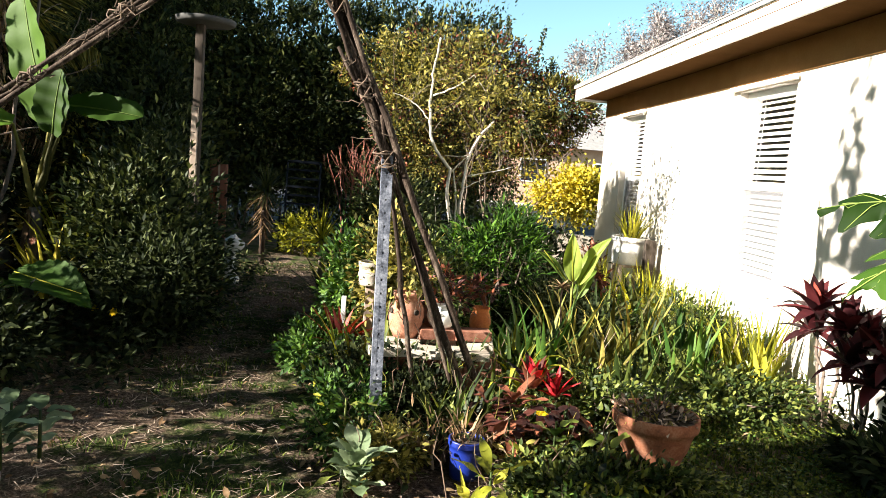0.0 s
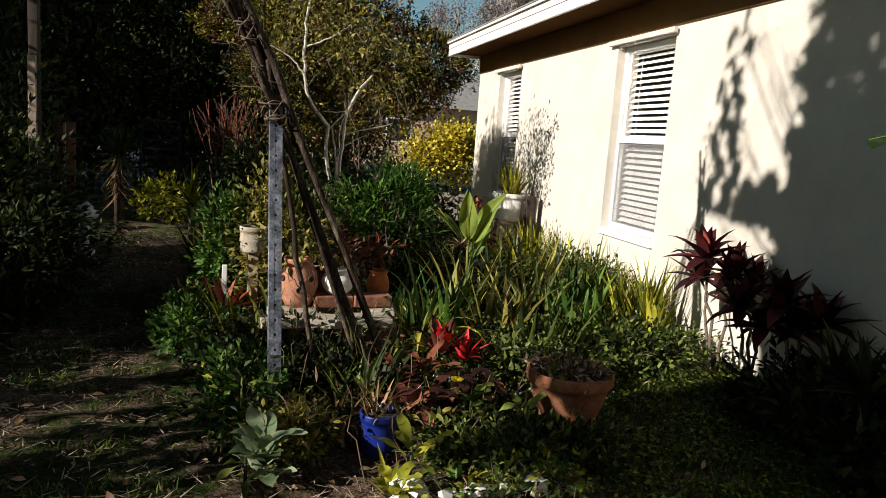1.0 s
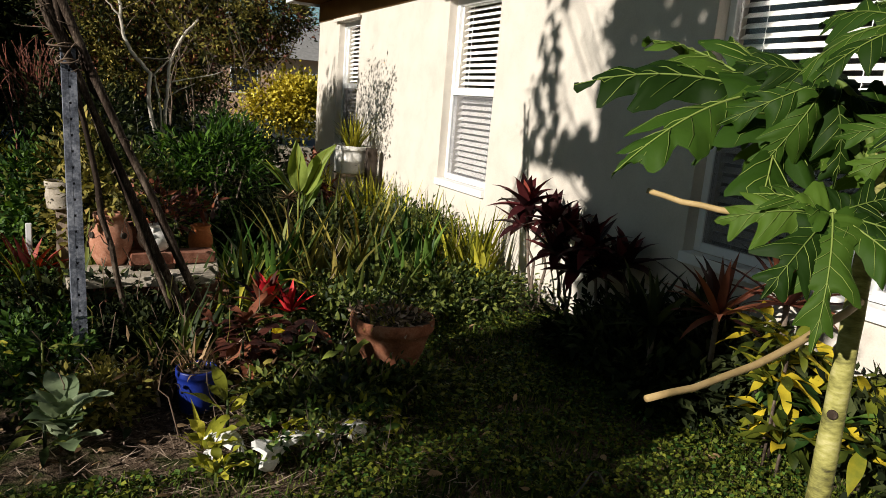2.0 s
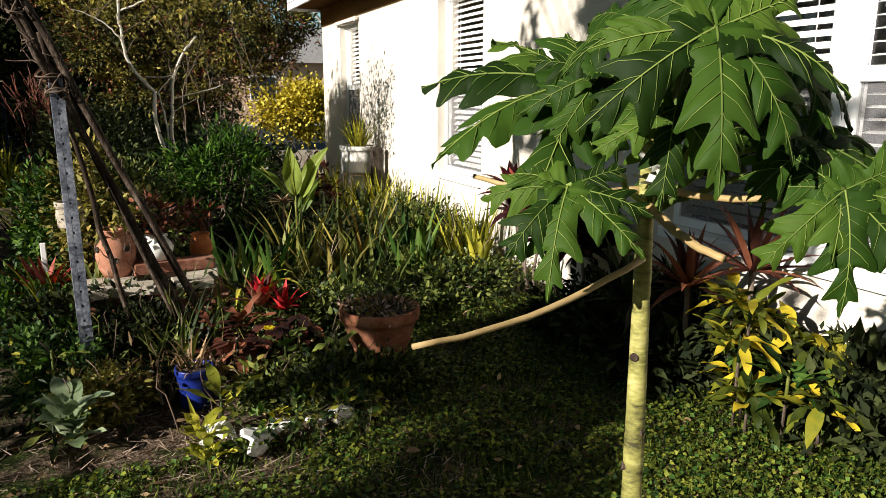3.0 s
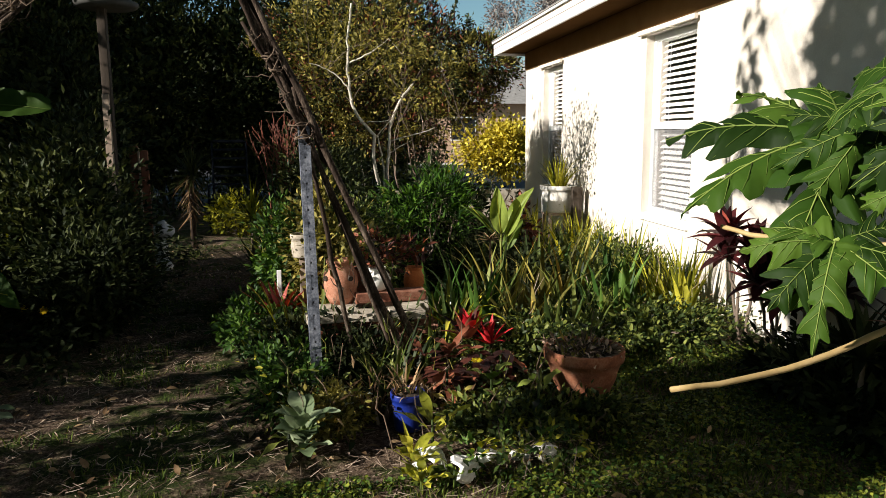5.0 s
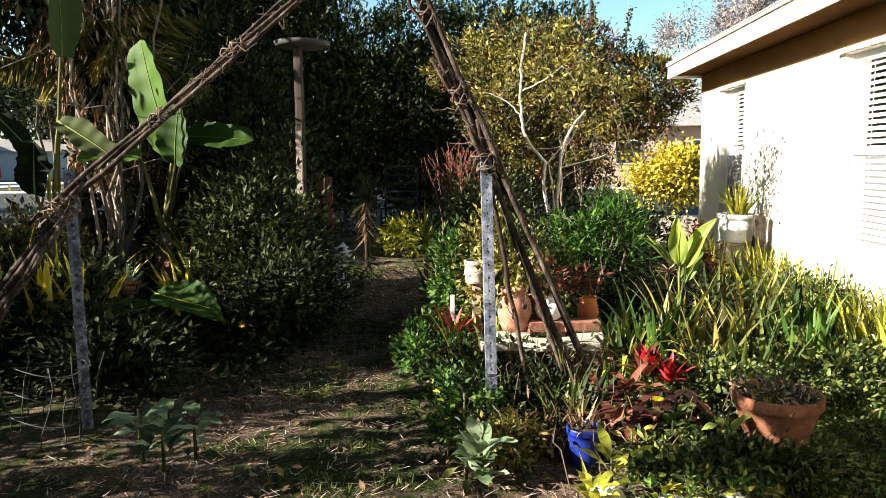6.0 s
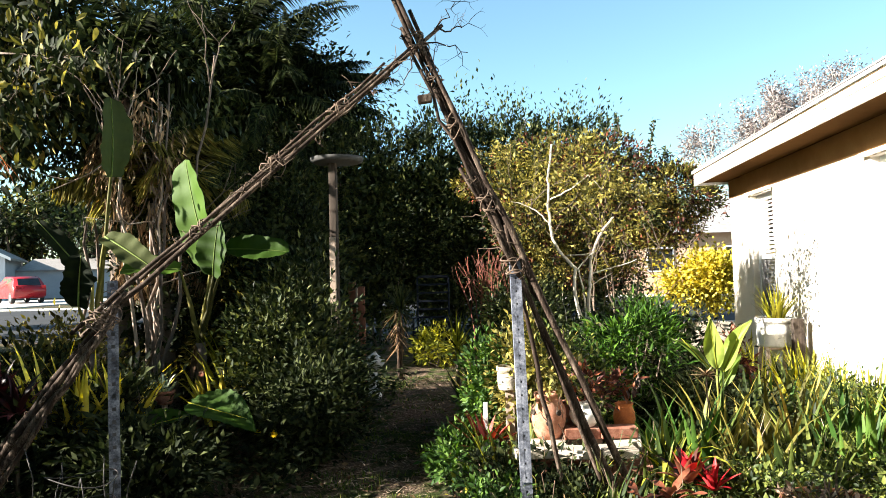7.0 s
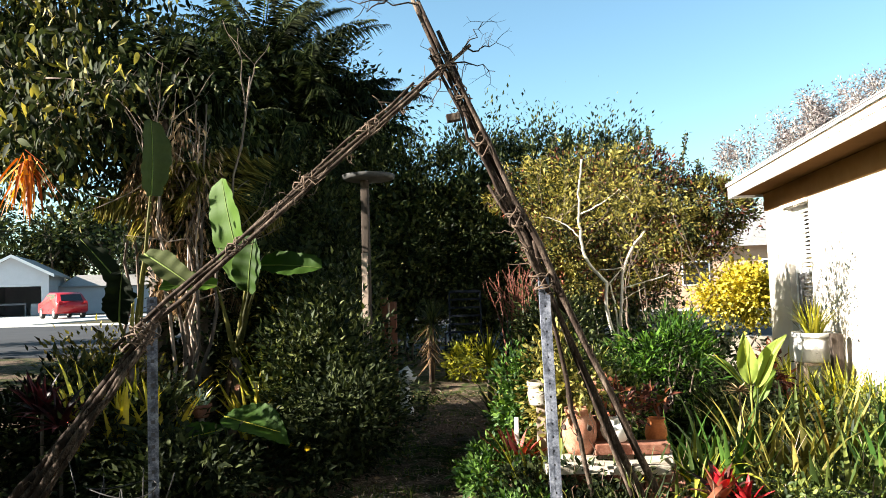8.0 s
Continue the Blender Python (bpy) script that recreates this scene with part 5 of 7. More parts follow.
bromeliad("red_bromeliad", (2.97, 4.15, 0.24), 16, 0.2, 0.055, "leaf_bronze", "bromeliad with a vivid red heart among bronze leaves", "leaf_red", lean=(10, 75))
bromeliad("red_bromeliad", (3.07, 4.1, 0.22), 14, 0.16, 0.035, "leaf_red", "small red bromeliad in the bed", lean=(5, 70))
bromeliad("red_bromeliad", (1.94, 5.2, 0.1), 18, 0.34, 0.05, "leaf_brick", "dull red spiky bromeliad at the edge of the path", lean=(10, 60))
for x, y, z, n, l in [(2.56, 3.92, 0, 16, 0.42), (2.66, 4.0, 0, 14, 0.45), (2.45, 3.98, 0, 10, 0.35)]:
    clump("agapanthus", (x, y, z), n, l, 0.035, "leaf_green", "clump of arching green strap leaves beside a blue pot", "plant", 0.05, (2, 35), (5, 80), belly=0.2)
for x, y, z in [(2.61, 3.68, 0.13), (2.7, 3.78, 0.08), (2.45, 3.72, 0.08)]:
    clump("withered_plant", (x, y, z), 26, 0.16, 0.014, "dead", "bunch of withered straw-coloured leaves", "plant", 0.06, (5, 50), (20, 130), group="withered plants")
clump("drooping_lily", (2.98, 4.5, 0.0), 8, 0.58, 0.06, "leaf_lime", "plant with long drooping yellow-green leaves", "plant", 0.06, (2, 12), (90, 160), seg=8, belly=0.5)
clump("drooping_lily", (3.05, 4.62, 0.0), 8, 0.5, 0.05, "leaf_bright", "plant with long drooping green leaves", "plant", 0.08, (2, 16), (60, 150), seg=8, belly=0.5)
solid("pot_litter", foliage(Geo(), (3.45, 3.75, 0.285), (0.14, 0.14, 0.015), 240, 0.04, LEAFLET, 30)[0], "straw", "dry leaves lying in a terracotta pot", "litter", (3.45, 3.75, 0.26))
clump("pot_weeds", (3.45, 3.75, 0.275), 60, 0.09, 0.018, "leaf_olive", "sparse weedy leaves growing in a terracotta pot", "plant", 0.15, (5, 75), (10, 110), belly=0.5)
shrub("pot_seedling", (3.5, 3.8, 0.27), (3.5, 3.82, 0.36), (0.13, 0.12, 0.1), 90, 0.04, "leaf_green", "thin green seedlings in a terracotta pot", "plant", stems=5, stem_r=0.004, clumps=12)
# white-splashed and big-leaved plants at the bed's front
def leaf_rosette(name, at, n, length, w, mat, label, tilt=(25, 70), high=0.05, category="plant"):
    ob = thing(name, at, label, category)
    for k in range(n):
        a = k * 2.4 + rng.normal(0, 0.3)
        e = radians(rng.uniform(*tilt))
        d = np.array([math.cos(a) * math.cos(e), math.sin(a) * math.cos(e), math.sin(e)])
        base = np.array(at) + np.array([math.cos(a) * 0.02, math.sin(a) * 0.02, high * rng.uniform(0.2, 1.4)])
        g = Geo()
        broad_leaf(g, base, base + d * length * rng.uniform(0.7, 1.15), np.array([-d[0] * 0.5, -d[1] * 0.5, 1]), w * rng.uniform(0.8, 1.15), 0.25)
        part("leaf", g, mat, ob)
    part("stem", Geo().add(*tube([(at[0], at[1], at[2] - 0.02), (at[0], at[1], at[2] + high * 1.4)], [0.008, 0.005], 6)), "leaf_green", ob)
    return ob


for x, y, z in [(2.85, 3.95, 0.1), (2.98, 3.85, 0.08), (2.8, 3.75, 0.05), (3.1, 3.95, 0.08), (2.72, 3.9, 0.08)]:
    leaf_rosette("croton", (x, y, z), 16, 0.13, 0.05, "leaf_bronze", "bronze-red croton with drooping leaves", (-35, 50), high=0.12)
leaf_rosette("hosta", (2.16, 3.42, 0), 22, 0.125, 0.07, "leaf_hosta", "green plant with broad rounded leaves at the path's edge", high=0.12)
def white_piece(at, size, tilt, rz):
    """A broken, curved shell-like piece with ridges."""
    n, m = 11, 7
    jag = rng.normal(0, 0.014 * size, (n, m, 3))
    v = []
    for side in (0, 1):
        for i in range(n):
            for j in range(m):
                s, t = i / (n - 1), j / (m - 1) - 0.5
                w = (0.35 + 0.65 * math.sin(math.pi * (0.12 + 0.75 * s))) * (1 + 0.12 * math.sin(9 * s))
                x, y = (s - 0.5) * size, t * size * 0.55 * w
                z = 0.1 * size * math.sin(math.pi * s) - 0.35 * size * abs(t) + 0.035 * size * math.sin(19 * t + 3 * s) - side * 0.014
                v.append((x + jag[i, j, 0], y + jag[i, j, 1], z + jag[i, j, 2]))
    f, k = [], n * m
    for i in range(n - 1):
        for j in range(m - 1):
            q = i * m + j
            f += [[q, q + m, q + m + 1, q + 1], [k + q, k + q + 1, k + q + m + 1, k + q + m]]
    for i in range(n - 1):
        for j in (0, m - 1):
            q = i * m + j
            f.append([q, q + m, k + q + m, k + q] if j else [q, k + q, k + q + m, q + m])
    for j in range(m - 1):
        for i in (0, n - 1):
            q = i * m + j
            f.append([q, q + 1, k + q + 1, k + q] if i == 0 else [q, k + q, k + q + 1, q + 1])
    solid("white_stone", Geo().add(*turned((np.array(v), f), pose(*at, tilt, 0.4 * tilt, rz))), "white_stone", "broken curved piece of bleached white stone on the soil", "stone", at, "white stones at the bed's front", smooth=False)


for at, size, tilt, rz in [((2.67, 3.27, 0.045), 0.19, 35, 110), ((2.79, 3.1, 0.06), 0.2, 60, 65), ((2.84, 3.17, 0.06), 0.14, -35, 25), ((3.13, 3.22, 0.05), 0.15, 50, 50), ((2.62, 3.19, 0.03), 0.1, 60, 95), ((3.02, 3.24, 0.03), 0.08, 30, 10)]:
    white_piece(at, size, tilt, rz)
clump("young_lily", (2.59, 3.3, 0.0), 7, 0.17, 0.026, "leaf_lime", "small plant with arching yellow-green strap leaves before a blue pot", "plant", 0.015, (20, 60), (10, 60), belly=0.5)
leaf_rosette("pale_seedling", (2.6, 3.06, 0), 12, 0.08, 0.035, "leaf_lime", "low pale green rosette plant at the edge of the lawn", high=0.05)
clump("strap_lily", (2.56, 3.86, 0.0), 11, 0.44, 0.034, "leaf_green", "green strap-leaved lily behind a blue pot", "plant", 0.04, (2, 38), (5, 80), belly=0.4)
for x, y, h in [(2.5, 3.74, 0.24), (2.7, 3.76, 0.26), (2.76, 3.72, 0.2)]:
    clump("dry_plant", (x, y, 0.0), 26, h, 0.014, "straw", "pale curled dead leaves beside a blue pot", "dry plant", 0.05, (2, 30), (60, 200), group="withered plants")
for k in range(12):
    x = 2.74 + 0.045 * k
    shrub("leggy_weed", (x, 3.08 + 0.05 * (k % 3), 0), (x + rng.normal(0, 0.02), 3.08 + 0.05 * (k % 3), 0.1), (0.035, 0.035, 0.09), 34, 0.036, ("leaf_green", "leaf_bush", "leaf_lime")[k % 3], "upright leggy green weed before white stones", "weed", stems=2, stem_r=0.0025, clumps=8, group="weeds by the white stones")
leaf_rosette("pale_seedling", (2.72, 3.05, 0), 10, 0.07, 0.03, "leaf_bright", "low pale green rosette plant at the edge of the lawn", high=0.05)
g = Geo()
scatter(g, ROUND, np.tile([2.93, 3.71, 0.26], (6, 1)), np.stack([np.cos(np.arange(6) * 1.05), np.sin(np.arange(6) * 1.05) - 0.3, 0.3 + 0 * np.arange(6)], -1), np.tile([0, -0.6, 0.8], (6, 1)), 0.03)
solid("flower", g, "flower_yellow", "small yellow flower in the bed", "flower", (2.93, 3.71, 0.26))
leaf_rosette("lime_seedling", (2.6, 3.22, 0), 9, 0.09, 0.05, "leaf_lime", "small pale lime-green seedling on the bare soil", high=0.06)
leaf_rosette("lime_seedling", (2.68, 3.36, 0), 8, 0.17, 0.04, "leaf_lime", "young plant with long yellow-green leaves", (10, 50), high=0.1)
for x, y in [(0.78, 3.35), (0.9, 3.28), (0.98, 3.4), (0.85, 3.45), (0.7, 3.48)]:
    ob = leaf_rosette("broad_leaf_plant", (x, y, 0.1), 9, 0.12, 0.065, "leaf_hosta", "low broad-leaved green plant beside the path", (5, 50), high=0.12)

# ---- along the house wall ----
def cordyline(at, h, label, mats=("leaf_maroon", "leaf_brick"), n=20, length=0.25, width=0.085):
    ob = thing("cordyline", at, label, "cordyline", "cordylines by the wall")
    for k in range(3):
        top = np.array(at) + np.array([rng.normal(0, 0.07) - 0.03, rng.normal(0, 0.12), h * (1 - 0.12 * k)])
        part("cane", Geo().add(*tube(wobble((at[0] + rng.normal(0, 0.03), at[1] + rng.normal(0, 0.03), -0.03), top, 7, 0.012), np.linspace(0.011, 0.007, 7), 7)), "bark", ob)
        rosette_leaves("leaf", mats[0], ob, top, n, length, width, lean=(5, 110), curl=(10, 60))
        if k == 0:
            rosette_leaves("young_leaf", mats[1], ob, top + np.array([0, 0, 0.02]), 4, length * 0.7, width * 0.9, "bright red young leaf", lean=(0, 35), curl=(5, 30))


cordyline((4.72, 4.55, 0), 0.66, "maroon cordyline with red new leaves against the house wall")
cordyline((4.72, 4.22, 0), 0.5, "dark maroon cordyline in the shade of the wall", ("leaf_maroon", "leaf_maroon"))
cordyline((4.78, 3.88, 0), 0.52, "dark maroon cordyline in the shade of the wall", ("leaf_maroon", "leaf_maroon"))
for x, y, z in [(4.6, 2.66, 0.34), (4.46, 2.56, 0.3), (4.7, 2.52, 0.3), (4.56, 2.42, 0.2), (4.66, 2.8, 0.4), (4.54, 2.6, 0.43), (4.7, 2.7, 0.2), (4.72, 2.4, 0.3), (4.6, 2.3, 0.16), (4.46, 2.5, 0.12), (4.6, 2.68, 0.1), (4.68, 2.45, 0.09)]:
    ob = leaf_rosette("yellow_croton", (x, y, z), 18, 0.16, 0.045, ("leaf_croton", "leaf_croton", "leaf_bush")[int(z * 100) % 3], "yellow-green splashed broad-leaved plant on short stems", (-45, 60), 0.06)
    part("stem", Geo().add(*tube([(x + 0.02, y + 0.02, -0.03), (x, y, z + 0.02)], 0.006, 7)), "stick", ob)
for x, y, z, l in [(4.6, 3.0, 0.45, 0.34), (4.75, 2.8, 0.55, 0.34), (4.45, 3.2, 0.35, 0.3), (4.8, 3.3, 0.3, 0.3), (4.7, 3.6, 0.25, 0.32)]:
    ob = bromeliad("dark_bromeliad", (x, y, z), 24, l, 0.045, "leaf_dark" if y > 3.1 else "leaf_bronze", "dark green and red broad-leaved plant under the window", belly=0.5, lean=(5, 100))
    part("stem", Geo().add(*tube([(x + 0.02, y + 0.02, -0.03), (x, y, z + 0.02)], 0.012, 7)), "bark", ob)
solid("garden_wire", Geo().add(*tube([(3.67 + 0.11 * math.cos(a) + 0.02 * a, 2.6 + 0.03 * math.sin(a * 2), 0.0 + 0.09 * max(-0.15, math.sin(a))) for a in np.linspace(-0.6, 3.9, 30)], 0.003, 6)), "wire", "loop of grey wire lying on the lawn", "wire", (3.67, 2.6, 0))

for x, y, s, r in [(4.8, 3.6, 0.13, 0.4), (4.8, 3.0, 0.18, 0.45), (4.8, 2.2, 0.2, 0.5), (4.55, 3.4, 0.12, 0.5)]:
    shrub("wall_plants", (x, y, 0), (x - 0.05, y, s), (0.16, r, s), 1800, 0.07, "leaf_dark", "dark low plants along the foot of the house wall", "plant", stems=3, stem_r=0.006, clumps=30, group="plants at the wall's foot")
# weeds and dry stalks among the bed's front plants
MIX = ["leaf_green", "leaf_lime", "leaf_olive", "leaf_bronze", "leaf_dark", "leaf_silver", "leaf_bright"]
for k in range(30):
    x, y = rng.uniform(1.95, 3.25), rng.uniform(3.35, 4.35)
    y += 0.5 * (abs(x - 2.58) < 0.22 and y < 3.7)
    leaf_rosette("bed_weed", (x, y, 0), 9, rng.uniform(0.06, 0.12), rng.uniform(0.025, 0.05), MIX[k % 7], "small leafy weed among the bed plants", (-10, 65), high=rng.uniform(0.04, 0.18))
ob = thing("dry_stalks", (2.6, 3.8, 0), "thin pale dry stalks among the bed plants", "dry stalks")
for k in range(44):
    x, y = rng.uniform(2.0, 3.4), rng.uniform(3.35, 4.6)
    part("stalk", Geo().add(*tube(wobble((x, y, -0.01), (x + rng.normal(0, 0.1), y + rng.normal(0, 0.08), rng.uniform(0.12, 0.4)), 6, 0.015), np.linspace(0.0035, 0.0015, 6), 5)), "twine", ob)

# ---- shrubs between path and ledge ----
for base, c, r, n, s, mat, shp, lab in [
    ((1.95, 5.7, 0), (1.95, 5.75, 0.42), (0.22, 0.3, 0.34), 2000, 0.06, "leaf_bush", LEAFLET, "leafy green shrub beside the garden path"),
    ((2.15, 5.4, 0), (2.2, 5.5, 0.5), (0.2, 0.22, 0.4), 1500, 0.06, "leaf_olive", LEAFLET, "yellow-green leafy shrub beside the garden path"),
    ((1.75, 5.1, 0), (1.8, 5.1, 0.12), (0.18, 0.4, 0.12), 1000, 0.055, "leaf_bush", LEAFLET, "low green leafy border plant at the path's edge"),
    ((2.0, 4.6, 0), (2.04, 4.6, 0.12), (0.2, 0.33, 0.12), 900, 0.05, "leaf_dark", LEAFLET, "low green leafy border plant at the path's edge"),
    ((2.1, 4.0, 0), (2.07, 4.0, 0.13), (0.18, 0.33, 0.15), 1100, 0.045, "leaf_bush", LEAFLET, "low green leafy border plant at the foot of a metal post"),
    ((2.4, 4.1, 0), (2.42, 4.15, 0.12), (0.22, 0.25, 0.13), 1400, 0.045, "leaf_dark", LEAFLET, "low dark green border plant among poles"),
    ((2.25, 3.65, 0), (2.25, 3.65, 0.08), (0.16, 0.18, 0.1), 1600, 0.04, "leaf_olive", LEAFLET, "low olive-brown weedy plant at the bed's front"),
    ((3.0, 3.5, 0), (3.05, 3.48, 0.07), (0.25, 0.16, 0.1), 1500, 0.045, "leaf_green", LEAFLET, "low green leafy plant at the bed's front"),
    ((3.25, 3.45, 0), (3.36, 3.47, 0.07), (0.26, 0.07, 0.09), 900, 0.045, "leaf_green", LEAFLET, "low green weeds before a terracotta pot"),
    ((3.3, 4.2, 0), (3.3, 4.25, 0.14), (0.35, 0.3, 0.16), 2400, 0.045, "leaf_green", LEAFLET, "low green leafy bed plant behind a terracotta pot"),
    ((4.1, 4.7, 0), (4.1, 4.8, 0.12), (0.5, 0.45, 0.14), 4200, 0.05, "leaf_green", LEAFLET, "mass of low green leaves between bed and house"),
    ((4.3, 6.0, 0), (4.5, 6.1, 0.18), (0.35, 0.7, 0.2), 2200, 0.055, "leaf_green", LEAFLET, "mass of yellow-green leaves along the house wall"),
    ((3.5, 6.0, 0), (3.5, 6.1, 0.2), (0.6, 0.6, 0.25), 4200, 0.06, "leaf_dark", LEAFLET, "dark green undergrowth in the bed"),
    ((3.3, 6.8, 0), (3.4, 6.9, 0.5), (0.6, 0.4, 0.55), 4200, 0.06, "leaf_dark", LEAFLET, "dark green undergrowth behind a bright bush"),
    ((2.45, 5.5, 0), (2.5, 5.6, 0.4), (0.3, 0.3, 0.4), 2800, 0.055, "leaf_green", LEAFLET, "green shrub behind the brick ledge"),
    ((2.2, 6.6, 0), (2.2, 6.7, 0.6), (0.35, 0.4, 0.6), 4200, 0.055, "leaf_hedge", LEAFLET, "dark green shrub below red stems"),
]:
    shrub("border_shrub", base, c, r, int(n * 1.7), s * 0.74, mat, lab, shape=shp, clumps=36, spread=0.2, group="border shrubs", stems=3, stem_r=0.007)
for x, y, h, mat in [(1.9, 5.9, 0.6, "leaf_olive"), (2.05, 6.0, 0.7, "leaf_lime"), (1.8, 6.2, 0.55, "leaf_green"), (2.25, 5.9, 0.75, "leaf_olive")]:
    clump("variegated_croton", (x, y, 0.15), 16, h, 0.045, mat, "yellow-green variegated upright leaves beside the path", "plant", 0.1, (2, 40), (5, 60), belly=0.7, group="crotons by the ledge")
for x, y, z, h, mat, n in [(2.2, 4.35, 0.0, 0.5, "leaf_green", 14), (2.33, 4.3, 0.0, 0.45, "leaf_dark", 14), (2.05, 4.75, 0.0, 0.5, "leaf_lime", 12), (2.6, 4.35, 0.0, 0.5, "leaf_green", 12), (2.18, 4.85, 0.1, 0.55, "leaf_green", 12), (2.9, 4.6, 0.0, 0.6, "leaf_lime", 12), (2.85, 4.35, 0.0, 0.5, "leaf_green", 12)]:
    clump("strap_plant", (x, y, z), n, h, 0.03, mat, "loose strap leaves growing up round the brick ledge", "plant", 0.08, (2, 35), (10, 90), group="plants round the ledge", belly=0.3)
for c, r, n, mat in [((2.3, 4.6, 0.68), (0.16, 0.12, 0.13), 300, "leaf_olive"), ((2.55, 4.72, 0.6), (0.13, 0.1, 0.1), 220, "leaf_bronze"), ((2.42, 4.36, 0.26), (0.25, 0.06, 0.12), 420, "leaf_dark")]:
    shrub("creeper", (c[0], c[1], 0.0), c, r, n, 0.05, mat, "thin creeper straggling over the pots and bricks", "creeper", clumps=24, spread=0.2, stems=4, stem_r=0.004, dense=0.0, group="creepers on the ledge")
# red-stemmed bush
ob = thing("red_stem_bush", (1.87, 6.8, 0), "bush of bare reddish-brown twiggy stems", "shrub")
for k in range(14):
    b = np.array([1.87 + rng.normal(0, 0.05), 6.8 + rng.normal(0, 0.05), 0])
    t = np.array([1.87 + rng.normal(0, 0.12), 6.8 + rng.normal(0, 0.1), rng.uniform(1.35, 1.7)])
    g, ends = Geo(), []
    g.add(*tube(wobble(b, b * 0.35 + t * 0.65, 6, 0.015), np.linspace(0.008, 0.005, 6), 5))
    for _ in range(3):
        limbs(g, b * 0.35 + t * 0.65, t - b + rng.normal(0, 0.3, 3), rng.uniform(0.12, 0.25), 0.005, 1, ends, 0.4, 2, 0.4)
    part("stem", g, "red_twig", ob)
clump("spiky_dracaena", (1.62, 6.7, 0.62), 60, 0.36, 0.018, "leaf_lime", "spiky yellow-green rosette on a short trunk", "plant", 0.02, (5, 110), (0, 25))
solid("dracaena_trunk", Geo().add(*tube([(1.63, 6.72, -0.03), (1.62, 6.7, 0.64)], [0.02, 0.016], 8)), "bark", "thin brown trunk under a spiky rosette", "trunk", (1.63, 6.72, 0))
ob = thing("yucca", (0.67, 9.2, 0), "grey-green spiky yucca on a short trunk in the shade", "yucca")
part("trunk", Geo().add(*tube([(0.67, 9.2, -0.03), (0.66, 9.2, 0.45), (0.68, 9.2, 0.85)], [0.035, 0.03, 0.03], 10)), "stick", ob)
g = Geo()
blades(g, np.tile([0.68, 9.2, 0.85], (110, 1)) + rng.normal(0, 0.02, (110, 3)), rng.random(110) * 6.3, rng.uniform(0.25, 0.36, 110), 0.02, rng.uniform(0, 150, 110), 5)
part("leaves", g, "leaf_hedge", ob)
for k in range(70):
    base = np.array([[0.67 + rng.normal(0, 0.02), 9.2 + rng.normal(0, 0.02), rng.uniform(0.35, 0.85)]])
    part("dry_leaf", blades(Geo(), base, rng.random() * 6.3, rng.uniform(0.18, 0.3), 0.018, rng.uniform(110, 165), 10), "dead", ob, "dry leaf hanging round the trunk")


def lattice():
    ob = thing("metal_chair", (0.85, 11.0, 0), "blue-grey metal lattice garden chair, darkened in colour for deep shade", "chair")
    bars = [((0.62, 11.0, 0.0), (0.62, 11.05, 1.2)), ((1.08, 11.0, 0.0), (1.08, 11.05, 1.2)), ((0.62, 11.05, 1.2), (1.08, 11.05, 1.2)), ((0.62, 10.6, 0.0), (0.62, 10.6, 0.62)), ((1.08, 10.6, 0.0), (1.08, 10.6, 0.62)), ((0.62, 10.6, 0.62), (0.62, 11.03, 0.62)), ((1.08, 10.6, 0.62), (1.08, 11.03, 0.62))]
    for a, b in bars:
        part("bar", Geo().add(*tube(wobble(a, b, 3, 0), 0.014, 8)), "trellis", ob)
    for k in range(6):
        z = 0.6 + 0.12 * k
        part("slat", Geo().add(*box((0.636, 11.02, z), (1.064, 11.035, z + 0.03), 0.003)), "trellis", ob, smooth=False)
    for k in range(5):
        part("slat", Geo().add(*box((0.636, 10.62 + 0.08 * k, 0.43), (1.064, 10.67 + 0.08 * k, 0.445), 0.003)), "trellis", ob, smooth=False)


lattice()
# ---- hedge and left side ----
HEDGE = [(-2.8, 12.6, 3.6, 1.1), (-1.6, 12.8, 3.7, 1.1), (-0.4, 12.9, 3.8, 1.15), (0.8, 13.1, 3.85, 1.15), (1.95, 13.9, 4.05, 1.15), (3.1, 14.8, 4.2, 1.15)]
for k, (x, y, h, r) in enumerate(HEDGE):
    ob = shrub("hedge_shrub", (x, y, 0), (x, y, h * 0.5), (r, 0.8, h * 0.5), 12500, 0.088, "leaf_hedge", "tall dense dark green hedge shrub", "hedge", clumps=150, spread=0.13, hollow=0.6, spikes=0.35, stems=5, stem_r=0.025, group="hedge", dense=0.3)
    g = Geo()
    for q in range(22):
        b = np.array([x + rng.uniform(-r, r), y + rng.uniform(-0.5, 0.3), h * 0.9])
        t = b + np.array([rng.normal(0, 0.08), rng.normal(0, 0.06), rng.uniform(0.15, 0.5)])
        g.add(*tube(wobble(b, t, 4, 0.01), 0.005, 4))
        n = 60
        s = rng.random(n)
        scatter(g, SMALL, b + s[:, None] * (t - b) + rng.normal(0, 0.015, (n, 3)), rng.normal(0, 1, (n, 3)) + np.array([0, 0, 0.6]), rng.normal(0, 1, (n, 3)) + np.array([0, 0, 0.6]), 0.075 * rng.uniform(0.6, 1.2, n))
    tagged(part("shoot", g, "leaf_hedge", ob, "thin leafy shoots above the top"), kind="stuff")

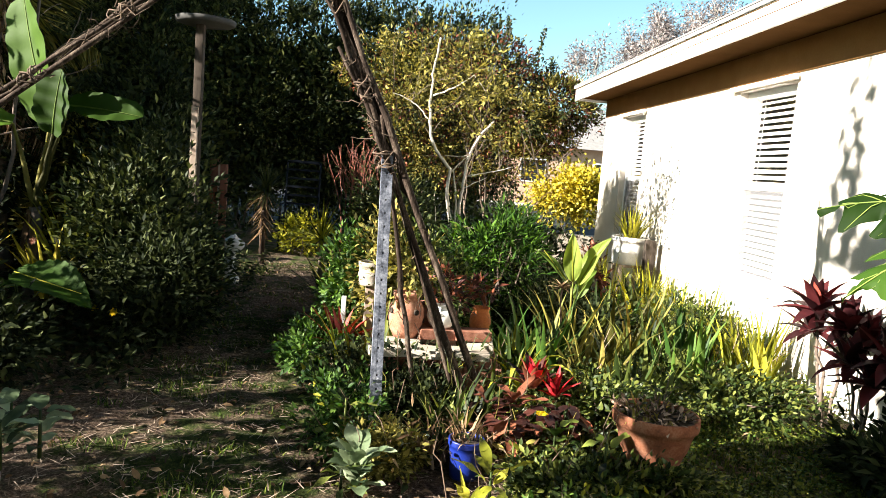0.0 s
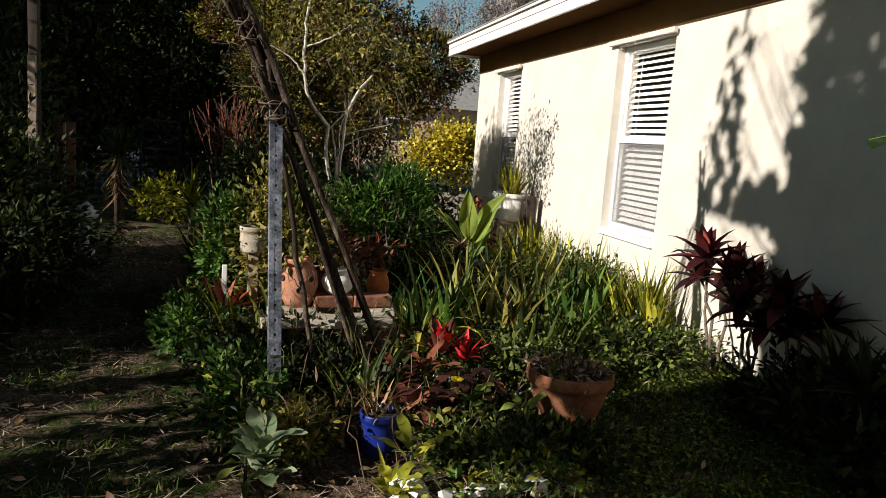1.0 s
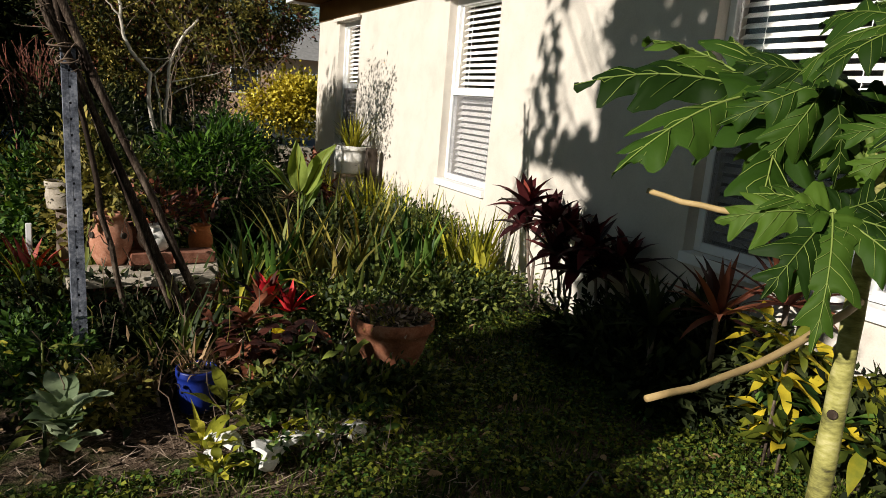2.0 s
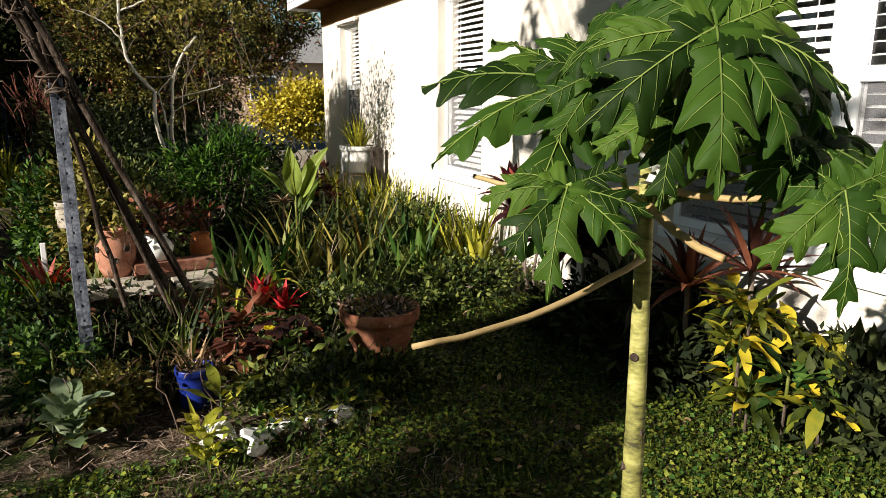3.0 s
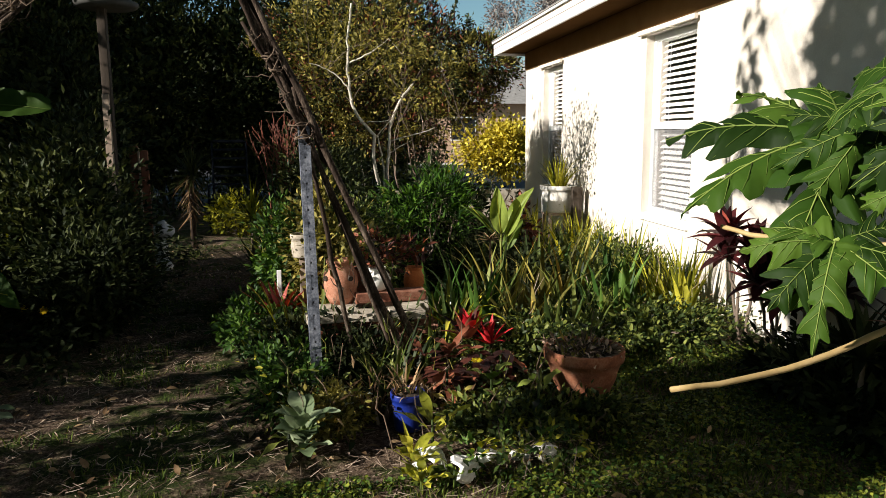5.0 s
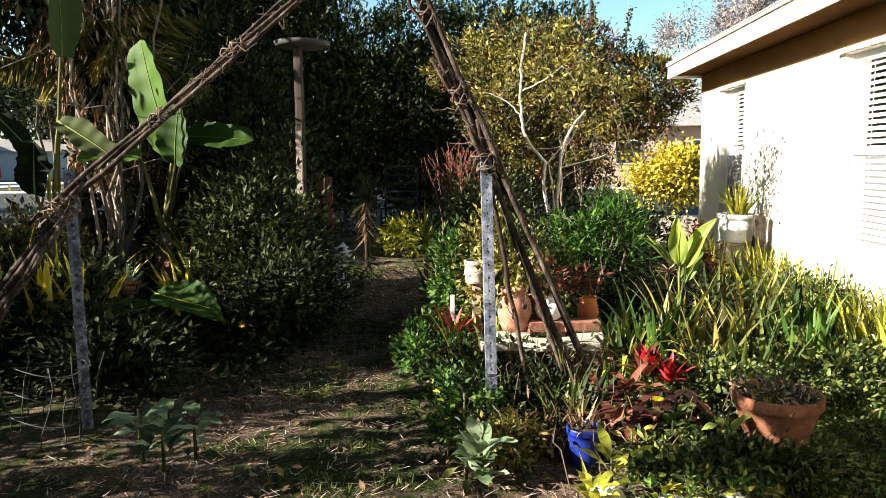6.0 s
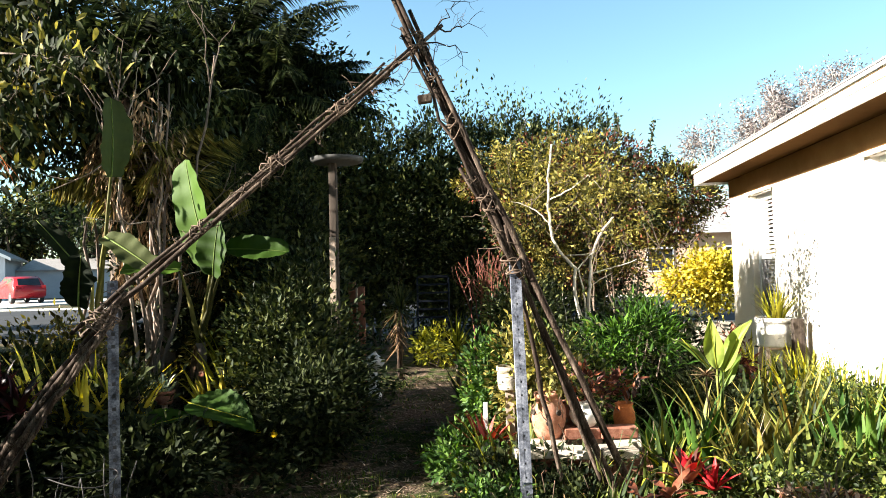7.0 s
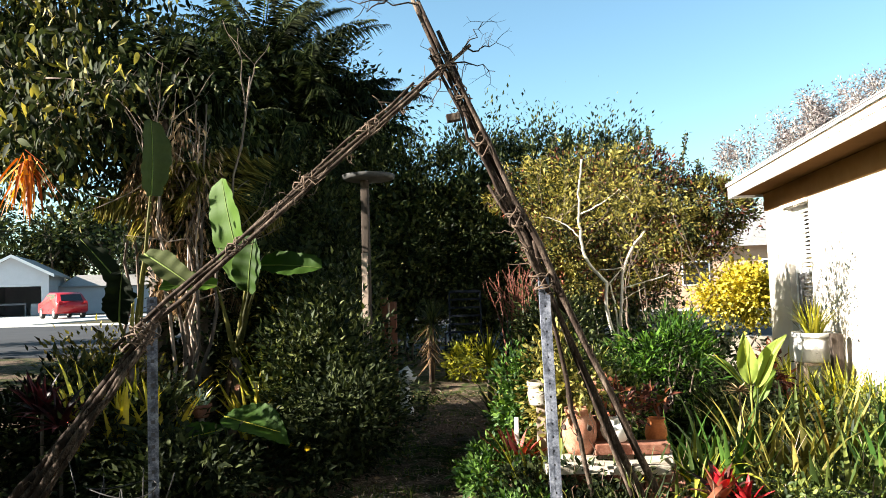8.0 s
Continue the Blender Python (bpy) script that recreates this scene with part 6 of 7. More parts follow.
for base, c, r, n, s, mat, lab in [
    ((0.35, 6.1, 0), (0.4, 6.0, 0.55), (0.5, 0.45, 0.6), 8500, 0.06, "leaf_hedge", "dense dark green hibiscus bush beside the path"),
    ((0.7, 5.5, 0), (0.72, 5.5, 0.35), (0.35, 0.5, 0.38), 4800, 0.055, "leaf_dark", "dark green bush at the edge of the path"),
    ((0.1, 7.0, 0), (0.1, 7.0, 0.75), (0.55, 0.45, 0.75), 7000, 0.065, "leaf_hedge", "tall leafy bush beside a timber post"),
    ((-0.6, 7.3, 0), (-0.6, 7.3, 0.7), (0.6, 0.45, 0.7), 6000, 0.065, "leaf_olive", "olive-green leafy bush behind a banana plant"),
    ((1.0, 10.3, 0), (1.0, 10.4, 0.25), (0.34, 0.25, 0.25), 900, 0.075, "leaf_lime", "low yellow-green plant at the end of the path"),
    ((-0.1, 7.4, 0), (-0.1, 7.4, 1.0), (0.5, 0.3, 1.05), 7500, 0.065, "leaf_dark", "tall dark green bush below the palm"),
    ((-1.2, 7.2, 0), (-1.2, 7.2, 1.2), (0.6, 0.4, 1.25), 9000, 0.07, "leaf_dark", "tall dark green bush below the palm"),
]:
    shrub("bush", base, c, r, n, s, mat, lab, clumps=70, spread=0.16, group="bushes by the path", stems=5)
for x, y, z in [(-0.02, 5.35, 0.62), (0.40, 5.28, 0.23), (0.6, 5.05, 0.27)]:
    g = Geo()
    a = np.arange(7) * 0.9
    scatter(g, ROUND, np.tile([x, y, z], (7, 1)), np.stack([np.cos(a), np.sin(a) * 0.4 - 0.6, np.sin(a)], -1), np.tile([0, -1, 0.2], (7, 1)), 0.03)
    ob = solid("flower", g, "flower_yellow" if z < 0.5 else "flower_pink", "single yellow flower on the dark bush" if z < 0.5 else "single coral flower on the dark bush", "flower", (x, y, z))


def feather(geo, stem_geo, base, az, length, lean, curl, leaflet=0.42, pairs=56, width=0.04, droop=0.5):
    """A palm frond: an arching rib with two rows of leaflets."""
    n = 14
    t = np.linspace(0, 1, n)
    ang = np.radians(lean + curl * t ** 1.4)
    st = length / (n - 1)
    h = np.concatenate([[0], np.cumsum(np.sin(ang[:-1]) * st)])
    z = np.concatenate([[0], np.cumsum(np.cos(ang[:-1]) * st)])
    rib = np.array(base) + np.stack([h * math.cos(az), h * math.sin(az), z], -1)
    stem_geo.add(*tube(rib, np.linspace(0.018, 0.004, n), 6))
    s = np.linspace(0.18, 0.99, pairs)
    p = np.stack([np.interp(s, t, rib[:, d]) for d in range(3)], -1)
    w = unit(np.stack([np.interp(s, t, np.gradient(rib[:, d])) for d in range(3)], -1))
    side = np.array([-math.sin(az), math.cos(az), 0])
    L = leaflet * np.sin(np.pi * (0.15 + 0.8 * s)) ** 0.7
    shp = (np.array([[0, 0, 0], [0.4, 0.5, 0.15], [0.5, 0, 0], [0.4, -0.5, 0.15], [1, 0, -0.35]]) * np.array([1, width / leaflet, 1]), SMALL[1])
    for sg in (1, -1):
        d = unit(side * sg + w * 0.7 + np.array([0, 0, -droop]) + rng.normal(0, 0.1, (pairs, 3)))
        scatter(geo, shp, p, d, np.cross(w, d) * sg + rng.normal(0, 0.1, (pairs, 3)), L)


def palm(at, height, fronds, length, label, mat="leaf_dark", dead=12, lean=(5, 100)):
    ob = thing("palm_tree", at, label, "palm tree")
    top = np.array(at) + np.array([0, 0, height])
    part("trunk", Geo().add(*tube(wobble((at[0], at[1], -0.05), top, 10, 0.015), np.linspace(0.13, 0.09, 10) * rng.uniform(0.92, 1.08, 10), 14)), "bark", ob)
    for k in range(fronds):
        lf, ribs = Geo(), Geo()
        feather(lf, ribs, top + rng.normal(0, 0.03, 3), k * 2.4 + rng.normal(0, 0.2), length * rng.uniform(0.8, 1.1), lean[0] + (lean[1] - lean[0]) * k / fronds, rng.uniform(40, 95))
        fr = part("frond", lf, mat, ob)
        part("rib", ribs, "leaf_green", fr, "green midrib")
    for k in range(dead):
        lf, ribs = Geo(), Geo()
        feather(lf, ribs, top - np.array([0, 0, 0.1 + 0.3 * rng.random()]), k * 2.4, length * rng.uniform(0.6, 0.8), 135, rng.uniform(10, 35), 0.25, 26, 0.02, 1.2)
        fr = part("dead_frond", lf, "dead", ob, "brown hanging dead frond")
        part("rib", ribs, "dead", fr)
    return ob


palm((-2.4, 13.8, 0), 4.25, 46, 2.6, "dark feathery palm with arching fronds above the hedge", dead=4)
palm((-3.55, 14.1, 0), 5.4, 44, 3.0, "tall dark feathery palm with arching fronds", dead=4)
palm((-1.75, 7.3, 0), 3.1, 14, 1.05, "shaggy palm with brown hanging dead fronds", dead=22, lean=(5, 80))
palm((-1.2, 7.0, 0), 2.0, 10, 0.95, "young palm with pale green fronds", "leaf_olive", dead=8, lean=(5, 80))
for c, r, n, mat in [((-2.35, 13.7, 4.3), (1.6, 0.6, 1.5), 13000, "leaf_dark"), ((-4.1, 13.4, 4.5), (1.5, 0.6, 2.0), 13000, "leaf_dark"), ((-2.3, 7.6, 3.3), (0.9, 0.6, 1.1), 7000, "leaf_hedge")]:
    g = Geo()
    foliage(g, c, r, n, 0.08 if c[1] < 10 else 0.12, SMALL, 90, spread=0.15, hang=0.5)
    core(g, c, r, 500, 0.2)
    ob = thing("vine_mass", (c[0], c[1], 0), "dark mass of vine hanging in the palms", "vine", "vines in the palms")
    part("crown", g, mat, ob)
    for q in range(4):
        part("stem", Geo().add(*tube(wobble((c[0] + rng.normal(0, 0.2), c[1], -0.03), (c[0] + rng.normal(0, 0.3), c[1], c[2]), 9, 0.05), np.linspace(0.02, 0.01, 9), 6)), "bark", ob)


def banana(at, height, leaves, label, mat="banana"):
    ob = thing("banana_plant", at, label, "banana plant")
    x, y, z = at
    part("pseudostem", Geo().add(*tube(wobble((x, y, -0.05), (x + 0.02, y, height * 0.62), 9, 0.006), np.linspace(0.06, 0.035, 9), 12)), "bark", ob, "brown sheathed stem")
    part("dry_sheath", blades(Geo(), np.tile([x, y, height * 0.6], (7, 1)), np.arange(7) * 0.9, 0.4, 0.06, 160, 15, 5), "dead", ob, "dry hanging leaf sheaths")
    for stalk, tip, up, w in leaves:
        a = np.array([x + 0.02 + rng.normal(0, 0.015), y, height * 0.6])
        sp = np.array(stalk, float)
        part("stalk", Geo().add(*tube(wobble(a, sp, 7, 0.004), np.linspace(0.026, 0.01, 7), 8)), "leaf_olive", ob)
        g = Geo()
        n = 26
        t = np.linspace(0, 1, n)
        tp = np.array(tip, float)
        L = np.linalg.norm(tp - sp)
        ww = w / 2 * np.clip(np.sin(np.pi * (0.06 + 0.9 * t)), 0, 1) ** 0.45
        ww[-1] = 0.004
        xw = (tp - sp) / L
        zw = unit(np.array(up, float) - xw * np.dot(up, xw))
        yw = np.cross(zw, xw)
        mid = sp + np.outer(t * L, xw) - np.outer(0.12 * L * t ** 2, zw)
        jag = 0.004 * rng.normal(0, 1, n) + 0.012 * np.sin(9 * t + x)
        l = mid + np.outer(ww + jag, yw) + np.outer(ww * 0.35 + 0.008 * np.sin(30 * t), zw)
        r = mid - np.outer(ww - jag, yw) + np.outer(ww * 0.35 + 0.008 * np.cos(27 * t), zw)
        q = np.stack([l, (l + mid) / 2 + 0.02 * w * zw, mid, (r + mid) / 2 + 0.02 * w * zw, r], 1).reshape(-1, 3)
        i = np.arange(n - 1)[:, None] * 5
        g.add(q, np.concatenate([i + np.array([[c, c + 1, c + 6, c + 5]]) for c in range(4)]))
        lf = part("leaf", g, mat, ob)
        part("midrib", Geo().add(*tube(mid + zw * 0.004, np.linspace(0.008, 0.002, n), 6)), "papaya_vein", lf, "pale midrib")
    return ob


banana((-0.36, 6.0, 0), 1.25, [((-0.24, 6.0, 1.38), (-0.5, 5.95, 2.22), (-0.45, -0.85, 0.2), 0.36), ((-0.1, 5.95, 1.5), (0.42, 5.85, 1.5), (-0.1, -0.7, 0.6), 0.24), ((-0.2, 5.95, 1.3), (-0.12, 5.8, 1.72), (-0.25, -0.9, 0.2), 0.3),
                               ((-0.5, 6.0, 1.35), (-0.95, 5.9, 1.4), (0.1, -0.6, 0.8), 0.24)], "banana plant with broad sunlit green leaves")
# Second banana takes the dark leaf colour in place of shade.
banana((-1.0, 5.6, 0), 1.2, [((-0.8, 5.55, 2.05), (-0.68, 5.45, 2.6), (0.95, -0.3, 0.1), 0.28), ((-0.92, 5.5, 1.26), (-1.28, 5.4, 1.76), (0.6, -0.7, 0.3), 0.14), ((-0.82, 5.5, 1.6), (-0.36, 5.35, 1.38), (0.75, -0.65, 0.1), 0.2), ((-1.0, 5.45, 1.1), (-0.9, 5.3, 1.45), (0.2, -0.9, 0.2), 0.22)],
       "banana plant with leaves coloured darker for shade", "leaf_dark")
broad_plant("elephant_ear", (0.2, 4.95, 0), [((0.1, 4.9, 0.5), (0.6, 4.7, 0.43), (-0.1, -0.35, 0.9), 0.3), ((0.05, 5.0, 0.4), (-0.25, 4.8, 0.35), (0, -0.3, 0.9), 0.22)], "leaf_papaya", "large ribbed dark green elephant ear leaf near the ground")
# slim bare stems of a multi-stemmed tree
ob = thing("slim_tree", (-1.05, 6.5, 0), "multi-stemmed slim tree with bare pale brown stems", "tree")
for k in range(7):
    g, ends = Geo(), []
    b = np.array([-1.05 + rng.normal(0, 0.1), 6.5 + rng.normal(0, 0.08), -0.03])
    t = np.array([-1.08 + rng.normal(0, 0.22), 6.5 + rng.normal(0, 0.15), rng.uniform(2.6, 3.3)])
    p = wobble(b, t, 12, 0.025)
    g.add(*tube(p, np.linspace(0.02, 0.008, 12), 7))
    for q in range(4):
        limbs(g, p[rng.integers(5, 11)], rng.normal(0, 0.6, 3) + np.array([0, 0, 0.8]), 0.45, 0.008, 1, ends, 0.5, 2, 0.3)
    part("stem", g, "wood" if k % 2 else "bark", ob)
g = Geo()
foliage(g, (-1.3, 7.1, 3.2), (0.9, 0.6, 0.5), 1300, 0.09, SMALL, 40, spread=0.16, hang=0.6)
part("crown", g, "leaf_hedge", ob)
part("dry_leaves", foliage(Geo(), (-1.1, 6.5, 2.2), (0.4, 0.3, 0.7), 700, 0.11, NARROW, 40, spread=0.16, hang=1.5)[0], "dead", ob, "hanging dry leaves")
# unseen tree, inferred from the wall's shade; its crown is shaped to cast it
ob = thing("shadow_caster_tree", (-2.1, 0.9, 0), "unseen leafy tree with its crown shaped to shade wall and lawn", "tree")
g, ends = Geo(), []
g.add(*tube(wobble((-2.1, 0.9, -0.05), (-1.8, 1.0, 2.6), 8, 0.02), np.linspace(0.1, 0.07, 8), 10))
tips = [(-1.5 + rng.uniform(-0.5, 0.5), rng.uniform(0.6, 1.3), rng.uniform(3.95, 5.1)) for _ in range(16)]
tips += [(-1.5 + rng.uniform(-0.4, 0.4), rng.uniform(0.65, 1.45), rng.uniform(1.75, 2.3)) for _ in range(14)]
tips += [(-1.5 + rng.uniform(-0.4, 0.4), rng.uniform(0.9, 1.35), rng.uniform(2.3, 2.65)) for _ in range(10)]
tips += [(-1.5 + rng.uniform(-0.6, 0.6), rng.uniform(1.1, 2.0), rng.uniform(3.35, 5.2)) for _ in range(24)]
tips += [(-1.5 + rng.uniform(-0.4, 0.4), rng.uniform(1.9, 2.8), rng.uniform(3.75, 5.2)) for _ in range(22)]
tips += [(-1.5 + rng.uniform(-0.5, 0.4), rng.uniform(0.5, 1.4), (rng.uniform(1.5, 2.25) if k % 2 else rng.uniform(3.5, 4.2))) for k in range(16)]
tips += [(-1.5 + rng.uniform(-0.4, 0.4), rng.uniform(1.35, 2.15), rng.uniform(2.15, 3.4)) for _ in range(26)]
tips += [(-1.5 + rng.uniform(-0.3, 0.3), rng.uniform(2.3, 3.3), rng.uniform(1.1, 1.75)) for _ in range(9)]
for tip in tips:
    p = wobble((-1.8, 1.0, max(0.6, min(2.5, tip[2] - 0.1))), tip, 9, 0.03, -0.1)
    g.add(*tube(p, np.linspace(0.014, 0.004, 9), 6))
    for q in range(9):
        limbs(g, p[rng.integers(5, 9)], rng.normal(0, 1, 3) + np.array([0.2, 0, -0.2]), 0.2, 0.002, 1, ends, 0.7, 3, -0.2)
part("trunk", g, "bark", ob)
e = np.array(ends)
n = 150000
k = rng.integers(0, len(e), n)
lf = Geo()
at, along, up, size = e[k] + rng.normal(0, 0.08, (n, 3)), rng.normal(0, 0.5, (n, 3)) + np.array([0, 0, -0.8]), rng.normal(0, 0.6, (n, 3)) + np.array([-0.5, -0.3, 0.4]), 0.085 * rng.uniform(0.6, 1.25, n)
# gaps cut along the sun's slope so lit patches fall on wall and ground
dx = at[:, 0] + 1.5
u, h = at[:, 1] - 0.35 * dx, at[:, 2] + 0.45 * dx - 2.916
fine = np.sin(37 * u + 2 * np.sin(17 * h)) + np.sin(21 * h + 2 * np.sin(31 * u))
ragged = 0.05 * np.sin(15 * h) + 0.035 * np.sin(37 * h + 3 * u)
upper = h > 0.6
gap = upper & (u > 2.88 + 0.14 * np.exp(-((h - 1.35) / 0.3) ** 2) + ragged)
gap |= upper & (u > 2.5 + 0.12 * np.clip((h - 1.0) / 0.6, 0, 1)) & (fine > 0.0 + 0.5 * np.sin(9 * h))
gap |= (h > 1.12 + 0.05 * np.sin(25 * u)) & (u > 2.14 + ragged) & (u < 2.56 + 0.12 * np.clip((h - 1.0) / 0.6, 0, 1) + 0.5 * ragged)
gap |= (h > 1.62) & (u < 2.05) & (fine > 0.55) | upper & (u < 2.3) & (fine > 1.5)
low = h + 2.916 - 1.79 - 0.62 * (1.86 - u)
gap |= (np.abs(low) < 0.27 + 0.05 * np.sin(29 * u)) & (u > 0.75) & (u < 2.3) & (fine < np.where(u > 1.1, 1.25, -0.3))
gap |= (h < 0.2) & (fine > 1.15)
gap |= (u > 1.85 + ragged) & (u < 2.35) & (h < -0.4) & (fine > -0.45)
gap |= (h < -0.9) & (u > 2.2) & (fine > -0.35) | (h < 0.9) & (h > -0.9) & (u > 2.2 + ragged)
gap |= (u < 1.15) & (h > 1.3) & (fine < 1.3)
gap |= (np.abs(u - 0.35) < 0.5) & (np.abs(h - 0.1) < 0.55) & (fine < 1.1)
scatter(lf, SMALL, at[~gap], along[~gap], up[~gap], size[~gap])
part("crown", lf, "leaf_hedge", ob)
ob = thing("lance_leaf_tree", (-4.9, 7.9, 0), "leafy tree with drooping lance-shaped leaves beside the palms", "tree")
g, ends = Geo(), []
g.add(*tube(wobble((-4.9, 7.9, -0.05), (-4.6, 7.8, 3.6), 8, 0.03), np.linspace(0.13, 0.08, 8), 10))
for tip in [(-1.9, 7.0, 4.3), (-2.3, 7.0, 4.0), (-2.9, 7.1, 4.4), (-3.4, 7.0, 3.8), (-3.7, 7.1, 3.3), (-3.2, 6.9, 3.2), (-2.5, 7.0, 3.65), (-3.9, 7.1, 4.3), (-2.8, 7.1, 3.85), (-3.5, 7.0, 4.5), (-2.1, 6.9, 4.7), (-4.2, 7.1, 3.7), (-3.4, 7.0, 2.7), (-4.0, 7.0, 2.95), (-1.7, 6.1, 3.05), (-2.0, 6.15, 2.9), (-2.3, 6.2, 2.6), (-1.75, 6.15, 2.9), (-2.6, 6.2, 2.85), (-1.9, 6.1, 3.2), (-2.0, 6.2, 2.6)]:
    p = wobble((-4.6, 7.8, 3.5), tip, 9, 0.04, -0.15)
    g.add(*tube(p, np.linspace(0.03, 0.007, 9), 6))
    for q in range(9):
        limbs(g, p[rng.integers(4, 9)], rng.normal(0, 1, 3) + np.array([0.2, 0, -0.2]), 0.32, 0.006, 1, ends, 0.7, 3, -0.2)
part("trunk", g, "bark", ob)
e = np.array(ends)
n = 11400
k = rng.integers(0, len(e), n)
lf = Geo()
scatter(lf, (leaf_shape(0.34, 0.12, 0.25, 4)), e[k] + rng.normal(0, 0.13, (n, 3)), rng.normal(0, 0.5, (n, 3)) + np.array([0, 0, -0.8]), rng.normal(0, 0.6, (n, 3)) + np.array([0, -0.6, 0.4]), 0.125 * rng.uniform(0.6, 1.25, n))
part("crown", lf, "leaf_dark", ob)
# A share of paler olive leaves imitates sun on the crown.
n = 2600
k = rng.integers(0, len(e), n)
lf = Geo()
scatter(lf, (leaf_shape(0.34, 0.12, 0.25, 4)), e[k] + rng.normal(0, 0.15, (n, 3)), rng.normal(0, 0.5, (n, 3)) + np.array([0, 0, -0.8]), rng.normal(0, 0.6, (n, 3)) + np.array([0, -0.6, 0.4]), 0.125 * rng.uniform(0.6, 1.25, n))
part("crown", lf, "leaf_olive", ob, "paler leaves standing in for sunlit ones")
g = Geo()
blades(g, np.array([[-0.99, 4.5, 2.14]]) + rng.normal(0, 0.035, (34, 3)), rng.random(34) * 6.3, 0.34, 0.024, rng.uniform(130, 176, 34), 25)
solid("orange_flower_spray", g, "leaf_orange", "hanging spray of orange flowers", "flower", (-1.06, 4.5, 2.15))
# low plants at the left
for x, y, z, mat, lab in [(-0.62, 4.9, 0.8, "leaf_gold", "upright golden yellow leaves"), (-0.4, 5.0, 0.62, "leaf_gold", "golden croton leaves"), (-0.85, 4.9, 0.72, "leaf_gold", "upright golden yellow leaves"), (-0.5, 5.0, 0.6, "leaf_gold", "golden croton leaves"), (0.0, 5.5, 0.55, "leaf_gold", "golden croton leaves"), (-0.05, 5.9, 0.8, "leaf_lime", "yellow-green croton leaves"), (-0.7, 5.2, 0.6, "leaf_lime", "yellow-green croton leaves")]:
    clump("golden_croton", (x, y, 0.25), 14, z - 0.05, 0.05, mat, "clump of " + lab + " in the shrubbery", "plant", 0.1, (2, 40), (5, 50), belly=0.6, group="crotons")
for x, y, z in [(-0.8, 4.55, 0.5), (-1.05, 4.7, 0.55), (-1.35, 5.0, 0.55)]:
    ob = bromeliad("red_cordyline", (x, y, z), 22, 0.3, 0.05, "leaf_maroon", "dark red cordyline in the shrubbery", lean=(5, 90), belly=0.4)
    part("stem", Geo().add(*tube([(x, y, -0.03), (x, y, z + 0.02)], 0.012, 7)), "bark", ob)
for base, c, r, n, s, mat, lab in [
    ((-0.5, 4.9, 0), (-0.5, 4.9, 0.3), (0.5, 0.35, 0.32), 3000, 0.07, "leaf_dark", "dark undergrowth behind the arch"),
    ((-1.3, 5.2, 0), (-1.4, 5.2, 0.35), (0.6, 0.4, 0.4), 3000, 0.07, "leaf_dark", "dark undergrowth behind the arch"),
    ((0.0, 4.5, 0), (0.05, 4.5, 0.2), (0.35, 0.3, 0.22), 2000, 0.06, "leaf_dark", "low dark plants behind a metal post"),
    ((-1.6, 6.3, 0), (-1.6, 6.3, 0.45), (0.55, 0.4, 0.45), 2600, 0.07, "leaf_olive", "olive-green bush at the garden's edge"),
]:
    shrub("undergrowth", base, c, r, n, s, mat, lab, clumps=36, spread=0.2, group="undergrowth", stems=3, stem_r=0.007)
# small basket of red flowers
pot("flower_bowl", (-0.22, 5.2, 0.44), 0.07, 0.09, "brick", "small red bowl with a pale trailing plant on a post", rim=0.02)
solid("bowl_post", Geo().add(*tube([(-0.22, 5.2, -0.05), (-0.22, 5.2, 0.439)], 0.02, 8)), "wood", "short timber post under a flower bowl", "post", (-0.22, 5.2, 0))
clump("trailing_plant", (-0.22, 5.2, 0.51), 22, 0.18, 0.02, "leaf_silver", "pale trailing plant in a small red bowl", "plant", 0.03, (0, 60), (0, 80))
# wire cage
ob = thing("wire_cage", (0.12, 3.75, 0), "bent grey wire plant cage at the foot of the arch", "wire cage")
for k in range(9):
    a = k * 0.7
    b = np.array([0.1 + 0.16 * math.cos(a), 3.75 + 0.1 * math.sin(a), -0.02])
    part("wire", Geo().add(*tube(wobble(b, b + np.array([rng.normal(0.04, 0.05), rng.normal(0, 0.04), rng.uniform(0.25, 0.55)]), 5, 0.01), 0.003, 5)), "wire", ob)
for z in (0.12, 0.24, 0.36):
    part("hoop", Geo().add(*tube([(0.1 + 0.17 * math.cos(a) + 0.1 * z, 3.75 + 0.11 * math.sin(a), z + 0.02 * math.sin(2 * a)) for a in np.linspace(0, 6.283, 25)], 0.003, 5)), "wire", ob)

# ---- unseen growth added beside and behind the camera to block light ----
# Wide crown out of view, added to keep skylight off the garden.
ob = thing("unseen_canopy", (-1.2, -3.2, 0), "unseen spreading tree added overhead to block skylight", "tree")
g, ends = Geo(), []
g.add(*tube(wobble((-1.2, -3.2, -0.05), (-0.6, -2.6, 5.6), 9, 0.03), np.linspace(0.22, 0.15, 9), 12))
cx = []
for k in range(110):
    a, r = k * 2.4, math.sqrt((k + 0.5) / 110)
    q = -0.6 + 8.4 * r * math.cos(a)
    cx.append((q, 3.0 + 8.0 * r * math.sin(a), 8.8 + 0.3 * max(0, -q - 3) + rng.normal(0, 0.25)))
for tip in cx:
    g.add(*tube(wobble((-0.6, -2.6, 5.5), tip, 8, 0.03, -0.1), np.linspace(0.07, 0.015, 8), 6))
part("trunk", g, "bark", ob)
lf = Geo()
for tip in cx:
    foliage(lf, tip, (1.2, 1.2, 0.5), 560, 0.36, SMALL, 30, spread=0.2)
part("crown", lf, "leaf_hedge", ob)
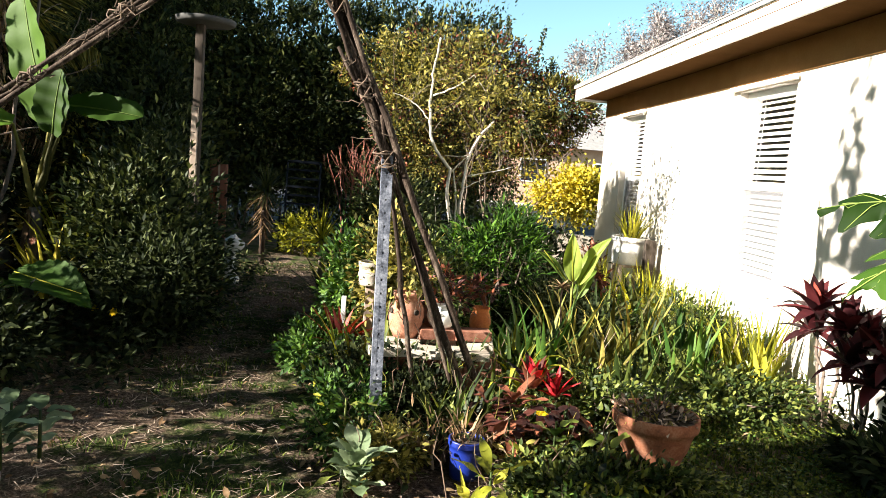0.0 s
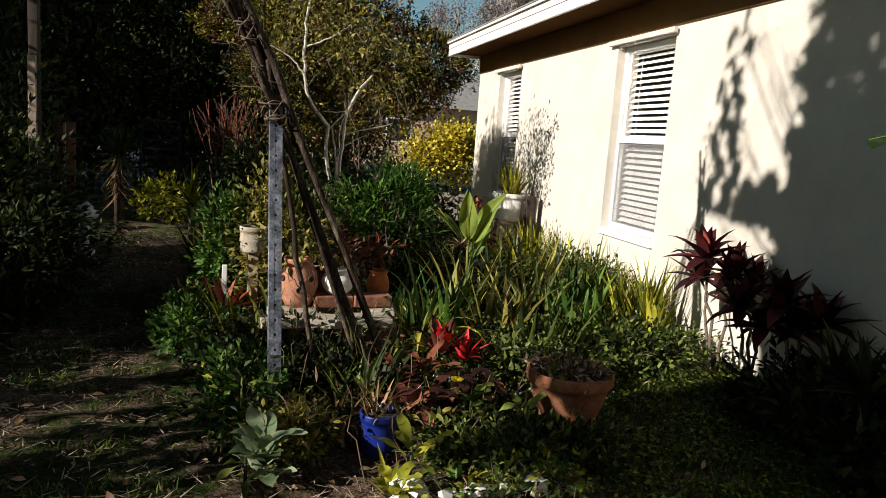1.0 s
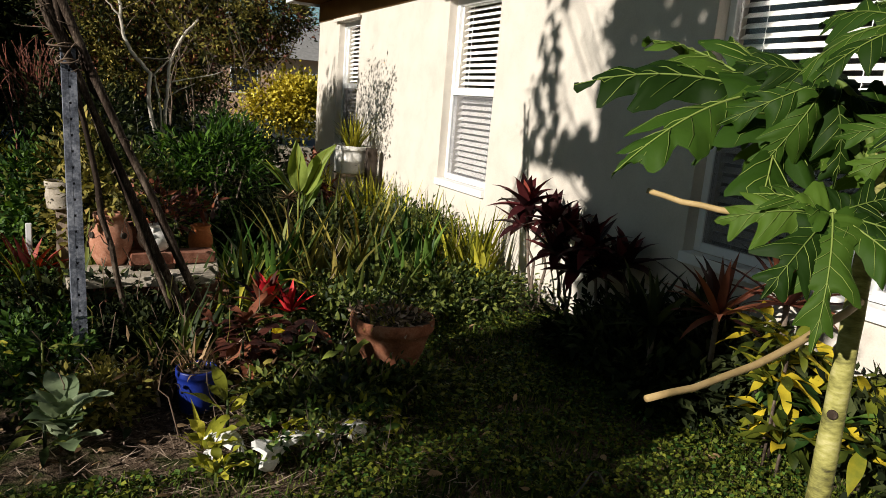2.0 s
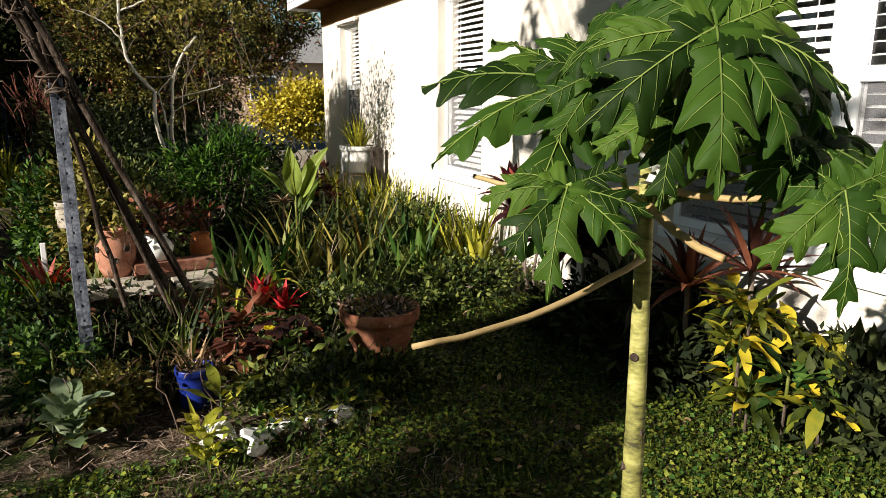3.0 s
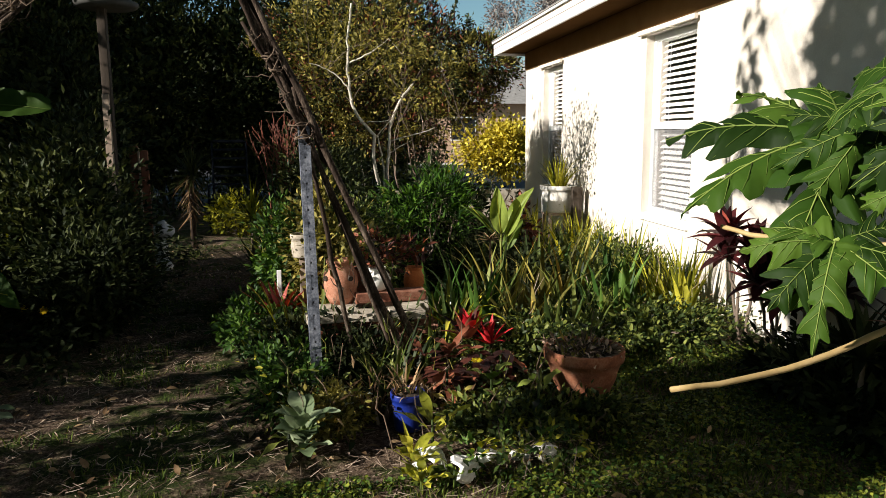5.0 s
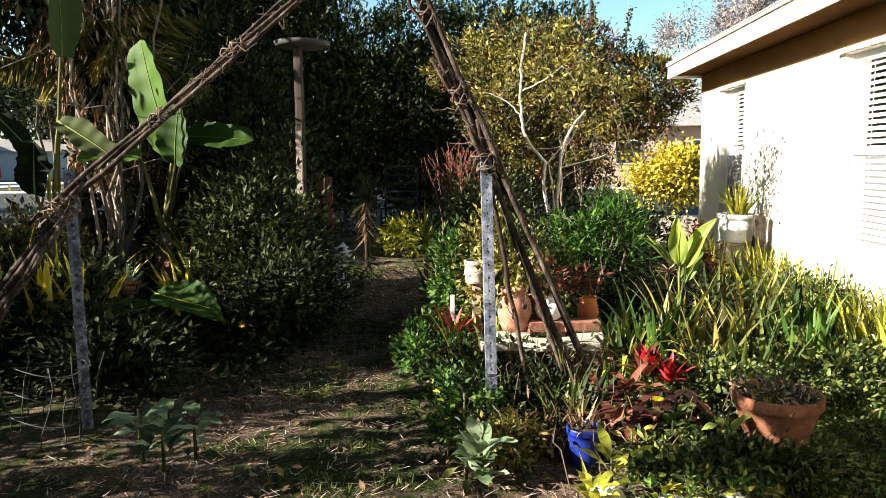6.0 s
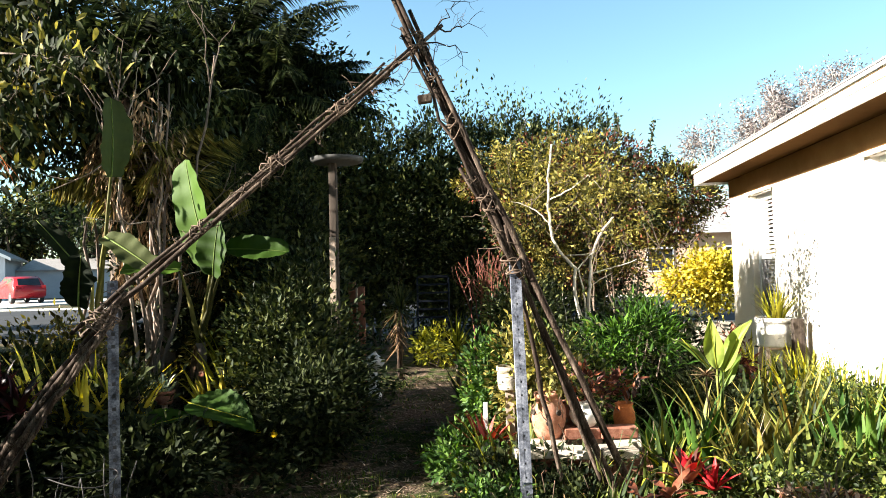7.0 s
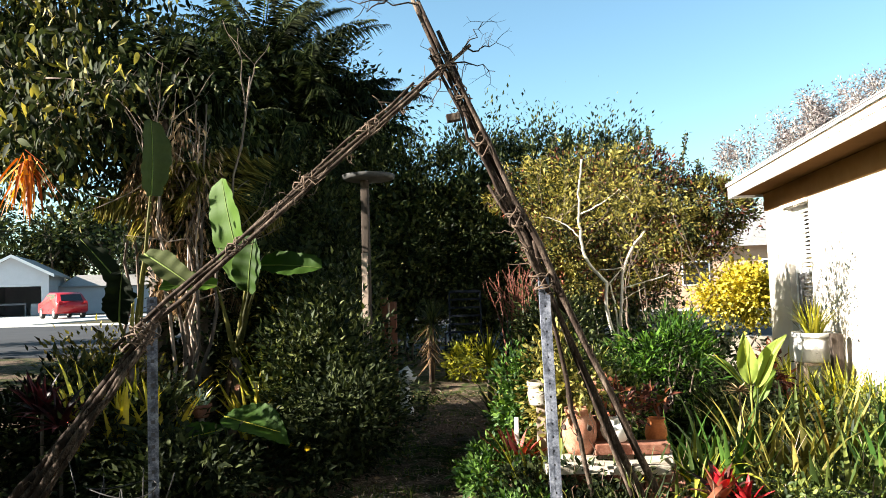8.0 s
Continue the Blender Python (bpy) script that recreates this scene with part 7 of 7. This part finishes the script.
# Shrubs out of view, added to throw shade on path and bushes.
for x, y, h in [(-2.2, 1.2, 1.9), (-2.2, 2.05, 1.5), (-2.3, 3.0, 1.55), (-2.2, 3.8, 2.0)]:
    shrub("unseen_shade_shrub", (x, y, 0), (x, y, h / 2), (0.35, 0.5, h / 2), 4200, 0.075, "leaf_dark", "unseen dense shrub added to shade the path", "hedge", clumps=40, spread=0.16, hollow=0.3, stems=4, stem_r=0.015, group="boundary shrubs", dense=0.0)
for x, y, h, r in [(-3.0, 4.3, 1.75, 0.6), (-3.0, 5.2, 2.4, 0.6), (-3.9, 6.1, 2.3, 0.6)]:
    shrub("unseen_shade_shrub", (x, y, 0), (x, y, h / 2), (r, 0.6, h / 2), 4500, 0.1, "leaf_dark", "unseen tall shrub added to shade the bushes by the path", "hedge", clumps=70, spread=0.16, hollow=0.5, stems=4, stem_r=0.02, group="boundary shrubs", dense=0.12)
# Trees outside the view, put there to cut skylight and darken the hedge.
for x, y, h, r in [(-7.6, 8.4, 5.4, 1.2), (-8.4, 10.0, 7.6, 1.5), (-10.8, 11.8, 5.6, 1.4)]:
    shrub("unseen_blocker_tree", (x, y, 0), (x, y, h * 0.55), (r, 1.3, h * 0.45), 3600, 0.22, "leaf_hedge", "unseen tall dense tree added to block sky and sun", "tree", clumps=120, spread=0.14, hollow=0.5, stems=4, stem_r=0.08, group="boundary trees", dense=0.12)
for x, y, h in [(-11.0, 12.2, 9.0), (-13.5, 15.0, 10.0), (-16.0, 18.0, 10.0)]:
    shrub("unseen_blocker_tree", (x, y, 0), (x, y, h * 0.5), (1.7, 1.5, h * 0.5), 3600, 0.28, "leaf_hedge", "unseen tall dense tree added to block sky and sun", "tree", clumps=120, spread=0.14, hollow=0.5, stems=4, stem_r=0.08, group="boundary trees", dense=0.15)
for x in (-8.0, -5.2, -2.4, 0.4, 3.0):
    y, h = -5.5 + 0.4 * math.sin(x * 3), 7.0 + math.sin(x * 7)
    shrub("unseen_blocker_tree", (x, y, 0), (x, y, h * 0.5), (1.7, 1.2, h * 0.5), 3600, 0.24, "leaf_hedge", "unseen tall dense tree added to block sky and sun", "tree", clumps=120, spread=0.14, hollow=0.5, stems=4, stem_r=0.08, group="boundary trees", dense=0.15)

# ---- beyond the garden ----
def far_house():
    """A garage gable facing the garden, its long side running back, with a low wing behind."""
    ob = thing("neighbour_house", (-38, 48, 0), "pale single-storey house with an open garage under a gable", "house")
    m = pose(-38.0, 48.0, 0, 0, 0, 30)
    hw, eave, peak, deep = 2.4, 3.22, 4.5, 9.0

    def put(name, geo, mat, label=""):
        part(name, Geo().add(*turned((np.concatenate(geo.v), [f for q in geo.f for f in q.tolist()]), m)), mat, ob, label, False)

    g = Geo().add(*box((-hw, 0, 0), (-hw + 0.4, 0.3, eave))).add(*box((hw - 0.5, 0, 0), (hw, 0.3, eave))).add(*box((-hw + 0.402, 0.002, 2.3), (hw - 0.502, 0.298, eave)))
    g.add([(-hw, 0, eave), (hw, 0, eave), (0, 0, peak), (-hw, 0.3, eave), (hw, 0.3, eave), (0, 0.3, peak)], [[0, 1, 2], [5, 4, 3], [0, 2, 5, 3], [1, 4, 5, 2]])
    put("wall", g, "house_far", "pale blue-white gable wall")
    put("wall", Geo().add(*box((hw - 0.3, 0.302, 0), (hw, deep, eave))).add(*box((-hw, 0.302, 0), (-hw + 0.3, deep, eave))).add(*box((-hw + 0.302, deep - 0.3, 0), (hw - 0.302, deep, eave))), "house_side", "side wall greyed in its colour for shade")
    o, sl = 0.4, (peak - eave) / hw
    x = hw + o
    z = eave - o * sl
    v = [(-x, -o, z), (0, -o, peak + 0.02), (x, -o, z), (-x, deep + o, z), (0, deep + o, peak + 0.02), (x, deep + o, z)]
    v += [(p, q, r + 0.16) for p, q, r in v]
    put("roof", Geo().add(v, [[0, 3, 4, 1], [1, 4, 5, 2], [6, 7, 10, 9], [7, 8, 11, 10], [0, 1, 7, 6], [1, 2, 8, 7], [3, 9, 10, 4], [4, 10, 11, 5], [0, 6, 9, 3], [2, 5, 11, 8]]), "shingle")
    put("barge_board", Geo().add([(0, -o - 0.03, peak + 0.2), (x + 0.02, -o - 0.03, z + 0.18), (x + 0.02, -o - 0.03, z - 0.04), (0, -o - 0.03, peak - 0.03), (-x - 0.02, -o - 0.03, z + 0.18), (-x - 0.02, -o - 0.03, z - 0.04)], [[0, 3, 2, 1], [0, 4, 5, 3]]), "trim", "white barge board")
    put("garage_floor", Geo().add(*box((-hw + 0.35, 0.32, -0.02), (hw - 0.35, deep - 0.4, 0.07))), "concrete")
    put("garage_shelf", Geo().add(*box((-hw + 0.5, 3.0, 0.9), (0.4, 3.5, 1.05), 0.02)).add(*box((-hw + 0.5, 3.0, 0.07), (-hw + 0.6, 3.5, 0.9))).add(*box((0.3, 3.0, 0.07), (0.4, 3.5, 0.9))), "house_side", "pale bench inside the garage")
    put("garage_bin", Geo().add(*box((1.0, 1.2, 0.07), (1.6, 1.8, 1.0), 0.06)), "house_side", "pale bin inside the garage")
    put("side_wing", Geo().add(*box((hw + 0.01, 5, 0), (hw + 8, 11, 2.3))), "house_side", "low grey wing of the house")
    put("wing_roof", Geo().add([(hw + 0.01, 4.6, 2.28), (hw + 8.4, 4.6, 2.28), (hw + 8.4, 11.4, 2.28), (hw + 0.01, 11.4, 2.28), (hw + 1, 8, 3.3), (hw + 6, 8, 3.3)], [[0, 1, 5, 4], [1, 2, 5], [2, 3, 4, 5], [3, 0, 4], [3, 2, 1, 0]]), "shingle")


far_house()
ob = thing("tan_house", (9, 36, 0), "tan single-storey house across the street", "house")
part("wall", Geo().add(*box((3.0, 34, 0), (17.0, 42, 2.7))), "orange_tan", ob, smooth=False)
part("roof", Geo().add([(2.5, 33.5, 2.68), (17.5, 33.5, 2.68), (17.5, 42.5, 2.68), (2.5, 42.5, 2.68), (6.5, 38, 4.6), (13.5, 38, 4.6)], [[0, 1, 5, 4], [1, 2, 5], [2, 3, 4, 5], [3, 0, 4], [3, 2, 1, 0]]), "shingle", ob, smooth=False)
for x in (4.6, 7.6, 11.0, 14.2):
    w = part("window", Geo().add(*box((x, 33.95, 1.0), (x + 1.2, 33.998, 2.1), 0.01)), "frame", ob, "white-framed dark window", False)
    part("pane", Geo().add(*box((x + 0.06, 33.94, 1.06), (x + 1.14, 33.949, 2.04))), "car_glass", w, smooth=False)


def parked_car(at, rz):
    """A small SUV, its rear towards the street, built along x."""
    ob = thing("parked_car", at, "red compact SUV parked on a driveway", "car")
    m = pose(*at, 0, 0, rz)
    prof = [(-2.15, 0.45), (-2.2, 0.75), (-2.15, 0.98), (-1.95, 1.05), (-1.55, 1.5), (-1.2, 1.62), (0.1, 1.64), (0.55, 1.55), (1.2, 1.08), (2.05, 0.95), (2.2, 0.75), (2.18, 0.4), (1.7, 0.3), (-1.7, 0.3)]
    secs = [(-0.9, 0.9, 0.94), (-0.86, 0.99, 1.0), (0, 1.0, 1.0), (0.86, 0.99, 1.0), (0.9, 0.9, 0.94)]
    v, f = [], []
    for s, sc, zc in secs:
        for x, z in prof:
            tuck = 0.82 if z > 1.1 else 1.0
            v.append((x * sc, s * tuck, 0.3 + (z - 0.3) * zc))
    n = len(prof)
    for a in range(len(secs) - 1):
        for k in range(n):
            f.append([a * n + k, a * n + (k + 1) % n, (a + 1) * n + (k + 1) % n, (a + 1) * n + k])
    f += [list(range(n))[::-1], [(len(secs) - 1) * n + k for k in range(n)]]
    part("body", Geo().add(*turned((np.array(v), f), m)), "car_red", ob)
    part("rear_window", Geo().add(*turned((np.array([(-1.99, -0.62, 1.09), (-1.99, 0.62, 1.09), (-1.62, 0.58, 1.5), (-1.62, -0.58, 1.5)]), [[0, 3, 2, 1]]), m)), "car_glass", ob, "dark tinted rear window", False)
    for s in (-1, 1):
        q = [(-1.45, s * 0.772, 1.14), (0.9, s * 0.778, 1.14), (0.35, s * 0.765, 1.52), (-1.2, s * 0.765, 1.52)]
        part("side_window", Geo().add(*turned((np.array(q) + np.array([0, s * 0.012, 0]), [[0, 1, 2, 3]]), m)), "car_glass", ob, "dark tinted side glass", False)
        part("tail_light", Geo().add(*turned(box((-2.2, s * 0.72 - 0.11, 0.92), (-2.08, s * 0.72 + 0.11, 1.08), 0.02), m)), "leaf_red", ob, "red tail light", False)
        for x in (-1.35, 1.35):
            w = thing("wheel", tuple((m @ Vector((x, s * 0.82, 0.34)))), "", "")
            ORIGIN[w.name] = tuple(at)
            w.location = (0, 0, 0)
            w.parent = ob
            mm = m @ Matrix.Translation((x, s * 0.8, 0.34)) @ pose(0, 0, 0, 90)
            part("tyre", Geo().add(*turned(lathe([(0.2, -0.1), (0.31, -0.11), (0.34, -0.08), (0.34, 0.08), (0.31, 0.11), (0.2, 0.1)], (0, 0, 0), 24), mm)), "rubber", w)
            part("rim", Geo().add(*turned(lathe([(0, -0.105), (0.05, -0.11), (0.19, -0.1), (0.21, -0.095), (0.21, 0.095), (0.19, 0.1), (0.05, 0.11), (0, 0.105)], (0, 0, 0), 20), mm)), "chrome", w, "silver alloy rim")


parked_car((-29.3, 42.0, 0.065), 143)
FAR = [(-44, 61, 11, "leaf_dark"), (-39, 62, 12, "leaf_hedge"), (-34, 63, 11, "leaf_dark"), (-29, 61, 10, "leaf_hedge"), (-14, 33, 8, "leaf_olive"), (-46, 66, 11, "leaf_olive"), (-36, 70, 12, "leaf_hedge"), (-28, 66, 10, "leaf_dark"), (-52, 60, 13, "leaf_hedge"), (-22, 62, 10, "leaf_olive"), (-16, 58, 9, "leaf_hedge"), (-42, 78, 14, "leaf_dark")]
for x, y, h, mat in FAR:
    tree("oak_tree", (x, y, 0), h, None, 3400, 0.58, mat, "bark", "broad leafy tree behind the neighbouring house", trunk_r=0.3, depth=3, kids=4, spread=0.75, fuzz=0.8)
for x, y, h in [(14.8, 46, 11.8), (16.6, 47, 13.0), (18.5, 46, 13.6), (21, 46, 15.5), (25, 48, 16.5), (20.5, 52, 16), (29, 44, 16)]:
    tree("bare_tree", (x, y, 0), h, None, 8000, 0.2, "leaf_winter", "bark_white", "thin-crowned winter tree with pinkish brown twigs", trunk_r=0.22, depth=4, kids=3, spread=0.5, fuzz=0.26, up=0.3, first=0.3)

# ---- ground cover, litter ----
def in_area(n, x0, x1, y0, y1, mask=None):
    p = np.stack([rng.uniform(x0, x1, n), rng.uniform(y0, y1, n), np.zeros(n)], -1)
    if mask:
        p = p[np.array([mask(x, y) for x, y, _ in p])]
    return p


def path_edge(y):
    return 1.9 - 0.11 * (y - 3.4) + 0.06 * math.sin(y * 2.3) if y > 3.4 else 1.9


def on_path(x, y):
    return 0.85 - 0.05 * (y - 4) < x < path_edge(y)


def in_bed(x, y):
    return x > path_edge(y) + 0.05 and not (y < 3.5 - 0.1 * (x - 2)) and x < 4.95 and not (x > 3.2 and y < 4.5) and math.hypot(x - 2.6, y - 3.55) > 0.18 and math.hypot(x - 3.4, y - 3.6) > 0.2


def in_lawn(x, y):
    return x > 2.0 and x < 4.9 and y < (3.15 if x < 3.1 else 4.5)


def turf(name, pts, h, w, mat, label, category="grass"):
    n = len(pts)
    g = Geo()
    blades(g, pts - np.array([0, 0, 0.012]), rng.random(n) * 6.3, h * rng.uniform(0.5, 1.3, n), w, rng.uniform(5, 60, n), rng.uniform(0, 70, n), 2, 0.1)
    return solid(name, g, mat, label, category, kind="stuff")


turf("lawn_grass", in_area(44000, 2.0, 4.95, 0.2, 4.6, in_lawn), 0.045, 0.006, "grass", "short patchy yellow-green lawn")
for mat, n, lab in (("leaf_moss", 52000, "dense carpet of small-leaved yellow-green weeds through the lawn"), ("leaf_bush", 26000, "darker small-leaved weeds through the lawn")):
    p = in_area(n, 2.0, 4.95, 0.9, 4.6, lambda x, y: in_lawn(x, y) and noise.noise((x * 3.5, y * 3.5, 9)) > -0.25)
    g = Geo()
    scatter(g, ROUND, p + np.array([0, 0, 0.016]) + rng.normal(0, 0.009, p.shape), rng.normal(0, 1, p.shape) * np.array([1, 1, 0.4]), rng.normal(0, 0.4, p.shape) + np.array([0, 0, 1]), 0.018 * rng.uniform(0.6, 1.4, len(p)))
    solid("clover", g, mat, lab, "weeds", kind="stuff")
turf("path_grass", in_area(26000, 0.3, 2.2, 3.0, 9.4, lambda x, y: on_path(x, y) and noise.noise((x * 2.2, y * 6, 2)) > 0.12), 0.045, 0.006, "grass", "thin grass on the garden path")
turf("rough_grass", np.concatenate([in_area(9000, -1.9, 2.05, -2.6, 3.0, lambda x, y: noise.noise((x * 1.6, y * 1.6, 5)) > 0.05 + 0.12 * (y > 2.2)), in_area(14000, 1.9, 4.95, -2.6, 0.25)]), 0.045, 0.007, "grass", "patchy rough grass behind the path")
p = in_area(17000, 0.2, 3.4, 1.5, 9.4, lambda x, y: on_path(x, y) or y < 3.6)
g = Geo()
blades(g, p + np.array([0, 0, 0.004]), rng.random(len(p)) * 6.3, 0.06 * rng.uniform(0.3, 1.6, len(p)), 0.005, rng.uniform(78, 95, len(p)), 0, 2, 0.1)
solid("straw_litter", g, "straw", "pale straw and dry grass litter on the soil", "litter", kind="stuff")
p = in_area(3000, 0.2, 4.5, 2.0, 9.4)
g = Geo()
scatter(g, LEAFLET, p + np.array([0, 0, 0.008]), rng.normal(0, 1, p.shape) * np.array([1, 1, 0.3]), rng.normal(0, 0.45, p.shape) + np.array([0, 0, 1]), 0.04 * rng.uniform(0.5, 1.4, len(p)))
solid("leaf_litter", g, "dead", "scattered brown dead leaves", "litter", kind="stuff")
p = in_area(15000, 1.5, 4.95, 3.3, 8.5, in_bed)
g = Geo()
hh = rng.random(len(p)) ** 1.5 * 0.16
scatter(g, LEAFLET, p + np.stack([0 * hh, 0 * hh, hh], -1), rng.normal(0, 1, p.shape) * np.array([1, 1, 0.5]), rng.normal(0, 0.4, p.shape) + np.array([0, 0, 1]), 0.04 * rng.uniform(0.5, 1.5, len(p)))
solid("bed_leaves", g, "leaf_green", "tangle of low green leaves covering the bed", "ground cover", kind="stuff")
p = in_area(9000, -1.8, 0.9, 4.2, 9.0)
g = Geo()
hh = rng.random(len(p)) ** 1.5 * 0.2
scatter(g, SMALL, p + np.stack([0 * hh, 0 * hh, hh], -1), rng.normal(0, 1, p.shape) * np.array([1, 1, 0.5]), rng.normal(0, 0.4, p.shape) + np.array([0, 0, 1]), 0.06 * rng.uniform(0.5, 1.4, len(p)))
solid("shade_leaves", g, "leaf_dark", "dark low leaves under the shrubs", "ground cover", kind="stuff")

for mat, n, top, size, lab in [("leaf_lime", 1100, 0.22, 0.036, "bright yellow-green weed leaves through the bed"), ("dead", 2200, 0.2, 0.045, "withered brown leaves caught in the bed"), ("leaf_silver", 700, 0.2, 0.035, "small pale leaves scattered through the bed")]:
    p = in_area(n, 1.6, 4.9, 3.2, 7.5, in_bed)
    hh = rng.random(len(p)) ** 0.8 * top
    g = Geo()
    scatter(g, NARROW if mat == "dead" else LEAFLET, p + np.stack([0 * hh, 0 * hh, hh], -1), rng.normal(0, 1, p.shape), rng.normal(0, 0.6, p.shape) + np.array([0, 0, 0.7]), size * rng.uniform(0.5, 1.6, len(p)))
    solid("bed_weeds", g, mat, lab, "weeds", kind="stuff")
ob = thing("weed_stems", (3.0, 4.0, 0), "thin pale wiry weed stems standing among the bed plants", "weeds")
for k in range(70):
    x, y = rng.uniform(2.05, 4.4), rng.uniform(3.35, 5.2)
    if in_bed(x, y):
        part("stem", Geo().add(*tube(wobble((x, y, -0.01), (x + rng.normal(0, 0.09), y + rng.normal(0, 0.07), rng.uniform(0.2, 0.5)), 6, 0.02), np.linspace(0.003, 0.0012, 6), 5)), "straw" if k % 2 else "leaf_olive", ob)
